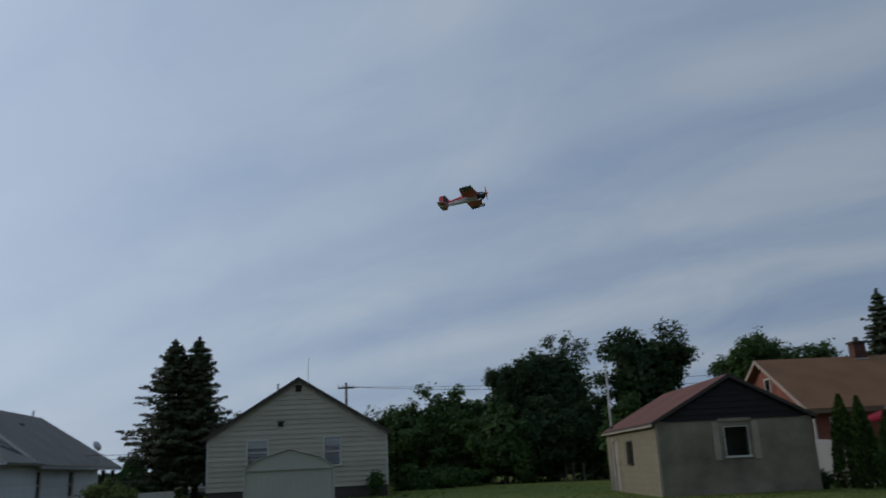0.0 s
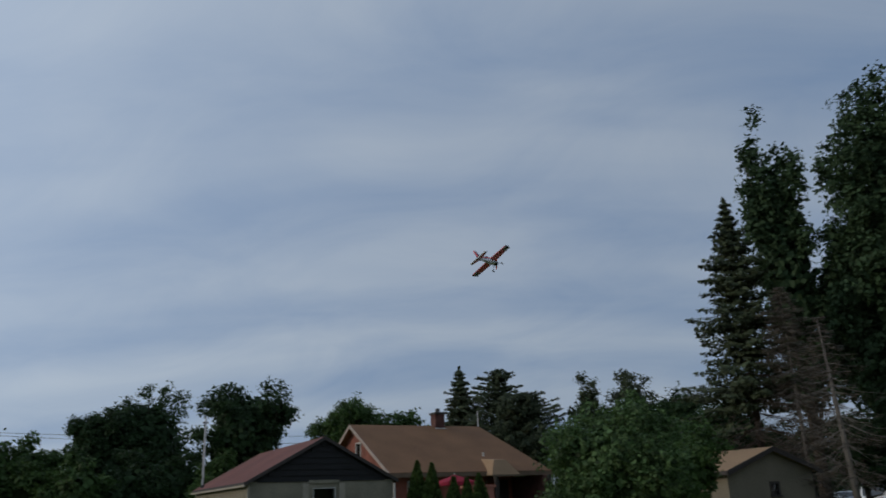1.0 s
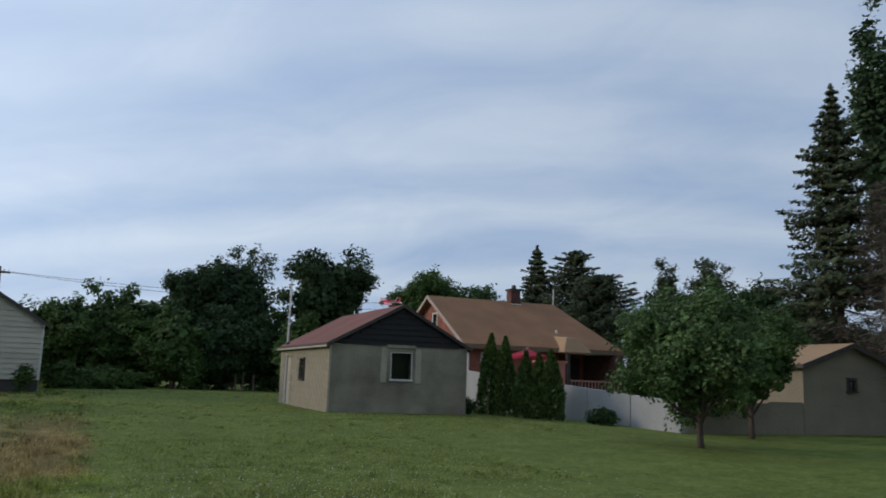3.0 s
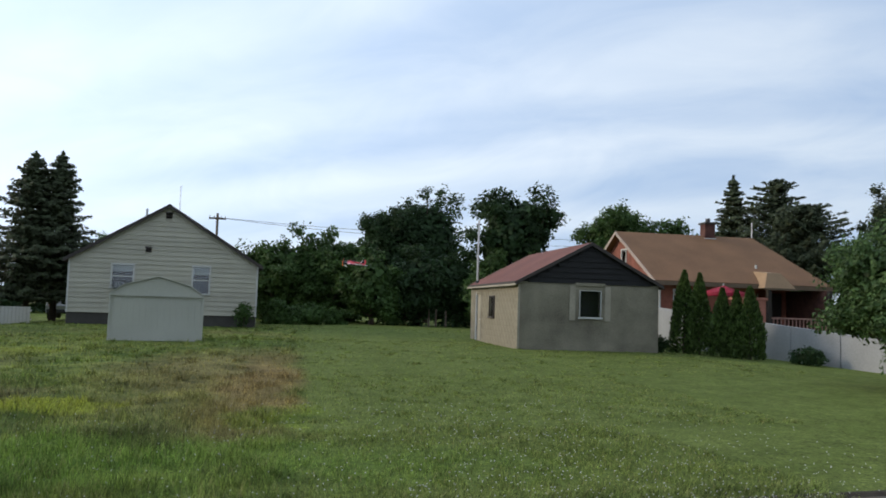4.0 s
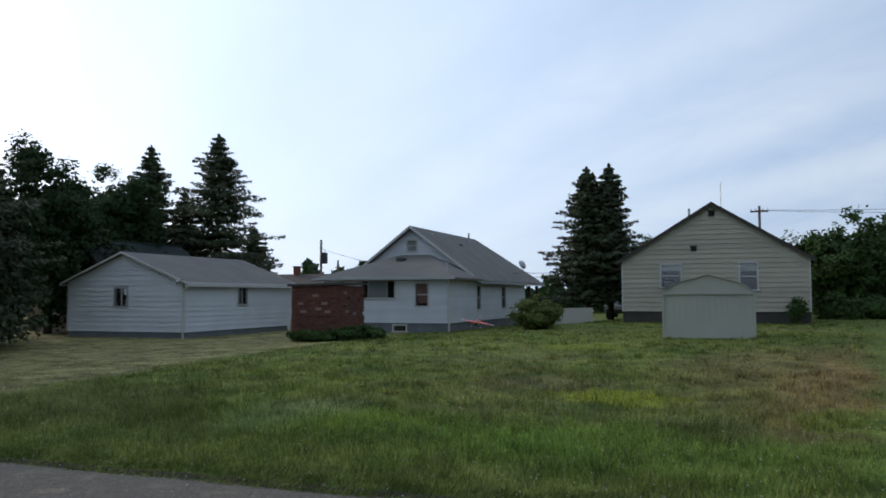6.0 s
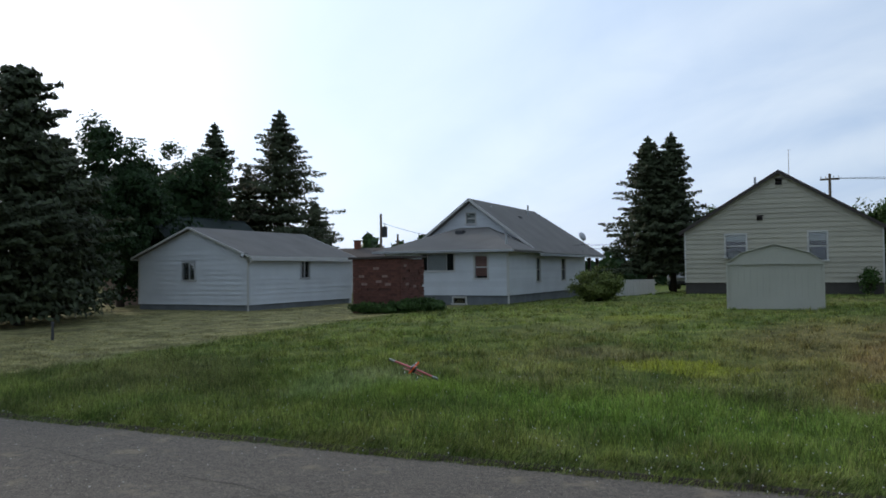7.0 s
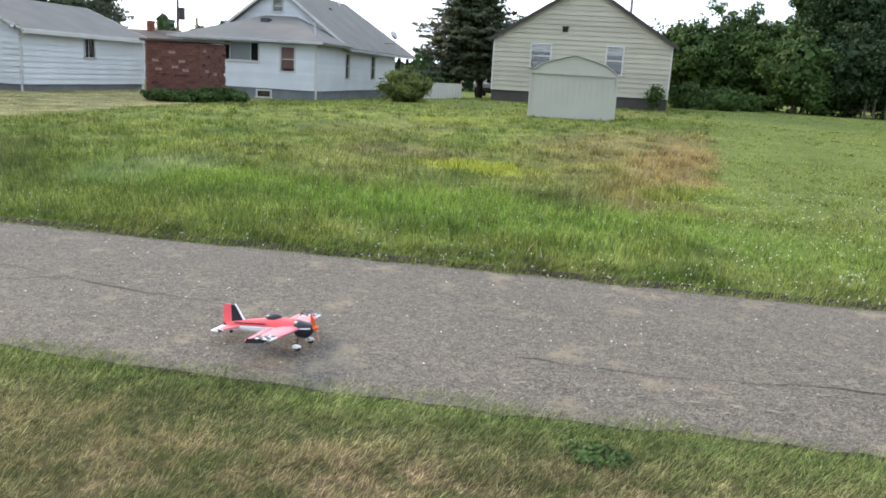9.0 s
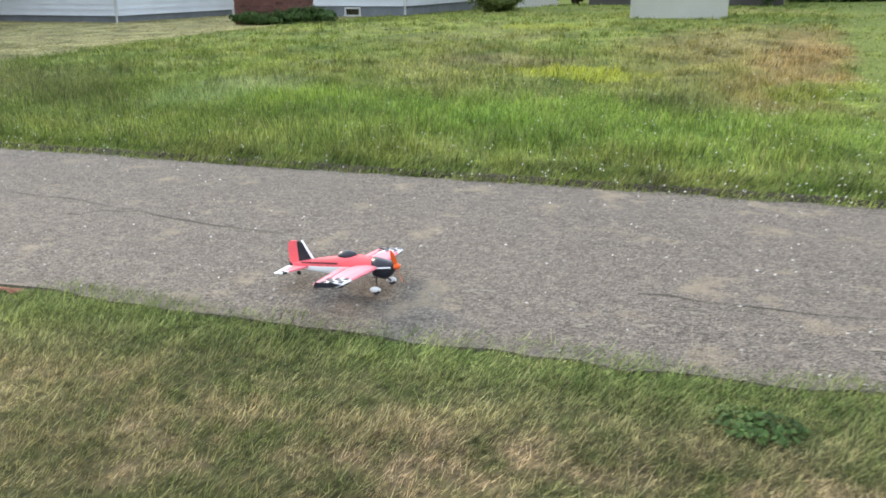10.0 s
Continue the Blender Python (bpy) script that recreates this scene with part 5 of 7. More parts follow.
def conifer(name, x, y, top, width, bottom, seed, mat="needle", label="", group="", droop=0.35, dense=1.0, dead_below=0.0, trunk_r=0.17, leaf=0.30, bark="bark", power=0.85, bare=0.0, twig=1.0, gap=0.34, ragged=1.0, core=0.5, lean=0.0):
    """A spruce or pine: straight trunk, whorls of boughs that droop and lift at the tip, hung with needle sprays round a dense heart; the lowest may be dead and bare."""
    rng = np.random.default_rng(seed)
    z0 = ground(x, y)
    t = thing(name, pose(x, y, z0), label, "tree", group)
    h, b = top - z0, bottom - z0
    at = lambda z: np.array([lean * z / h, 0.0, z])
    trunk = part("trunk", tube([tuple(at(-0.15)), tuple(at(h * 0.4) + np.array([0.02, 0.02, 0])), tuple(at(h * 0.97))], [trunk_r, trunk_r * 0.7, 0.02], 9), bark, t, smooth=True)
    cs, nm, dead_c, dead_a, boughs = [], [], [], [], bmesh.new()
    z = b
    while z < h * 0.99:
        f = (z - b) / (h - b)
        reach = 0.62 * width * (min(1.0, 0.72 + 1.6 * f) if f < 0.18 else 1.0) * ((1 - f) ** power) * rng.uniform(1 - 0.18 * ragged, 1 + 0.14 * ragged) + 0.05
        turn = rng.uniform(0, math.tau)
        count = int(rng.integers(9, 14))
        for k in range(count):
            a = turn + math.tau * (k + rng.uniform(-0.35, 0.35)) / count
            r = reach * rng.uniform(1 - 0.40 * ragged, 1 + 0.12 * ragged)
            dirn = np.array([math.cos(a), math.sin(a), 0])
            side = np.array([-math.sin(a), math.cos(a), 0])
            dead = f < dead_below * rng.uniform(0.7, 1.25)
            fall = droop * r * (1 - 0.8 * f)
            bow = lambda u: at(z) + dirn * r * u + np.array([0, 0, 1.0]) * (0.10 * r * u - fall * (1.5 * u - 0.62 * u * u))
            if dead or rng.random() < 0.3:
                tube([tuple(at(z)), tuple(bow(0.5)), tuple(bow(1.0))], [0.035 * twig, 0.02 * twig, 0.006], 4, boughs)
            m = max(5, int((3 + r * 26) * dense * (0.45 if dead and bare else 0.8 if dead else 1)))
            u = rng.uniform(0.15, 1.0, m) ** 0.75
            p = np.stack([bow(q) for q in u])
            off = rng.uniform(-1, 1, m) * (0.06 + 0.30 * r * (1.02 - u) ** 0.8)
            hang = rng.random(m) ** 1.5 * (0.10 + 0.16 * r * (1.1 - u)) * (0.4 + droop)
            p += np.outer(off, side) + np.outer(-hang - 0.15 * np.abs(off), [0, 0, 1])
            if dead:
                dead_c.append(p)
                dead_a.append(np.tile(dirn, (m, 1)) + np.outer(np.sign(off) * 0.8, side) + rng.normal(size=(m, 3)) * 0.45)
            else:
                cs.append(p)
                nm.append(np.tile(dirn * 0.7 + np.array([0, 0, 0.9]), (m, 1)) + np.outer(np.sign(off) * 0.35, side) + rng.normal(size=(m, 3)) * 0.42)
        z += gap * 0.8 * rng.uniform(0.55, 1.4) * (1 - 0.45 * f) * max(0.8, h / 12)
    tagged(part("branchwork", boughs, bark, trunk), kind="stuff")
    if cs:
        if core:
            k = int(520 * dense * width * core)
            zz = b + (h - b) * np.maximum(rng.random(k) ** 1.4, dead_below * 1.05)
            rr = 0.62 * width * (1 - (zz - b) / (h - b)) ** power * core * rng.random(k) ** 0.5
            aa = rng.random(k) * math.tau
            out = np.stack([np.cos(aa), np.sin(aa), 0.3 + 0 * aa], 1)
            cs.append(np.stack([rr * out[:, 0] + lean * zz / h, rr * out[:, 1], zz], 1))
            nm.append(out + rng.normal(size=(k, 3)) * 0.4)
        c, w = np.concatenate(cs), np.concatenate(nm)
        v, f = leaf_faces(rng, c, w, leaf, 0.45)
        fast_mesh("crown", v, f, mat, t)
    if dead_c:
        v, f = leaf_cards(rng, np.concatenate(dead_c), np.concatenate(dead_a), leaf * 0.9, 0.075)
        fast_mesh("dead_crown", v, f, "needle_dead", t, "brown dead lower boughs")
    return t


BACK = "trees behind the houses"


def plant():
    # the young ash on the lawn, and the one behind it
    x, y = polar(39.95, 20.4)
    leafy_tree("tree", x, y, 3.95, 4.05, 0.72, 1, "leaf_bright", 26000, 0.10, 46, "young ash with a round bright green crown on the lawn", trunk_r=0.075, lean=-0.15)
    x, y = polar(43.1, 25.5)
    leafy_tree("tree", x, y, 3.8, 3.5, 0.8, 2, "leaf_mid", 11000, 0.115, 24, "small dark green tree beside the garden wall", trunk_r=0.08)
    # spruces between the bungalows
    for az, top, s in ((-18.5, 8.35, 3), (-16.95, 8.45, 4)):
        x, y = polar(az, 42)
        conifer("spruce_tree", x, y, top, 4.9, 1.7, s, label="dense dark green spruce, one of a close pair", group="pair of spruces", dense=1.5, leaf=0.21, droop=0.22, power=0.80, gap=0.46, ragged=1.1)
    # behind the cream house and the mown lawn
    for az, r, top, w, bot, mat, s in (
            (-14.4, 62, 5.9, 4.0, 0.5, "leaf_mid", 5), (-4.6, 52, 5.2, 4.2, 0.3, "leaf_mid", 6), (-2.3, 50, 5.9, 4.6, 0.25, "leaf_mid", 7), (0.6, 50, 6.1, 5.0, 0.25, "leaf_mid", 8), (2.4, 51, 5.2, 3.6, 0.25, "leaf_mid", 29),
            (5.1, 56, 8.6, 5.8, 1.2, "leaf_dark", 9), (7.7, 57, 10.2, 6.4, 1.4, "leaf_dark", 10), (3.9, 47, 5.0, 4.2, 0.3, "leaf_mid", 11), (7.2, 48, 5.3, 4.4, 0.3, "leaf_dark", 12),
            (9.9, 48, 5.2, 3.6, 0.3, "leaf_dark", 13), (14.0, 48, 9.1, 6.2, 2.6, "leaf_dark", 14), (12.2, 45, 5.0, 3.4, 0.3, "leaf_mid", 15), (15.2, 44, 4.6, 3.0, 0.3, "leaf_mid", 16),
            (21.0, 62, 9.7, 6.2, 3.2, "leaf_mid", 17), (24.4, 62, 8.8, 5.6, 3.0, "leaf_mid", 18),
            (37.2, 50, 6.2, 4.8, 0.5, "leaf_mid", 21), (40.4, 50, 7.4, 5.0, 0.5, "leaf_mid", 22), (43.8, 48, 7.6, 5.0, 1.0, "leaf_dark", 23), (46.6, 46, 7.0, 4.6, 0.3, "leaf_dark", 24),
            (50.0, 52, 5.5, 5.0, 0.9, "leaf_dark", 34), (54.2, 52, 5.8, 5.0, 1.5, "leaf_dark", 35), (58.4, 52, 6.4, 5.6, 1.5, "leaf_dark", 36), (-55.0, 40, 8.5, 5.8, 0.4, "leaf_dark", 25), (-51.4, 46, 8.2, 6.0, 1.6, "leaf_dark", 26), (-57.8, 36, 6.2, 4.6, 0.6, "leaf_dark", 27)):
        x, y = polar(az, r)
        leafy_tree("tree", x, y, top, w, bot, s, mat, int(min(max(420 * w * (top - bot), 6500), 17000)), 0.22 if r > 45 else 0.20, 30, "leafy tree with a broad %s crown behind the lots" % ("dark green" if mat == "leaf_dark" else "mid-green"), BACK, trunk_r=0.18)
    # conifers behind the brick house
    for az, top, w, s in ((28.8, 10.8, 5.2, 31), (31.5, 10.5, 5.6, 32), (33.4, 8.8, 5.4, 33)):
        x, y = polar(az, 55)
        conifer("pine_tree", x, y, top, w, 2.0, s, label="dark conifer rising behind the brick house", group=BACK, dense=1.4, leaf=0.24, droop=-0.75 if s > 31 else 0.2, power=0.45 if s > 31 else 0.8, gap=0.55, ragged=2.1 if s > 31 else 1.2, core=0.55)
    for az, w, s in ((37.5, 2.3, 19), (40.6, 3.6, 20)):
        x, y = polar(az, 56)
        leafy_tree("pine_tree", x, y, 10.3, w, 4.0, s, "needle", 3600, 0.20, 12, "slim loose pine with a thin airy top", BACK, trunk_r=0.09, loose=1.15)
    # half-dead spruces and the tall poplars
    x, y = polar(48.6, 36)
    conifer("spruce_tree", x, y, 14.3, 6.6, 1.6, 41, label="tall spruce, green above and dead brown below", dense=1.6, dead_below=0.30, twig=0.7, leaf=0.23, droop=0.42, power=0.85, trunk_r=0.2, gap=0.52, ragged=1.2)
    x, y = polar(51.2, 34)
    conifer("spruce_tree", x, y, 9.6, 3.8, 1.6, 48, label="dead brown spruce hung with bare twigs", dense=1.3, dead_below=1.9, twig=0.3, leaf=0.32, droop=0.85, power=0.55, bark="pale_bark", trunk_r=0.11, gap=0.55, ragged=2.0)
    x, y = polar(53.7, 31)
    conifer("spruce_tree", x, y, 7.6, 2.7, 2.2, 42, label="dead bare spruce with a pale trunk", dense=1.0, dead_below=1.9, bare=1.0, leaf=0.30, droop=0.75, power=0.45, twig=0.3, bark="pale_bark", trunk_r=0.14, gap=0.6, lean=-0.45, ragged=2.0)
    for az, r, top, w, bot, s in ((51.9, 41, 19.2, 4.0, 4.0, 43), (59.2, 40, 20.3, 6.8, 2.4, 44), (64.2, 39, 19.8, 8.6, 2.2, 45), (56.4, 43, 14.0, 5.6, 4.2, 49)):
        x, y = polar(az, r)
        leafy_tree("poplar_tree", x, y, top, w, bot, s, "leaf_poplar", 15000 if w < 5 else 40000, 0.25, 30 if w < 5 else 64, "tall poplar with a heavy dark green crown", "tall poplars", trunk_r=0.26, tall=1.2, loose=1.1)
    x, y = polar(63.6, 30)
    conifer("spruce_tree", x, y, 12.0, 5.6, 0.8, 47, label="dark spruce at the edge of the poplars", dense=1.4, leaf=0.24, droop=0.4, gap=0.5)
    # the dark group beyond the white garage
    for az, r, top, w, bot, s in ((-61.0, 28, 8.1, 5.6, 0.3, 51), (-64.8, 27, 7.6, 6.0, 0.3, 52), (-58.9, 31, 6.4, 4.4, 0.3, 53), (-68.6, 27, 7.6, 6.0, 0.3, 54)):
        x, y = polar(az, r)
        conifer("pine_tree", x, y, top, w, bot, s, label="broad dark pine with boughs down to the grass", group="dark pines", dense=1.2, leaf=0.26, droop=-0.1, power=0.55, gap=0.5, ragged=1.5, core=0.7)
    for az, r, top, w, bot, s in ((-48.9, 50, 10.6, 5.4, 1.0, 55), (-46.7, 52, 8.2, 5.0, 1.0, 56), (-44.5, 50, 11.5, 7.4, 1.0, 57), (-42.0, 54, 6.2, 4.0, 1.0, 58)):
        x, y = polar(az, r)
        conifer("spruce_tree", x, y, top, w, bot, s, label="ragged dark spruce standing behind the white garage", group="ragged spruces", dense=1.3, leaf=0.23, droop=0.32, power=0.72, gap=0.55, ragged=1.25)
    # shrubs
    x, y = polar(-22.05, 31.5)
    leafy_tree("shrub", x, y, 1.55, 2.3, 0.12, 61, "leaf_shrub", 11000, 0.075, 30, "rounded yellow-green shrub in rough grass", trunk_r=0.04)
    for az, r, top, w, s in ((-2.75, 43, 1.72, 2.2, 62), (-0.35, 43, 1.55, 2.4, 63), (1.4, 45, 1.3, 1.6, 64)):
        x, y = polar(az, r)
        leafy_tree("shrub", x, y, top, w, 0.35, s, "leaf_mid", 4500, 0.13, 12, "clipped dull green shrub under the trees", "row of shrubs", trunk_r=0.04)
    x, y = polar(-4.9, 35.1)
    leafy_tree("shrub", x, y, 1.55, 0.8, 0.5, 65, "leaf_mid", 700, 0.11, 8, "thin shrub against the house foundation", trunk_r=0.02)
    for k, (az, r, w, hgt) in enumerate(((-38.6, 29.3, 1.7, 0.34), (-37.2, 28.9, 1.5, 0.30), (-35.7, 28.8, 1.6, 0.42), (-34.0, 29.4, 2.0, 0.42))):
        x, y = polar(az, r)
        leafy_tree("weeds", x, y, ground(x, y) + hgt, w, ground(x, y) + 0.02, 70 + k, "leaf_mid", 2600, 0.085, 14, "tangle of dark weeds round the brick hut", "weeds by the hut", trunk_r=0.015, squash=0.6)
    for k, (az, r) in enumerate(((32.9, 27.6), (33.8, 27.0), (24.2, 28.0))):
        x, y = polar(az, r)
        leafy_tree("weeds", x, y, ground(x, y) + 0.5, 0.7, ground(x, y) + 0.02, 80 + k, "leaf_dark", 900, 0.09, 6, "clump of weeds at the foot of a wall", "weeds by the wall", trunk_r=0.012)


def cedar(x, y, top, w, seed):
    rng = np.random.default_rng(seed)
    z0 = ground(x, y)
    t = thing("cedar_tree", pose(x, y, z0), "slim dark green columnar cedar before the concrete wall", "tree", "row of cedars")
    h = top - z0
    part("trunk", tube([(0, 0, -0.1), (0, 0, h * 0.9)], [0.06, 0.01], 7), "bark", t)
    n = 5200
    zz = rng.random(n) ** 0.85
    r = w / 2 * np.minimum(1.0, ((1 - zz) * 1.5)) ** 0.9 * (0.95 + 0.05 * np.sin(zz * 9 + seed)) * rng.uniform(0.55, 1.05, n) + 0.02
    a = rng.random(n) * math.tau
    r *= 1 + 0.16 * np.sin(3 * a + seed + zz * 6)
    c = np.stack([np.cos(a) * r, np.sin(a) * r, 0.04 + zz * (h - 0.06)], 1)
    al = np.stack([np.cos(a) * 0.5, np.sin(a) * 0.5, np.full(n, 1.0)], 1) + rng.normal(size=(n, 3)) * 0.35
    v, f = leaf_cards(rng, c, al, 0.13, 0.45)
    fast_mesh("crown", v, f, "cedar", t)


def verge_weed(x, y, w, hgt, seed):
    """A low rosette of broad leaves pressed into the mown grass."""
    rng = np.random.default_rng(seed)
    t = thing("weed", pose(x, y, 0), "low rosette of dark green weeds in the dry verge", "weed")
    part("root_crown", tube([(0, 0, -0.02), (0, 0, hgt * 0.4)], [0.012, 0.006], 6), "leaf_dark", t)
    n = 260
    a, r = rng.random(n) * math.tau, w / 2 * rng.random(n) ** 0.6
    c = np.stack([np.cos(a) * r, np.sin(a) * r * 0.7, 0.012 + hgt * (1 - r / w) * rng.uniform(0.4, 1.0, n)], 1)
    out = np.stack([np.cos(a) * 0.5, np.sin(a) * 0.5, np.ones(n)], 1) + rng.normal(size=(n, 3)) * 0.4
    v, f = leaf_faces(rng, c, out, 0.032, 0.5)
    fast_mesh("foliage", v, f, "leaf_mid", t)


plant()
verge_weed(-0.42, 3.12, 0.30, 0.05, 90)
for az, r, top, w, s in ((25.75, 29.0, 3.22, 1.02, 1), (26.75, 28.8, 3.12, 0.98, 2), (28.2, 28.4, 2.62, 0.92, 3), (29.1, 28.2, 2.55, 0.88, 4), (29.95, 27.9, 2.66, 1.02, 5)):
    cedar(*polar(az, r), top, w, s)


def far_woods():
    """The wooded distance that closes the view between the houses."""
    rng = np.random.default_rng(90)
    n = 40000
    a = np.radians(rng.uniform(-85, 85, n))
    r = rng.uniform(74, 96, n)
    crest = 3.4 + 1.3 * np.sin(a * 37) + 0.9 * np.sin(a * 83 + 1) + 0.6 * np.sin(a * 190 + 2)
    z = crest * rng.random(n) ** 0.8
    c = np.stack([np.sin(a) * r, np.cos(a) * r, z], 1)
    v, f = leaf_cards(rng, c, rng.normal(size=(n, 3)), 0.95, 0.7)
    ob = fast_mesh("far_woods", v, f, "leaf_dark")
    tagged(ob, "dark wooded distance beyond the houses", "woods", kind="stuff")


far_woods()


# ---- things between and behind the houses ----
def utility_pole(az, dist, top, arm=0.0, transformer=False, label="weathered wooden utility pole with wires"):
    x, y = polar(az, dist)
    p = thing("utility_pole", pose(x, y, ground(x, y), 0, 0, -az), label, "pole", "utility poles")
    h = top - ground(x, y)
    part("pole", tube([(0, 0, -0.2), (0, 0, h)], [0.11, 0.085], 10), "pole_wood", p)
    if arm:
        a = part("crossarm", soft_box(-arm, arm, -0.16, -0.06, h - 0.45, h - 0.33), "pole_wood", p)
        for s in (-0.9, -0.4, 0.4, 0.9):
            part("insulator", tube([(s * arm, -0.11, h - 0.33), (s * arm, -0.11, h - 0.18)], [0.04, 0.03], 7), "trim", a)
    if transformer:
        t = part("transformer", tube([(0.28, 0, h - 1.75), (0.28, 0, h - 0.95)], [0.2, 0.2], 12), "dark_metal", p)
        part("bushing", tube([(0.28, 0, h - 0.95), (0.28, 0, h - 0.75)], [0.05, 0.03], 7), "trim", t)
        part("bracket", box(0.08, 0.3, -0.04, 0.04, h - 1.35, h - 1.25), "steel", p)
    return p


def wire(a, b, sag, label="thin overhead service wire"):
    a, b = Vector(a), Vector(b)
    pts = [a.lerp(b, k / 14) - Vector((0, 0, sag * 4 * (k / 14) * (1 - k / 14))) for k in range(15)]
    ob = part("overhead_wire", tube(pts, [0.014] * 15, 4), "dark_metal")
    tagged(ob, label, "wire", "overhead wires")


utility_pole(-37.4, 60, 5.85, 0.0, True)
utility_pole(-36.2, 66, 4.6)
utility_pole(-7.05, 60, 7.9, 0.6, False)
utility_pole(42.0, 72, 9.0, 0.9, False)
wire((*polar(-7.05, 60), 7.6), (*polar(42, 72), 8.7), 1.2)
wire((*polar(-7.3, 60), 7.6), (*polar(42, 72.5), 8.3), 1.5)
wire((*polar(-22.6, 46), 2.95), (*polar(-7.05, 60), 5.2), 0.5)
wire((*polar(-22.6, 46), 2.75), (*polar(-7.05, 60), 4.6), 0.6)
wire((*polar(-37.4, 60), 5.2), (*polar(-22.6, 46), 3.0), 0.7)


def mast(az, top):
    x, y = polar(az, 31.6)
    p = thing("antenna_mast", pose(x, y, ground(x, y)), "tall thin galvanised mast beside the block garage", "mast")
    part("pole", tube([(0, 0, -0.1), (0, 0, top)], [0.045, 0.035], 8), "steel", p)
    part("collar", tube([(0, 0, 2.2), (0, 0, 2.32)], [0.07, 0.07], 8), "dark_metal", p)
    part("guy_clamp", box(-0.1, 0.1, -0.02, 0.02, top - 0.2, top - 0.15), "dark_metal", p)


mast(11.42, 4.72)


def car(x, y, rz, paint, label, name="car", tall=1.45):
    """A parked car: body with a cabin, glass, lamps, bumpers, four wheels with tyre and rim."""
    c = thing(name, pose(x, y, ground(x, y), 0, 0, rz), label, "car")
    L, W = 4.5, 1.78
    prof = [(-2.2, 0.38), (-2.25, 0.75), (-2.15, 0.98), (-1.95, 1.02), (-1.55, tall - 0.06), (-1.2, tall), (0.25, tall), (0.5, tall - 0.05), (1.0, 1.02), (1.95, 0.92), (2.2, 0.75), (2.25, 0.4)]
    bm = bmesh.new()
    rings = []
    for s, inset in ((-1, 0.06), (-0.96, 0.0), (0.96, 0.0), (1, 0.06)):
        rings.append([bm.verts.new((px * (1 - 0.01 * (inset > 0)), s * W / 2 * (1 - (0.12 if pz > 1.05 else 0.0)), pz - (0.02 if inset else 0))) for px, pz in prof])
    for a, b in zip(rings, rings[1:]):
        for k in range(len(prof)):
            bm.faces.new((a[k], a[(k + 1) % len(prof)], b[(k + 1) % len(prof)], b[k]))
    bm.faces.new(rings[0][::-1])
    bm.faces.new(rings[-1])
    bmesh.ops.recalc_face_normals(bm, faces=bm.faces[:])
    body = part("body", bm, paint, c)
    for s in (-1, 1):
        y0 = s * (W / 2 * 0.88 + 0.01)
        q = [(-1.75, 1.06), (-1.42, tall - 0.12), (0.2, tall - 0.12), (0.72, 1.06)]
        bm = hexa(bmesh.new(), [(p[0], y0 + s * 0.015 * (p[1] < 1.1), p[1]) for p in q], [(p[0], y0 + s * 0.02 + s * 0.015 * (p[1] < 1.1), p[1]) for p in q])
        bmesh.ops.recalc_face_normals(bm, faces=bm.faces[:])
        part("side_glass", bm, "car_glass", body)
        part("mirror", soft_box(0.72, 0.9, s * 0.92 - 0.09, s * 0.92 + 0.09, 1.0, 1.14, 0.03), paint, body)
    for xa, za, xb, zb, nm in ((0.54, tall - 0.09, 0.98, 1.06, "windscreen"), (-1.9, 1.08, -1.6, tall - 0.1, "rear_glass")):
        s = 0.02 if nm == "windscreen" else -0.02
        bm = hexa(bmesh.new(), [(xa, -0.68, za), (xb, -0.74, zb), (xb, 0.74, zb), (xa, 0.68, za)], [(xa + s, -0.68, za + 0.02), (xb + s, -0.74, zb + 0.02), (xb + s, 0.74, zb + 0.02), (xa + s, 0.68, za + 0.02)])
        bmesh.ops.recalc_face_normals(bm, faces=bm.faces[:])
        part(nm, bm, "car_glass", body)
    for s in (-0.62, 0.62):
        part("headlight", soft_box(2.16, 2.28, s - 0.2, s + 0.2, 0.66, 0.82, 0.03), "trim", body)
        part("tail_light", soft_box(-2.29, -2.2, s - 0.16, s + 0.16, 0.72, 0.98, 0.03), "red_frame", body)
    for xa in (-2.33, 2.22):
        part("bumper", soft_box(xa, xa + 0.12, -0.85, 0.85, 0.38, 0.56, 0.04), "dark_metal", body)
    for xw in (-1.4, 1.4):
        for s in (-1, 1):
            yw = s * 0.8
            w = part("wheel", tube([(xw, yw - 0.1, 0.32), (xw, yw + 0.1, 0.32)], [0.32, 0.32], 18), "rubber", c)
            part("rim", tube([(xw, yw + s * 0.06, 0.32), (xw, yw + s * 0.115, 0.32)], [0.2, 0.2], 12), "steel", w)
    return c


M["car_glass"] = material("car_glass", (0.03, 0.035, 0.04), 0.08, 0.1, 1, 10, bump=0, spec=0.8)
M["rubber"] = material("tyre_rubber", (0.02, 0.02, 0.02), 0.8, 0.3, 4, 30)
M["silver_paint"] = material("silver_paint", (0.42, 0.43, 0.45), 0.3, 0.08, 1, 30, metal=0.4, bump=0)
M["white_paint"] = material("white_paint", (0.72, 0.72, 0.70), 0.35, 0.06, 1, 30, bump=0)
car(-13.4, 47.0, 98, "silver_paint", "silver car parked beside the cream house", tall=1.62)
car(*polar(51.6, 60), 20, "white_paint", "white car parked far off under the trees")
car(*polar(55.2, 62), 10, "white_paint", "white van parked far off under the trees", name="van", tall=1.95)
car(*polar(53.6, 66), 15, "silver_paint", "silver car parked far off under the trees")


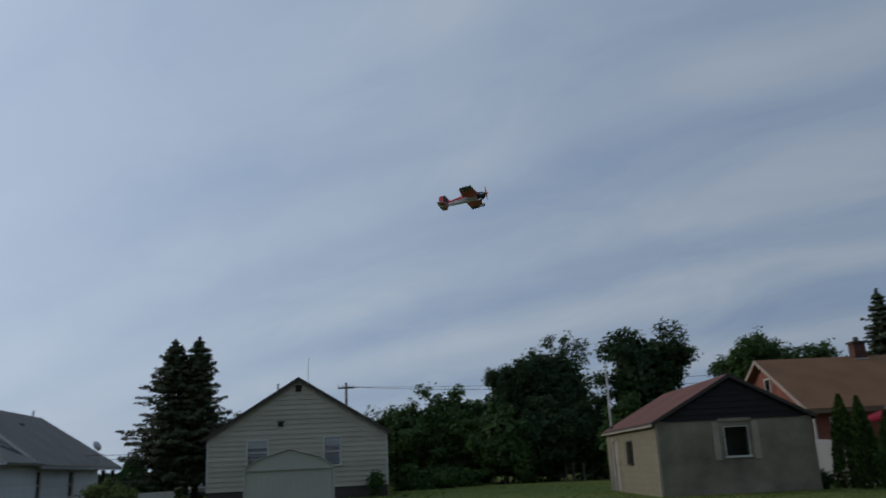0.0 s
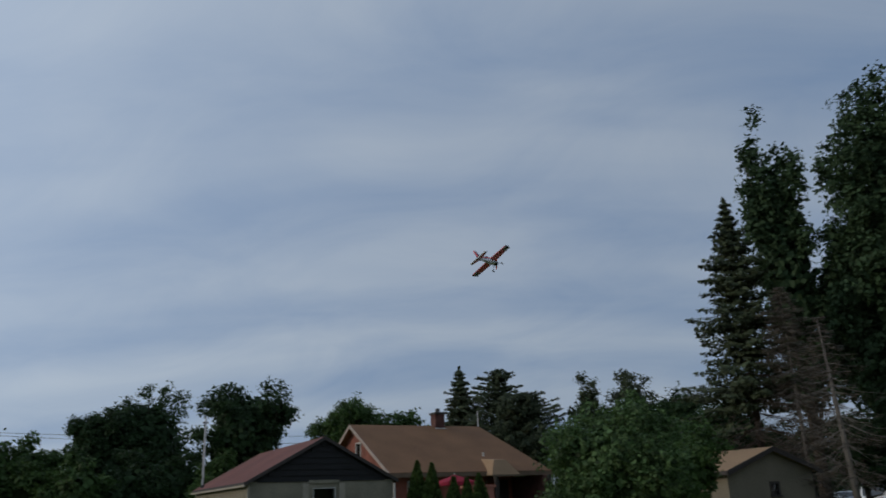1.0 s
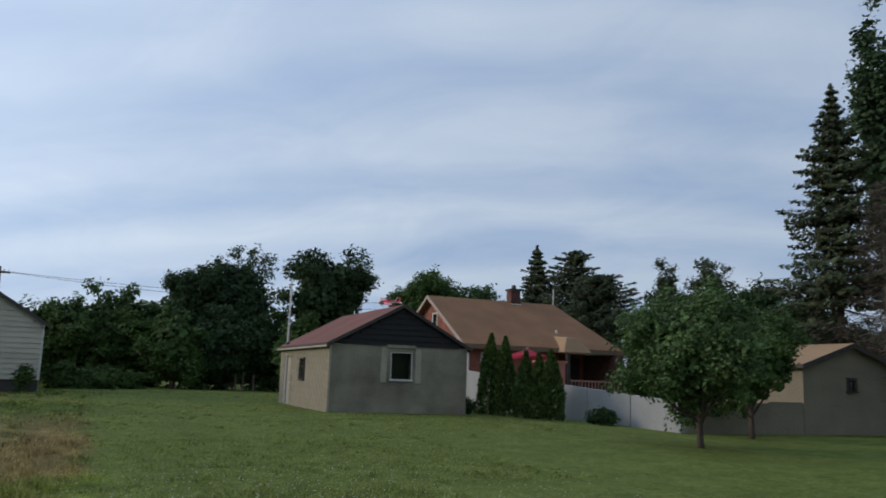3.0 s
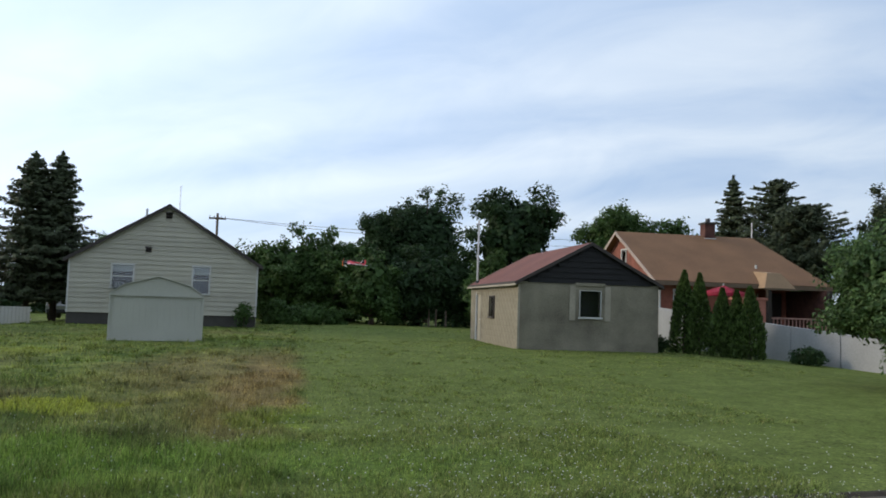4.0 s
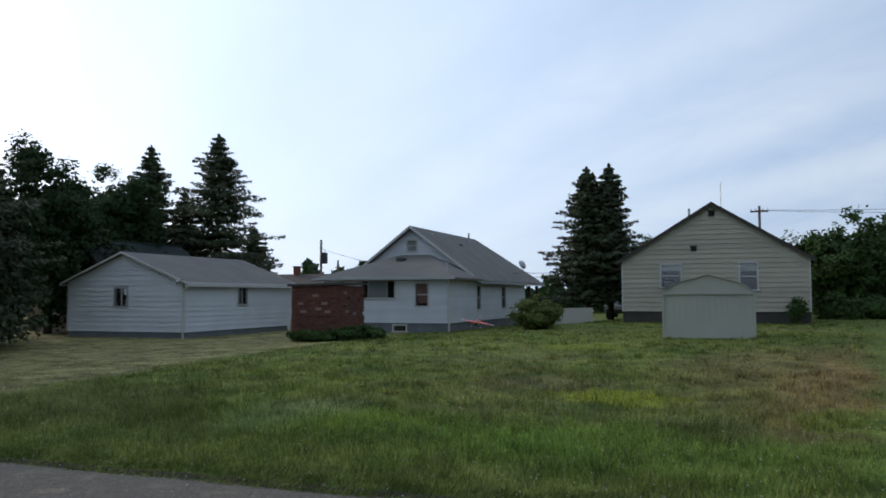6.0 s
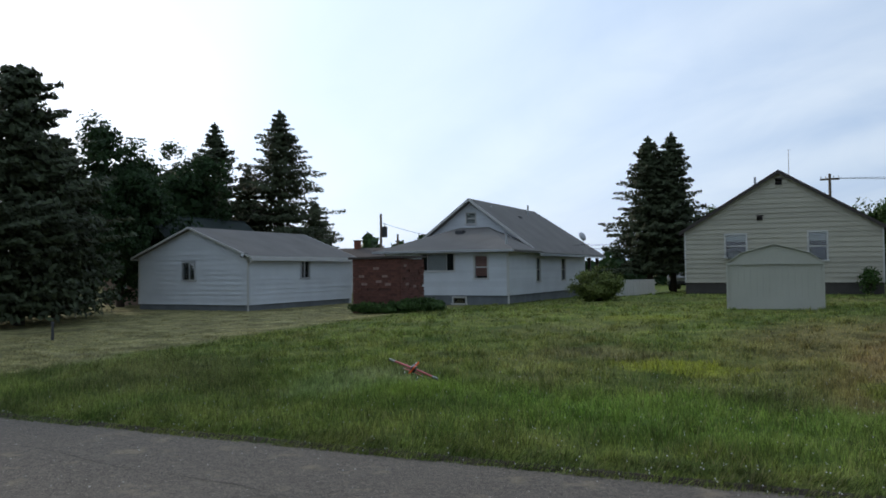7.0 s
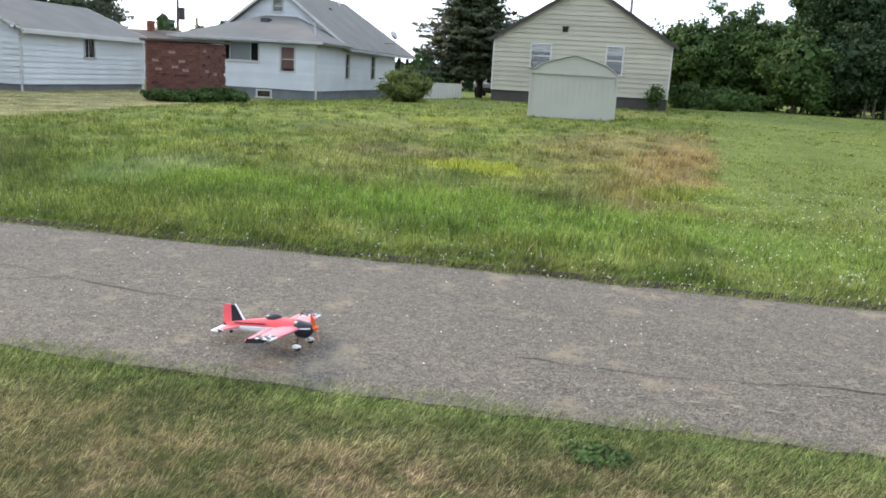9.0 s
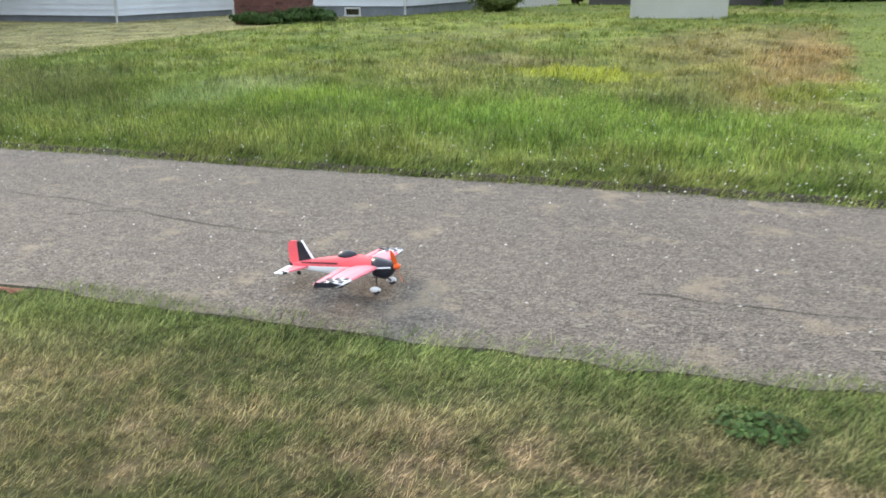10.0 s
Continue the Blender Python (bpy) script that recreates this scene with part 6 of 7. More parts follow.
def board_fence(a, b, height, label, mat, name="fence", step=0.15):
    """An upright board fence from a to b."""
    a, b = Vector((*a, 0)), Vector((*b, 0))
    u = (b - a).normalized()
    m = Matrix.Translation((a.x, a.y, ground(a.x, a.y))) @ pose(0, 0, 0, 0, 0, math.degrees(math.atan2(u.y, u.x)))
    f = thing(name, m, label, "fence")
    L = (b - a).length
    for z in (0.2, height - 0.2):
        part("rail", box(0, L, 0.02, 0.06, z, z + 0.08), mat, f)
    me = None
    n = int(L / step)
    for k in range(n):
        if me is None:
            o = part("board", soft_box(0, step - 0.012, -0.01, 0.018, 0.03, height, 0.004), mat, f)
            me = o.data
        else:
            o = new("board", me)
            o.parent = f
        o.location = (k * step, 0, 0)
    return f


board_fence(polar(-20.9, 37.6), polar(-18.1, 38.4), 0.78, "low white board fence under the spruces", "trim")
board_fence(polar(50.5, 52), polar(60, 54), 0.7, "low pale board fence beyond the lawn", "concrete", step=0.3)


def green_house():
    x, y = polar(-56.0, 43)
    h = thing("house", pose(x, y, 0, 0, 0, 8.5), "old dark house with green siding under pines", "house")
    W, D, eave, apex = 5.6, 7.0, 2.1, 4.3
    g = Gable(0, W, eave, apex)
    win = [(0.9, 1.5, 0.9, 1.7), (3.6, 4.2, 0.9, 1.7)]
    wall(h, "wall", "brown_stone", 0, W, 0, 0.2, -0.2, 1.6, [(a, b, c, 1.6) for a, b, c, d in win])
    wall(h, "wall", "green_roof", 0, W, 0.01, 0.2, 1.604, g, [(a, b, 1.604, d) for a, b, c, d in win])
    for s in (0, W - 0.2):
        wall(h, "wall", "brown_stone", 0.2, D, s, 0.2, -0.2, eave, facing=1)
    wall(h, "wall", "brown_stone", 0, W, D, 0.2, -0.2, g)
    for a, b, c, d in win:
        window(h, a, b, 0, c, d, curtain=0.2)
    gable_roof(h, "green_roof", 0, W, 0, D, eave, apex, 0.3, 0.12, fascia="foundation")
    part("ridge_cap", box(2.7, 2.9, -0.3, 7.3, 4.40, 4.46), "green_roof", h)


M["brown_stone"] = material("brown_stone", (0.20, 0.14, 0.10), 0.9, 0.4, 2, 15)
green_house()


def back_house():
    """Only the roof and chimney of a low house show over the white garage."""
    x, y = polar(-40.9, 58)
    h = thing("house", pose(x - 2.0, y, 0, 0, 0, 8.5), "low distant house with dark roof and chimney", "house")
    wall(h, "wall", "white", 0, 6, 0, 0.2, -0.2, 2.2)
    for s in (0, 5.8):
        wall(h, "wall", "white", 0.2, 5, s, 0.2, -0.2, 2.2, facing=1)
    wall(h, "wall", "white", 0, 6, 5, 0.2, -0.2, 2.2)
    gable_roof(h, "dark_roof", 0, 6, 0, 5.2, 2.2, 3.2, 0.3, 0.1, along="x")
    ch = part("chimney", soft_box(2.25, 2.65, 2.35, 2.75, 3.2, 3.85), "brick", h)
    part("cap", soft_box(2.2, 2.7, 2.3, 2.8, 3.83, 3.9), "foundation", ch)


back_house()


def patio_umbrella():
    x, y = polar(28.25, 34.0)
    u = thing("patio_umbrella", pose(x, y, 0.5), "faded crimson patio umbrella behind the cedars", "umbrella")
    part("pole", tube([(0, 0, -0.2), (0, 0, 2.35)], [0.025, 0.025], 8), "steel", u)
    bm = bmesh.new()
    top = bm.verts.new((0, 0, 2.4))
    rim = [bm.verts.new((0.85 * math.cos(k * math.tau / 16), 0.85 * math.sin(k * math.tau / 16), 2.12 - (0.04 if k % 2 else 0))) for k in range(16)]
    hem = [bm.verts.new((v.co.x * 1.01, v.co.y * 1.01, v.co.z - 0.12)) for v in rim]
    for k in range(16):
        bm.faces.new((top, rim[k], rim[(k + 1) % 16]))
        bm.faces.new((rim[k], hem[k], hem[(k + 1) % 16], rim[(k + 1) % 16]))
    bmesh.ops.solidify(bm, geom=bm.faces[:], thickness=0.01)
    canopy = part("canopy", bm, "crimson", u)
    part("finial", tube([(0, 0, 2.4), (0, 0, 2.48)], [0.03, 0.015], 6), "trim", canopy)
    for k in range(8):
        a = k * math.tau / 8
        part("rib", tube([(0, 0, 2.37), (0.84 * math.cos(a), 0.84 * math.sin(a), 2.1)], [0.008, 0.008], 4), "steel", canopy)


M["crimson"] = material("crimson_cloth", (0.50, 0.045, 0.085), 0.85, 0.25, 2, 40)
patio_umbrella()


def terrace():
    """Raised terrace bed with a brick flank between wall and house, seen past the cedars."""
    b = thing("planter", pose(16.4, 28.6, 0.2, 0, 0, 1.5), "pale terracotta planter box on the terrace", "planter")
    part("box", soft_box(-0.5, 0.5, -0.4, 0.4, 0.0, 2.2, 0.03), "terracotta", b)
    part("rim", soft_box(-0.56, 0.56, -0.46, 0.46, 2.12, 2.22, 0.02), "terracotta", b)


M["terracotta"] = material("terracotta", (0.42, 0.17, 0.12), 0.85, 0.25, 2, 30)
terrace()


def lawn_chair():
    x, y = polar(6.2, 50)
    c = thing("lawn_chair", pose(x, y, ground(x, y), 0, 0, 150), "red wooden lawn chair under the trees", "chair")
    for s in (-0.3, 0.3):
        part("leg", soft_box(s - 0.03, s + 0.03, -0.4, -0.32, 0, 0.45, 0.005), "red_frame", c)
        part("leg", tube([(s, 0.55, 0), (s, -0.1, 0.4)], [0.035, 0.035], 5), "red_frame", c)
        part("armrest", soft_box(s * 1.25 - 0.06, s * 1.25 + 0.06, -0.42, 0.35, 0.55, 0.58, 0.005), "red_frame", c)
    for k in range(5):
        part("seat_slat", soft_box(-0.3, 0.3, -0.4 + k * 0.11, -0.31 + k * 0.11, 0.40 - k * 0.025, 0.42 - k * 0.025, 0.004), "red_frame", c)
        x0 = -0.28 + k * 0.115
        bm = hexa(bmesh.new(), ((x0, 0.12, 0.3), (x0 + 0.1, 0.12, 0.3), (x0 + 0.1, 0.15, 0.3), (x0, 0.15, 0.3)), ((x0, 0.5, 1.05), (x0 + 0.1, 0.5, 1.05), (x0 + 0.1, 0.53, 1.05), (x0, 0.53, 1.05)))
        part("back_slat", bm, "red_frame", c)


lawn_chair()


def post(az, dist, height, r, mat, label, name="post"):
    x, y = polar(az, dist)
    p = thing(name, pose(x, y, ground(x, y)), label, "post")
    s = part("shaft", tube([(0, 0, -0.1), (0, 0, height)], [r, r * 0.9], 8), mat, p)
    part("cap", tube([(0, 0, height), (0, 0, height + 0.03)], [r * 1.2, r * 0.6], 8), mat, p)


for az, h in ((8.0, 0.95), (8.5, 1.0), (9.2, 0.9), (2.0, 0.8)):
    post(az, 47, h, 0.06, "pole_wood", "pale weathered fence post in the shade")
post(-59.15, 20.8, 0.42, 0.035, "dark_metal", "short dark stake in the mown strip", "stake")


# ---- the model aeroplane ----
M["coral"] = material("coral_foam", (0.76, 0.105, 0.115), 0.55, 0.10, 6, 80, bump=0.05)
M["coral_light"] = material("pink_coral_foam", (0.82, 0.215, 0.245), 0.55, 0.12, 5, 80, bump=0.05)
M["foam_white"] = material("white_foam", (0.78, 0.78, 0.77), 0.6, 0.06, 6, 80, bump=0.05)
M["navy"] = material("black_navy_film", (0.018, 0.018, 0.026), 0.35, 0.2, 6, 80, bump=0.02)
M["orange"] = material("orange_plastic", (0.90, 0.13, 0.025), 0.4, 0.08, 6, 60, bump=0.02)
KX, KY = 0.765, 0.82


def plate(outline, axis, a, b, bm=None):
    """A flat piece of some thickness from its outline: axis 'z' lies flat, 'y' stands upright."""
    bm = bm or bmesh.new()
    put = (lambda p, t: (p[0], p[1], t)) if axis == "z" else (lambda p, t: (p[0], t, p[1]))
    lo, hi = [bm.verts.new(put(p, a)) for p in outline], [bm.verts.new(put(p, b)) for p in outline]
    bm.faces.new(lo)
    bm.faces.new(hi[::-1])
    n = len(outline)
    for k in range(n):
        bm.faces.new((lo[k], lo[(k + 1) % n], hi[(k + 1) % n], hi[k]))
    bmesh.ops.recalc_face_normals(bm, faces=bm.faces[:])
    return bm


def aeroplane():
    p = thing("model_aeroplane", pose(0, 0, 0), "coral-red foam aerobatic model aeroplane with black canopy and checked tips", "model aeroplane")
    S = lambda v: v * KX
    stations = [(-0.43, 0.010, -0.020, 0.022), (-0.34, 0.020, -0.030, 0.038), (-0.20, 0.034, -0.043, 0.055), (-0.08, 0.044, -0.052, 0.066), (0.02, 0.048, -0.056, 0.068), (0.10, 0.048, -0.058, 0.058), (0.165, 0.045, -0.058, 0.048)]

    def loft(rows, a0, a1, n):
        bm = bmesh.new()
        rings = []
        for x, w, lo, hi in rows:
            ring = []
            for k in range(n + 1):
                a = a0 + (a1 - a0) * k / n
                c, s = math.cos(a), math.sin(a)
                ring.append(bm.verts.new((S(x), S(w * math.copysign(abs(c) ** 0.75, c)), S((hi if s > 0 else -lo) * math.copysign(abs(s) ** 0.8, s)))))
            rings.append(ring)
        for r, q in zip(rings, rings[1:]):
            for k in range(n):
                bm.faces.new((r[k], r[k + 1], q[k + 1], q[k]))
        for r in (rings[0], rings[-1]):
            bm.faces.new(r)
        bmesh.ops.recalc_face_normals(bm, faces=bm.faces[:])
        return bm

    body = part("fuselage", loft(stations, 0, math.pi, 10), "coral", p, smooth=True)
    part("belly", loft(stations, math.pi, math.tau, 10), "foam_white", p, "white fuselage underside", smooth=True)
    for s in (-1, 1):
        bm = bmesh.new()
        q = [(x, s * (w + 0.0015), 0.001) for x, w, lo, hi in stations]
        for a, b in zip(q, q[1:]):
            v = [bm.verts.new((S(c[0]), S(c[1]), S(c[2] + d))) for c, d in ((a, -0.005), (b, -0.005), (b, 0.004), (a, 0.004))]
            bm.faces.new(v)
        bmesh.ops.remove_doubles(bm, verts=bm.verts[:], dist=0.0001)
        bmesh.ops.solidify(bm, geom=bm.faces[:], thickness=0.001)
        part("stripe", bm, "foam_white", body, "white side stripe")
    # the red upper deck slopes from canopy to cowl; a thin dark streak and a white cowl line run along the sides
    for s in (-1, 1):
        for nm, mat, q, lo, hi, lab in (("streak", "navy", [(-0.36, 0.0195, 0), (-0.20, 0.0352, 0), (-0.10, 0.0440, 0)], 0.022, 0.029, "dark streak along the rear fuselage"), ("cowl_line", "foam_white", [(0.125, 0.0505, 0), (0.160, 0.0485, 0), (0.192, 0.0455, 0), (0.222, 0.0405, 0), (0.240, 0.0335, 0)], -0.004, 0.005, "white line round the cowl")):
            bm = bmesh.new()
            for a, b in zip(q, q[1:]):
                bm.faces.new([bm.verts.new((S(c[0]), S(s * c[1]), S(z))) for c, z in ((a, lo), (b, lo), (b, hi), (a, hi))])
            bmesh.ops.remove_doubles(bm, verts=bm.verts[:], dist=0.0001)
            bmesh.ops.solidify(bm, geom=bm.faces[:], thickness=0.001)
            part(nm, bm, mat, body, lab)
    cowl_rows = [(0.125, 0.049, -0.060, 0.058), (0.160, 0.047, -0.072, 0.050), (0.192, 0.044, -0.076, 0.041), (0.222, 0.039, -0.060, 0.032), (0.243, 0.031, -0.036, 0.024), (0.252, 0.022, -0.020, 0.017)]
    part("cowl", loft(cowl_rows, 0, math.tau, 18), "navy", p, "black engine cowl", smooth=True)
    bm = bmesh.new()
    bmesh.ops.create_uvsphere(bm, u_segments=18, v_segments=10, radius=1)
    bmesh.ops.scale(bm, vec=(S(0.066), S(0.031), S(0.034)), verts=bm.verts[:])
    bmesh.ops.translate(bm, vec=(S(-0.05), 0, S(0.062)), verts=bm.verts[:])
    part("canopy", bm, "navy", p, "glossy black canopy", smooth=True)
    # fin and rudder
    part("fin", plate([(S(a), S(b)) for a, b in ((-0.385, 0.02), (-0.385, 0.152), (-0.350, 0.152), (-0.296, 0.045))], "y", -0.004, 0.004), "navy", p, "black fin")
    part("fin_edge", plate([(S(a), S(b)) for a, b in ((-0.353, 0.158), (-0.345, 0.154), (-0.280, 0.040), (-0.294, 0.042))], "y", -0.0055, 0.0055), "foam_white", p)
    rud = part("rudder", plate([(S(a), S(b)) for a, b in ((-0.45, -0.02), (-0.452, 0.10), (-0.444, 0.145), (-0.425, 0.158), (-0.384, 0.156), (-0.384, 0.0))], "y", -0.004, 0.004), "coral", p)
    part("rudder_tip", plate([(S(a), S(b)) for a, b in ((-0.454, -0.022), (-0.455, 0.03), (-0.42, 0.0))], "y", -0.005, 0.005), "navy", rud)
    # wing: tapered panels with an airfoil section, and checked tips
    def wing_panel(s, y0, y1, mat, name, label="", lift=0.0):
        bm = bmesh.new()
        rings = []
        for y in (y0, y1):
            f = abs(y) / 0.38
            le, te = 0.165 - 0.04 * f, -0.040 + 0.02 * f
            th = 0.020 - 0.008 * f + lift
            prof = [(te, 0.0), (te + (le - te) * 0.35, th * 0.8), (te + (le - te) * 0.72, th), (le - 0.01, th * 0.6), (le, 0), (le - 0.01, -th * 0.6), (te + (le - te) * 0.72, -th), (te + (le - te) * 0.35, -th * 0.8)]
            rings.append([bm.verts.new((S(a), s * KY * y, S(z))) for a, z in prof])
        for k in range(8):
            bm.faces.new((rings[0][k], rings[0][(k + 1) % 8], rings[1][(k + 1) % 8], rings[1][k]))
        bm.faces.new(rings[0][::-1])
        bm.faces.new(rings[1])
        bmesh.ops.recalc_face_normals(bm, faces=bm.faces[:])
        return part(name, bm, mat, p, label)

    for s in (-1, 1):
        w = wing_panel(s, 0.03, 0.288, "coral_light", "wing")
        tip = wing_panel(s, 0.2882, 0.375, "foam_white", "wing_tip", "white wing tip with black checks")
        for i in range(5):
            for j in range(3):
                if (i + j) % 2 == 0:
                    x0 = -0.012 + i * 0.027
                    y0 = 0.289 + j * 0.029
                    for zz in (0.0125, -0.0155):
                        bm = box(S(x0), S(x0 + 0.026), 0, KY * 0.028, S(zz), S(zz + 0.003))
                        bmesh.ops.translate(bm, vec=(0, KY * (y0 if s > 0 else -y0 - 0.028), 0), verts=bm.verts[:])
                        part("check", bm, "navy", tip)
        part("aileron", plate([(S(-0.078), s * KY * 0.06), (S(-0.058), s * KY * 0.375), (S(-0.0215), s * KY * 0.375), (S(-0.0375), s * KY * 0.06)], "z", -0.003, 0.003), "coral_light", p)
        part("tip_plate", plate([(S(-0.055), S(-0.016)), (S(-0.04), S(0.014)), (S(0.06), S(0.013)), (S(0.12), S(0.0)), (S(0.06), S(-0.014))], "y", s * KY * 0.376, s * KY * 0.382), "navy", p, "black side plate at the wing tip")
        # tailplane
        st = part("tailplane", plate([(S(-0.425), s * KY * 0.012), (S(-0.425), s * KY * 0.135), (S(-0.375), s * KY * 0.135), (S(-0.31), s * KY * 0.012)], "z", -0.004, 0.004), "coral_light", p)
        part("tail_tip", plate([(S(-0.428), s * KY * 0.1352), (S(-0.428), s * KY * 0.168), (S(-0.395), s * KY * 0.165), (S(-0.374), s * KY * 0.1352)], "z", -0.004, 0.004), "foam_white", st)
        for k in range(2):
            part("check", plate([(S(-0.425 + 0.026 * k), s * KY * (0.138 + 0.014 * k)), (S(-0.425 + 0.026 * k), s * KY * (0.151 + 0.014 * k)), (S(-0.402 + 0.026 * k), s * KY * (0.151 + 0.014 * k)), (S(-0.402 + 0.026 * k), s * KY * (0.138 + 0.014 * k))], "z", -0.0055, 0.0055), "navy", st)
        part("elevator", plate([(S(-0.465), s * KY * 0.012), (S(-0.455), s * KY * 0.165), (S(-0.427), s * KY * 0.165), (S(-0.427), s * KY * 0.012)], "z", -0.003, 0.003), "foam_white", p)
        # undercarriage
        g = part("gear_leg", tube([(S(0.14), s * S(0.025), S(-0.05)), (S(0.17), s * KY * 0.098, S(-0.118))], [0.0035, 0.003], 6), "navy", p)
        bm = bmesh.new()
        bmesh.ops.create_uvsphere(bm, u_segments=14, v_segments=8, radius=1)
        bmesh.ops.scale(bm, vec=(S(0.036), S(0.011), S(0.018)), verts=bm.verts[:])
        bmesh.ops.translate(bm, vec=(S(0.165), s * KY * 0.10, S(-0.112)), verts=bm.verts[:])
        part("wheel_pant", bm, "foam_white", g, "white wheel fairing", smooth=True)
        part("wheel", tube([(S(0.172), s * KY * 0.10 - 0.006, S(-0.122)), (S(0.172), s * KY * 0.10 + 0.006, S(-0.122))], [S(0.020), S(0.020)], 14), "rubber", g)
    part("tail_wheel", tube([(S(-0.40), -0.004, S(-0.045)), (S(-0.40), 0.004, S(-0.045))], [S(0.012), S(0.012)], 10), "rubber", p)
    # propeller: spinner and two twisted blades, turning about x
    prop = part("propeller", tube([(0, 0, 0), (S(0.022), 0, 0), (S(0.04), 0, 0)], [S(0.020), S(0.017), S(0.004)], 12), "orange", p, "orange two-bladed propeller")
    prop.location = (S(0.25), 0, 0)
    for s in (-1, 1):
        bm = bmesh.new()
        rings = []
        for f, ch, tw in ((0.012, 0.009, 60), (0.045, 0.015, 38), (0.090, 0.013, 25), (0.122, 0.005, 20)):
            a = radians(tw) * s
            rings.append([bm.verts.new((S(0.012 + ch * math.sin(a) * q + 0.002 * t), S(ch * math.cos(a) * q), s * S(f))) for q, t in ((-1, 0), (0, 1), (1, 0), (0, -1))])
        for r, q in zip(rings, rings[1:]):
            for k in range(4):
                bm.faces.new((r[k], r[(k + 1) % 4], q[(k + 1) % 4], q[k]))
        bm.faces.new(rings[0])
        bm.faces.new(rings[-1])
        bmesh.ops.recalc_face_normals(bm, faces=bm.faces[:])
        part("blade", bm, "orange", prop)
    return p, prop


plane, propeller = aeroplane()


# ---- grass ----
def blade_material():
    m = bpy.data.materials.new("grass_blades")
    m.use_nodes = True
    n, l = m.node_tree.nodes, m.node_tree.links
    p = n["Principled BSDF"]
    p.inputs["Roughness"].default_value, p.inputs["Specular IOR Level"].default_value = 0.6, 0.25
    colour, _ = turf_colour(n, l, 0.50)
    geo = n.new("ShaderNodeNewGeometry")
    ramp = n.new("ShaderNodeMapRange")
    ramp.inputs["To Min"].default_value, ramp.inputs["To Max"].default_value = 0.30, 1.65
    l.new(geo.outputs["Random Per Island"], ramp.inputs["Value"])
    hsv = n.new("ShaderNodeHueSaturation")
    l.new(colour, hsv.inputs["Color"])
    l.new(ramp.outputs[0], hsv.inputs["Value"])
    # one blade in five has dried to straw
    pick, straw = n.new("ShaderNodeMath"), n.new("ShaderNodeMix")
    pick.operation = "MULTIPLY_ADD"
    pick.use_clamp = True
    l.new(geo.outputs["Random Per Island"], pick.inputs[0])
    pick.inputs[1].default_value, pick.inputs[2].default_value = 6.0, -5.0
    straw.data_type = "RGBA"
    l.new(pick.outputs[0], straw.inputs["Factor"])
    l.new(hsv.outputs[0], straw.inputs["A"])
    straw.inputs["B"].default_value = (0.30, 0.235, 0.12, 1)
    l.new(straw.outputs["Result"], p.inputs["Base Color"])
    tr, mx = n.new("ShaderNodeBsdfTranslucent"), n.new("ShaderNodeMixShader")
    l.new(hsv.outputs[0], tr.inputs["Color"])
    mx.inputs[0].default_value = 0.3
    l.new(p.outputs[0], mx.inputs[1])
    l.new(tr.outputs[0], mx.inputs[2])
    l.new(mx.outputs[0], n["Material Output"].inputs["Surface"])
    return m


M["blades"] = blade_material()


def blades(rng, x, y, z, height, width, lean, plain=False):
    """Bent blades: a quad below, a point above."""
    n = len(x)
    a = rng.random(n) * math.tau
    t = rng.normal(0.5, 0.8, n) if lean > 0.95 else rng.random(n) * math.tau   # the verge lies combed by the mower
    base = np.stack([x, y, z], 1)
    side = np.stack([np.cos(a), np.sin(a), 0 * a], 1) * width[:, None] * 0.5
    bend = np.stack([np.cos(t), np.sin(t), 0 * t], 1) * (height * lean * rng.uniform(0.2, 1.2, n))[:, None]
    up = np.stack([0 * a, 0 * a, height], 1)
    if plain:
        v = np.stack([base - side, base + side, base + up + bend], 1).reshape(-1, 3)
        return v, np.arange(3 * n).reshape(-1, 3)
    mid, tip = base + up * 0.55 + bend * 0.35, base + up + bend
    v = np.stack([base - side, base + side, mid + side * 0.7, mid - side * 0.7, tip], 1).reshape(-1, 3)
    i = np.arange(n)[:, None] * 5
    tri = np.concatenate([i + [0, 1, 2], i + [0, 2, 3], i + [3, 2, 4]], 1).reshape(-1, 3)
    return v, tri


def ground_many(x, y):
    v = y * 0.989 - x * 0.148
    step = lambda a, b, q: (lambda t: t * t * (3 - 2 * t))(np.clip((q - a) / (b - a), 0, 1))
    side = step(-19, -9, x) * (1 - 0.55 * step(10, 18, x))
    rough = step(6.7, 8.0, v) * (1 - step(-1.2, 0.0, x)) * step(-15, -11, x) * (1 - step(18, 24, v))
    swell = 0.030 * np.sin(1.7 * x + 0.6 * y) * np.sin(1.3 * y - 0.5 * x + 1.0) + 0.018 * np.sin(3.1 * x - 1.1 * y + 2.0)
    return 0.36 * step(6.5, 24, v) * side + 0.10 * step(27, 36, v) * side + 0.05 * step(6.0, 6.5, v) + rough * swell


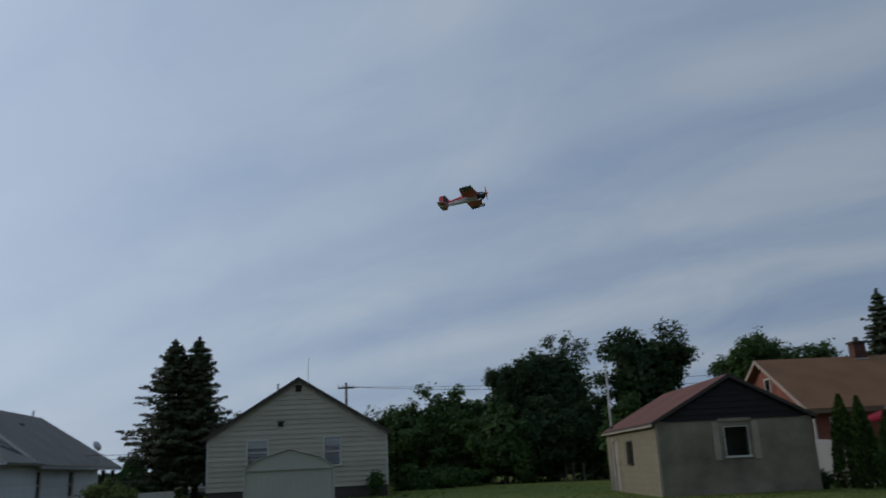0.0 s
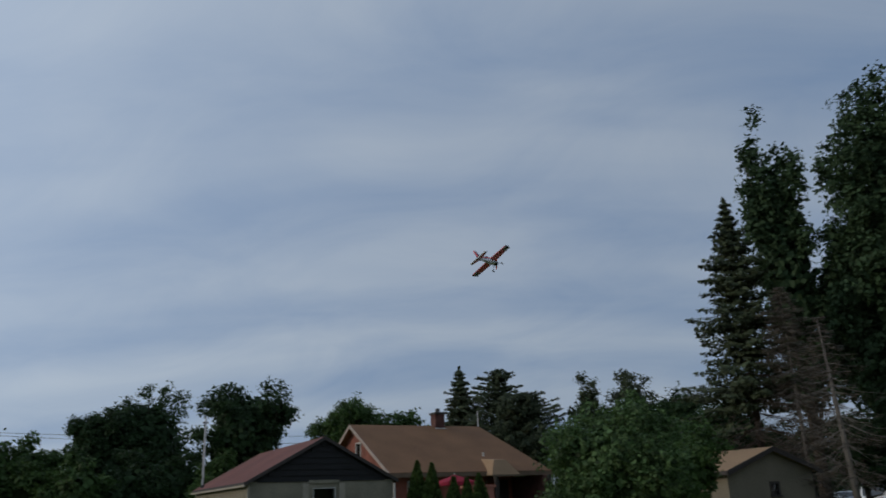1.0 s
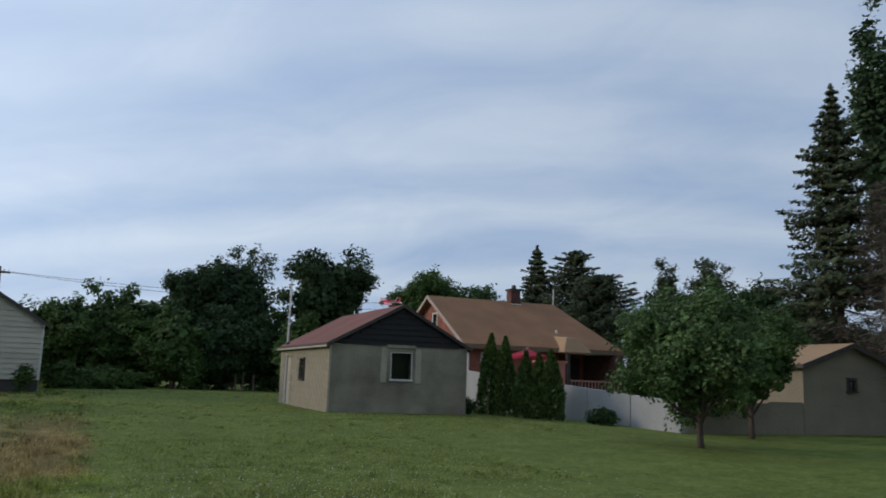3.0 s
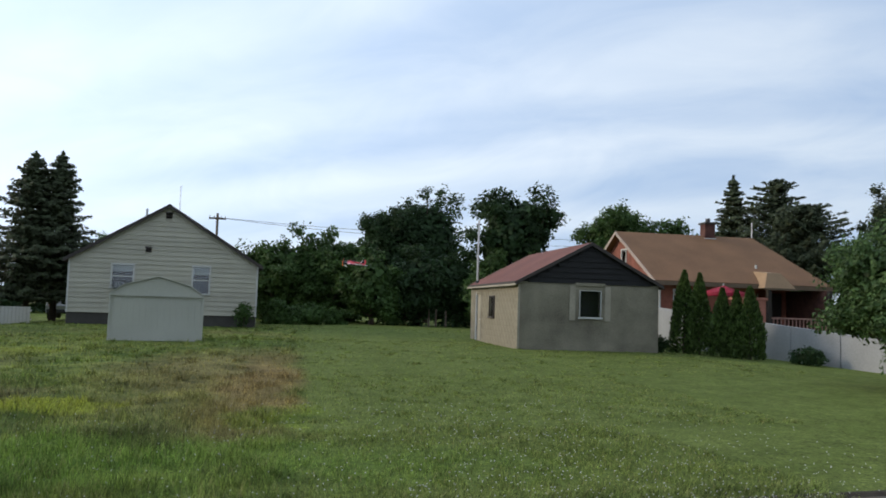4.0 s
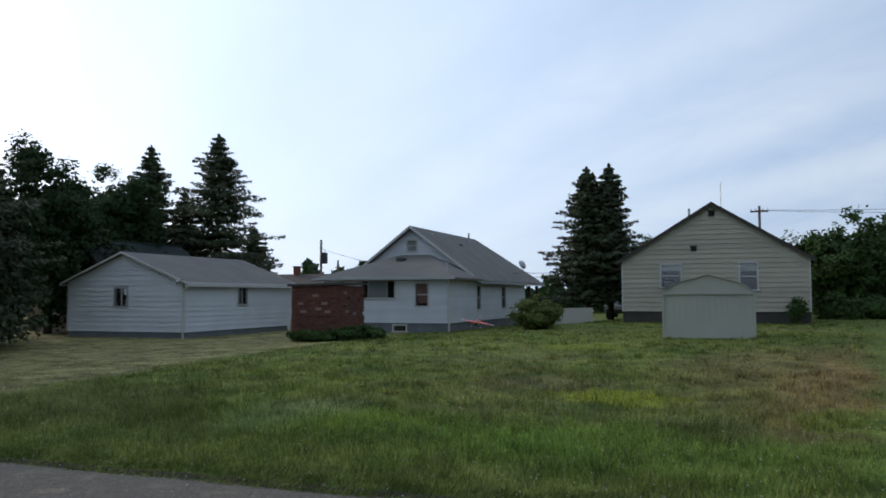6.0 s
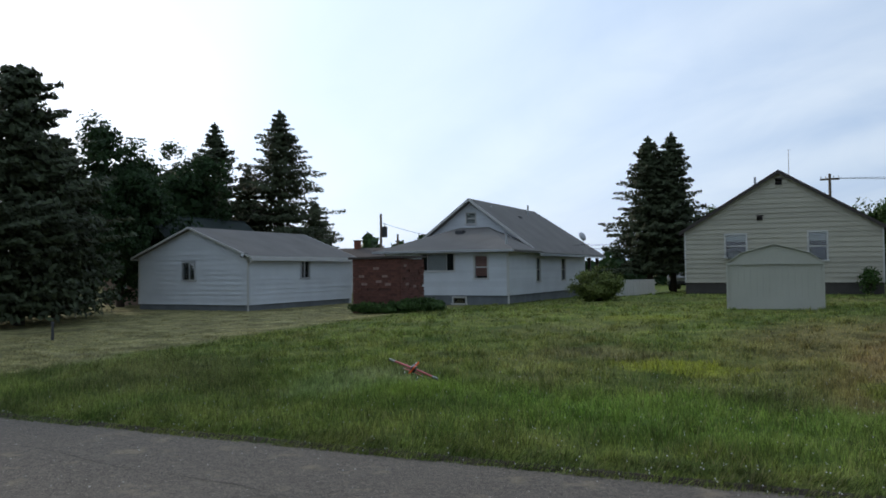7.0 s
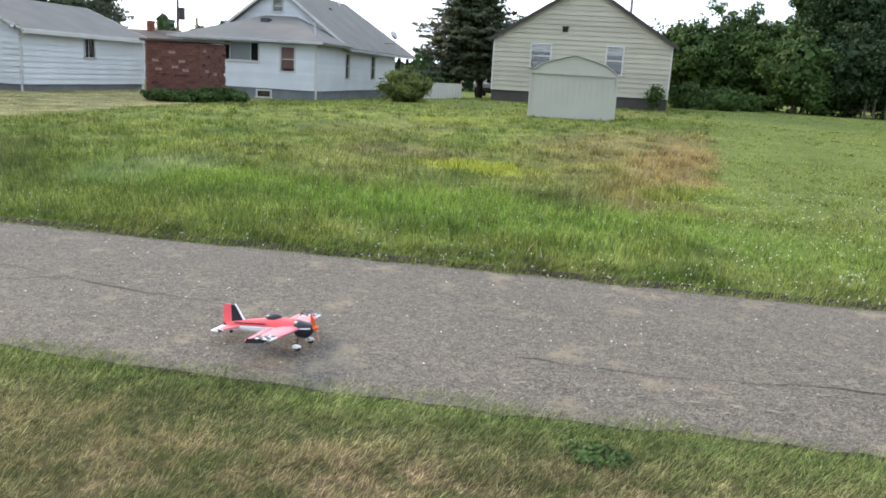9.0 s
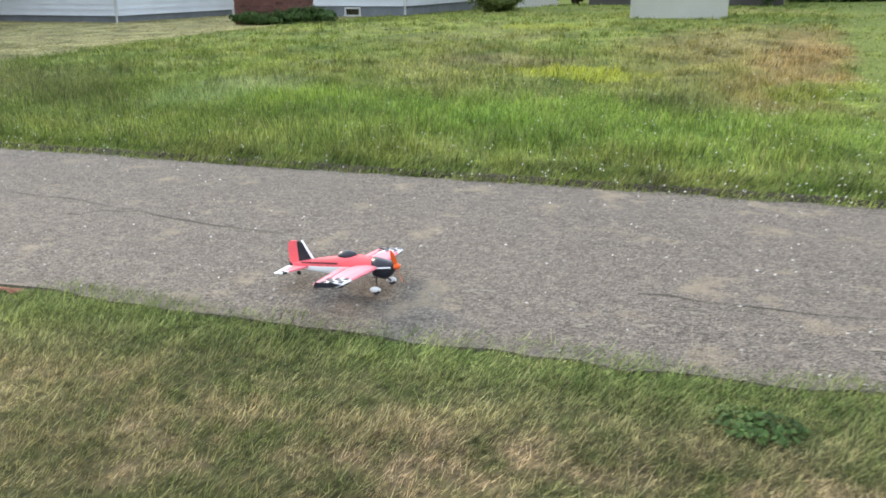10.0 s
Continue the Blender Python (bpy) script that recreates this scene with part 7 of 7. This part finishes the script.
def sow(name, seed, count, s0, s1, v0, v1, h0, h1, w0, w1, lean, label, tufts=0.5):
    """Grass between two distances across the lane: partly in tufts."""
    rng = np.random.default_rng(seed)
    k = int(count * tufts)
    seeds = max(1, k // 40)
    ts, tv = rng.uniform(s0, s1, seeds), rng.uniform(v0, v1, seeds)
    pick = rng.integers(0, seeds, k)
    grow = rng.uniform(0.6, 1.8, seeds)
    spread = 0.05 + 0.25 * (h1 - h0)
    s = np.concatenate([rng.uniform(s0, s1, count - k), ts[pick] + rng.normal(size=k) * spread])
    v = np.concatenate([rng.uniform(v0, v1, count - k), np.clip(tv[pick] + rng.normal(size=k) * spread, v0, v1)])
    g = np.concatenate([np.ones(count - k), grow[pick]])
    x, y = s * math.cos(LANE) - v * math.sin(LANE), s * math.sin(LANE) + v * math.cos(LANE)
    short = np.where((x > -0.2) & (v > 6.55), 0.5, 1.0) * np.where((x + 12 + 0.25 * (y - 6) < 0) & (v > 6.1), 0.35, 1.0)
    short = short * np.where((np.abs(x + 4.08) < 0.5) & (v > 3.36) & (v < 3.6), 0.3, 1.0)   # trodden bare at the dirt patch
    short = short * np.where(v > 6.0, np.clip(0.6 + 0.4 * (v - 6.1) / 0.6, 0.6, 1.0), 1.0)   # kept low along the lane
    h = rng.uniform(h0, h1, count) * g * short
    vv, ff = blades(rng, x, y, ground_many(x, y) - 0.005, h, rng.uniform(w0, w1, count), lean, v0 > 9.5 or h1 < 0.055)
    ob = fast_mesh(name, vv, ff, "blades")
    tagged(ob, label, "grass", kind="stuff")


sow("verge_grass", 1, 270000, -6.5, 4.0, 0.9, 3.50, 0.012, 0.040, 0.0025, 0.0055, 1.4, "short dry mown grass on the near verge", 0.35)
sow("verge_tufts", 12, 26000, -6.5, 4.0, 0.9, 3.45, 0.02, 0.05, 0.003, 0.006, 1.1, "greener tufts standing in the dry verge", 0.95)
sow("verge_fringe", 2, 36000, -9.0, 5.0, 3.15, 3.56, 0.015, 0.045, 0.003, 0.007, 1.2, "ragged grass fringe along the near lane edge", 0.6)
sow("lane_fringe", 3, 46000, -14.0, 6.0, 6.09, 6.5, 0.025, 0.09, 0.004, 0.009, 1.1, "thick grass fringe along the far lane edge", 0.6)
sow("field_grass", 4, 110000, -15.0, 6.0, 6.4, 10.0, 0.03, 0.12, 0.005, 0.010, 0.6, "rough green field grass in tufts", 0.6)
sow("tall_tufts", 13, 20000, -15.0, 1.0, 6.25, 12.0, 0.08, 0.15, 0.004, 0.008, 0.8, "tall loose tufts standing over the field grass", 0.97)
sow("field_grass", 5, 70000, -18.0, 9.0, 10.0, 16.0, 0.03, 0.11, 0.010, 0.018, 0.6, "rough field grass with yellow and dry patches", 0.55)
sow("field_grass", 6, 50000, -24.0, 16.0, 16.0, 28.0, 0.03, 0.09, 0.018, 0.032, 0.6, "rough field grass near the shed and houses", 0.5)
sow("lot_grass", 7, 22000, -28.0, 22.0, 26.0, 40.0, 0.03, 0.09, 0.03, 0.05, 0.6, "grass about the houses", 0.4)


def clover():
    rng = np.random.default_rng(8)
    n = 1500
    s = np.concatenate([rng.uniform(-10, 7, n // 2), rng.normal(2.6, 1.8, n - n // 2)])
    v = 6.25 + 6 * rng.random(n) ** 1.8
    x, y = s * math.cos(LANE) - v * math.sin(LANE), s * math.sin(LANE) + v * math.cos(LANE)
    x = x + 1.4
    c = np.stack([x, y, ground_many(x, y) + rng.uniform(0.05, 0.09, n)], 1)
    r = 0.0075
    octa = np.array([[1, 0, 0], [-1, 0, 0], [0, 1, 0], [0, -1, 0], [0, 0, 1], [0, 0, -1]]) * r
    f = np.array([[0, 2, 4], [2, 1, 4], [1, 3, 4], [3, 0, 4], [2, 0, 5], [1, 2, 5], [3, 1, 5], [0, 3, 5]])
    vv = (c[:, None] + octa[None]).reshape(-1, 3)
    ff = (np.arange(n)[:, None, None] * 6 + f[None]).reshape(-1, 3)
    ob = fast_mesh("clover_flowers", vv, ff, "trim")
    tagged(ob, "small white clover heads and seed heads in the grass", "flowers", kind="stuff")


clover()


def pebbles():
    """Loose stones scattered over the lane and its edges."""
    rng = np.random.default_rng(9)
    n = 1400
    s, v = rng.uniform(-9, 5, n), LANE_NEAR + (LANE_FAR - LANE_NEAR) * rng.beta(0.8, 0.8, n)
    x, y = s * math.cos(LANE) - v * math.sin(LANE), s * math.sin(LANE) + v * math.cos(LANE)
    k = np.clip((v - LANE_NEAR) / (LANE_FAR - LANE_NEAR), 0, 1)
    c = np.stack([x, y, 0.013 + 0.02 * (1 - (2 * k - 1) ** 2)], 1)
    octa = np.array([[1, 0, 0], [-1, 0, 0], [0, 1, 0], [0, -1, 0], [0, 0, 0.8], [0, 0, -0.6]])
    f = np.array([[0, 2, 4], [2, 1, 4], [1, 3, 4], [3, 0, 4], [2, 0, 5], [1, 2, 5], [3, 1, 5], [0, 3, 5]])
    size = 0.003 + 0.008 * rng.random(n) ** 3
    vv = (c[:, None] + octa[None] * size[:, None, None] * rng.uniform(0.7, 1.3, (n, 6, 1))).reshape(-1, 3)
    ob = fast_mesh("loose_stones", vv, (np.arange(n)[:, None, None] * 6 + f[None]).reshape(-1, 3), "stone")
    tagged(ob, "small loose stones on the asphalt", "stones", kind="stuff")


M["stone"] = material("pale_stone", (0.38, 0.36, 0.33), 0.9, 0.4, 6, 60, island=0.6)
pebbles()


# ---- what moves ----
FLIGHT = [
    (0, 0.587, 8.682, 4.468, -3.1, -9.3, -14.2),
    (0.2, 1.519, 8.211, 4.532, -19.8, -6.9, -12.7),
    (0.4, 2.500, 7.943, 4.564, -28.3, -3.4, -7.6),
    (0.6, 3.481, 8.035, 4.630, -28.8, 1.3, 1.7),
    (0.8, 4.395, 8.246, 4.591, -29.1, -4.2, 15.7),
    (1, 5.501, 8.807, 4.730, -29.4, -6.7, 31.5),
    (1.2, 6.282, 9.849, 4.755, -27.1, -3.2, 45.5),
    (1.4, 7.240, 10.916, 4.828, -23.9, -2.8, 52.1),
    (1.6, 8.125, 12.055, 4.901, -19.1, -7.1, 56.6),
    (2, 9.098, 14.688, 4.666, -24.3, 0.0, 93.4),
    (2.5, 8.489, 17.457, 4.068, -29.1, 9.5, 137.8),
    (3, 6.303, 19.045, 3.408, -21.1, 4.7, 179.6),
    (3.2, 5.206, 19.186, 3.229, -18.0, 4.2, 182.4),
    (4.3, -0.684, 18.599, 2.468, -8.8, -6.4, 194.3),
    (4.5, -1.733, 18.215, 2.371, -8.1, -2.1, 205.6),
    (4.7, -3.063, 17.690, 2.247, -7.8, 0.0, 213.6),
    (4.9, -3.795, 17.219, 2.100, -7.7, -3.5, 217.9),
    (5.1, -4.405, 16.724, 1.948, -7.5, -2.7, 208.6),
    (5.3, -5.166, 16.148, 1.797, -7.6, -1.0, 218.1),
    (5.5, -5.946, 15.404, 1.668, -8.2, -2.3, 250.9),
    (5.7, -6.193, 14.625, 1.506, -8.6, -1.9, 266.2),
    (5.9, -6.420, 13.568, 1.298, -9.2, -1.6, 280.1),
    (6, -6.489, 12.994, 1.201, -9.8, -1.0, 287.4),
    (6.2, -6.453, 11.877, 0.928, -11.4, -0.4, 296.5),
    (7.3, -4.988, 6.297, 0.438, -23.3, -21.3, 317.0),
    (7.5, -4.495, 5.482, 0.388, -19.0, -24.6, 327.1),
    (7.7, -3.585, 4.845, 0.264, -17.5, -22.7, 333.6),
    (7.9, -2.947, 3.941, 0.344, -11.5, -14.2, 338.4),
    (8, -2.827, 3.909, 0.285, -18.0, -5.4, 356.0),
    (8.1, -2.590, 3.806, 0.225, -16.0, -4.0, 363.5),
    (8.3, -2.245, 3.680, 0.150, 8.0, 2.0, 374.8),
    (8.5, -2.079, 3.528, 0.205, 11.0, 17.6, 377.2),
    (8.7, -2.230, 3.573, 0.204, 3.8, 12.0, 375.6),
    (9, -2.215, 3.645, 0.130, -3.3, -6.4, 363.8),
    (9.8, -2.184, 3.590, 0.140, -3.3, -6.8, 364.4),
    (10, -2.180, 3.580, 0.140, -3.5, -6.8, 364.8),
]


def motions():
    walk(plane, [(r[0], pose(*r[1:])) for r in FLIGHT])
    rows, turn, t = [], -9.0, 0.0
    while t < 10.001:
        rows.append((t, pose(KX * 0.25, 0, 0, turn, 0, 0)))
        turn += 77.0 if t < 8.6 else 25.0 if t < 8.9 else 0.0
        t = round(t + 0.1, 1)
    walk(propeller, rows)


motions()
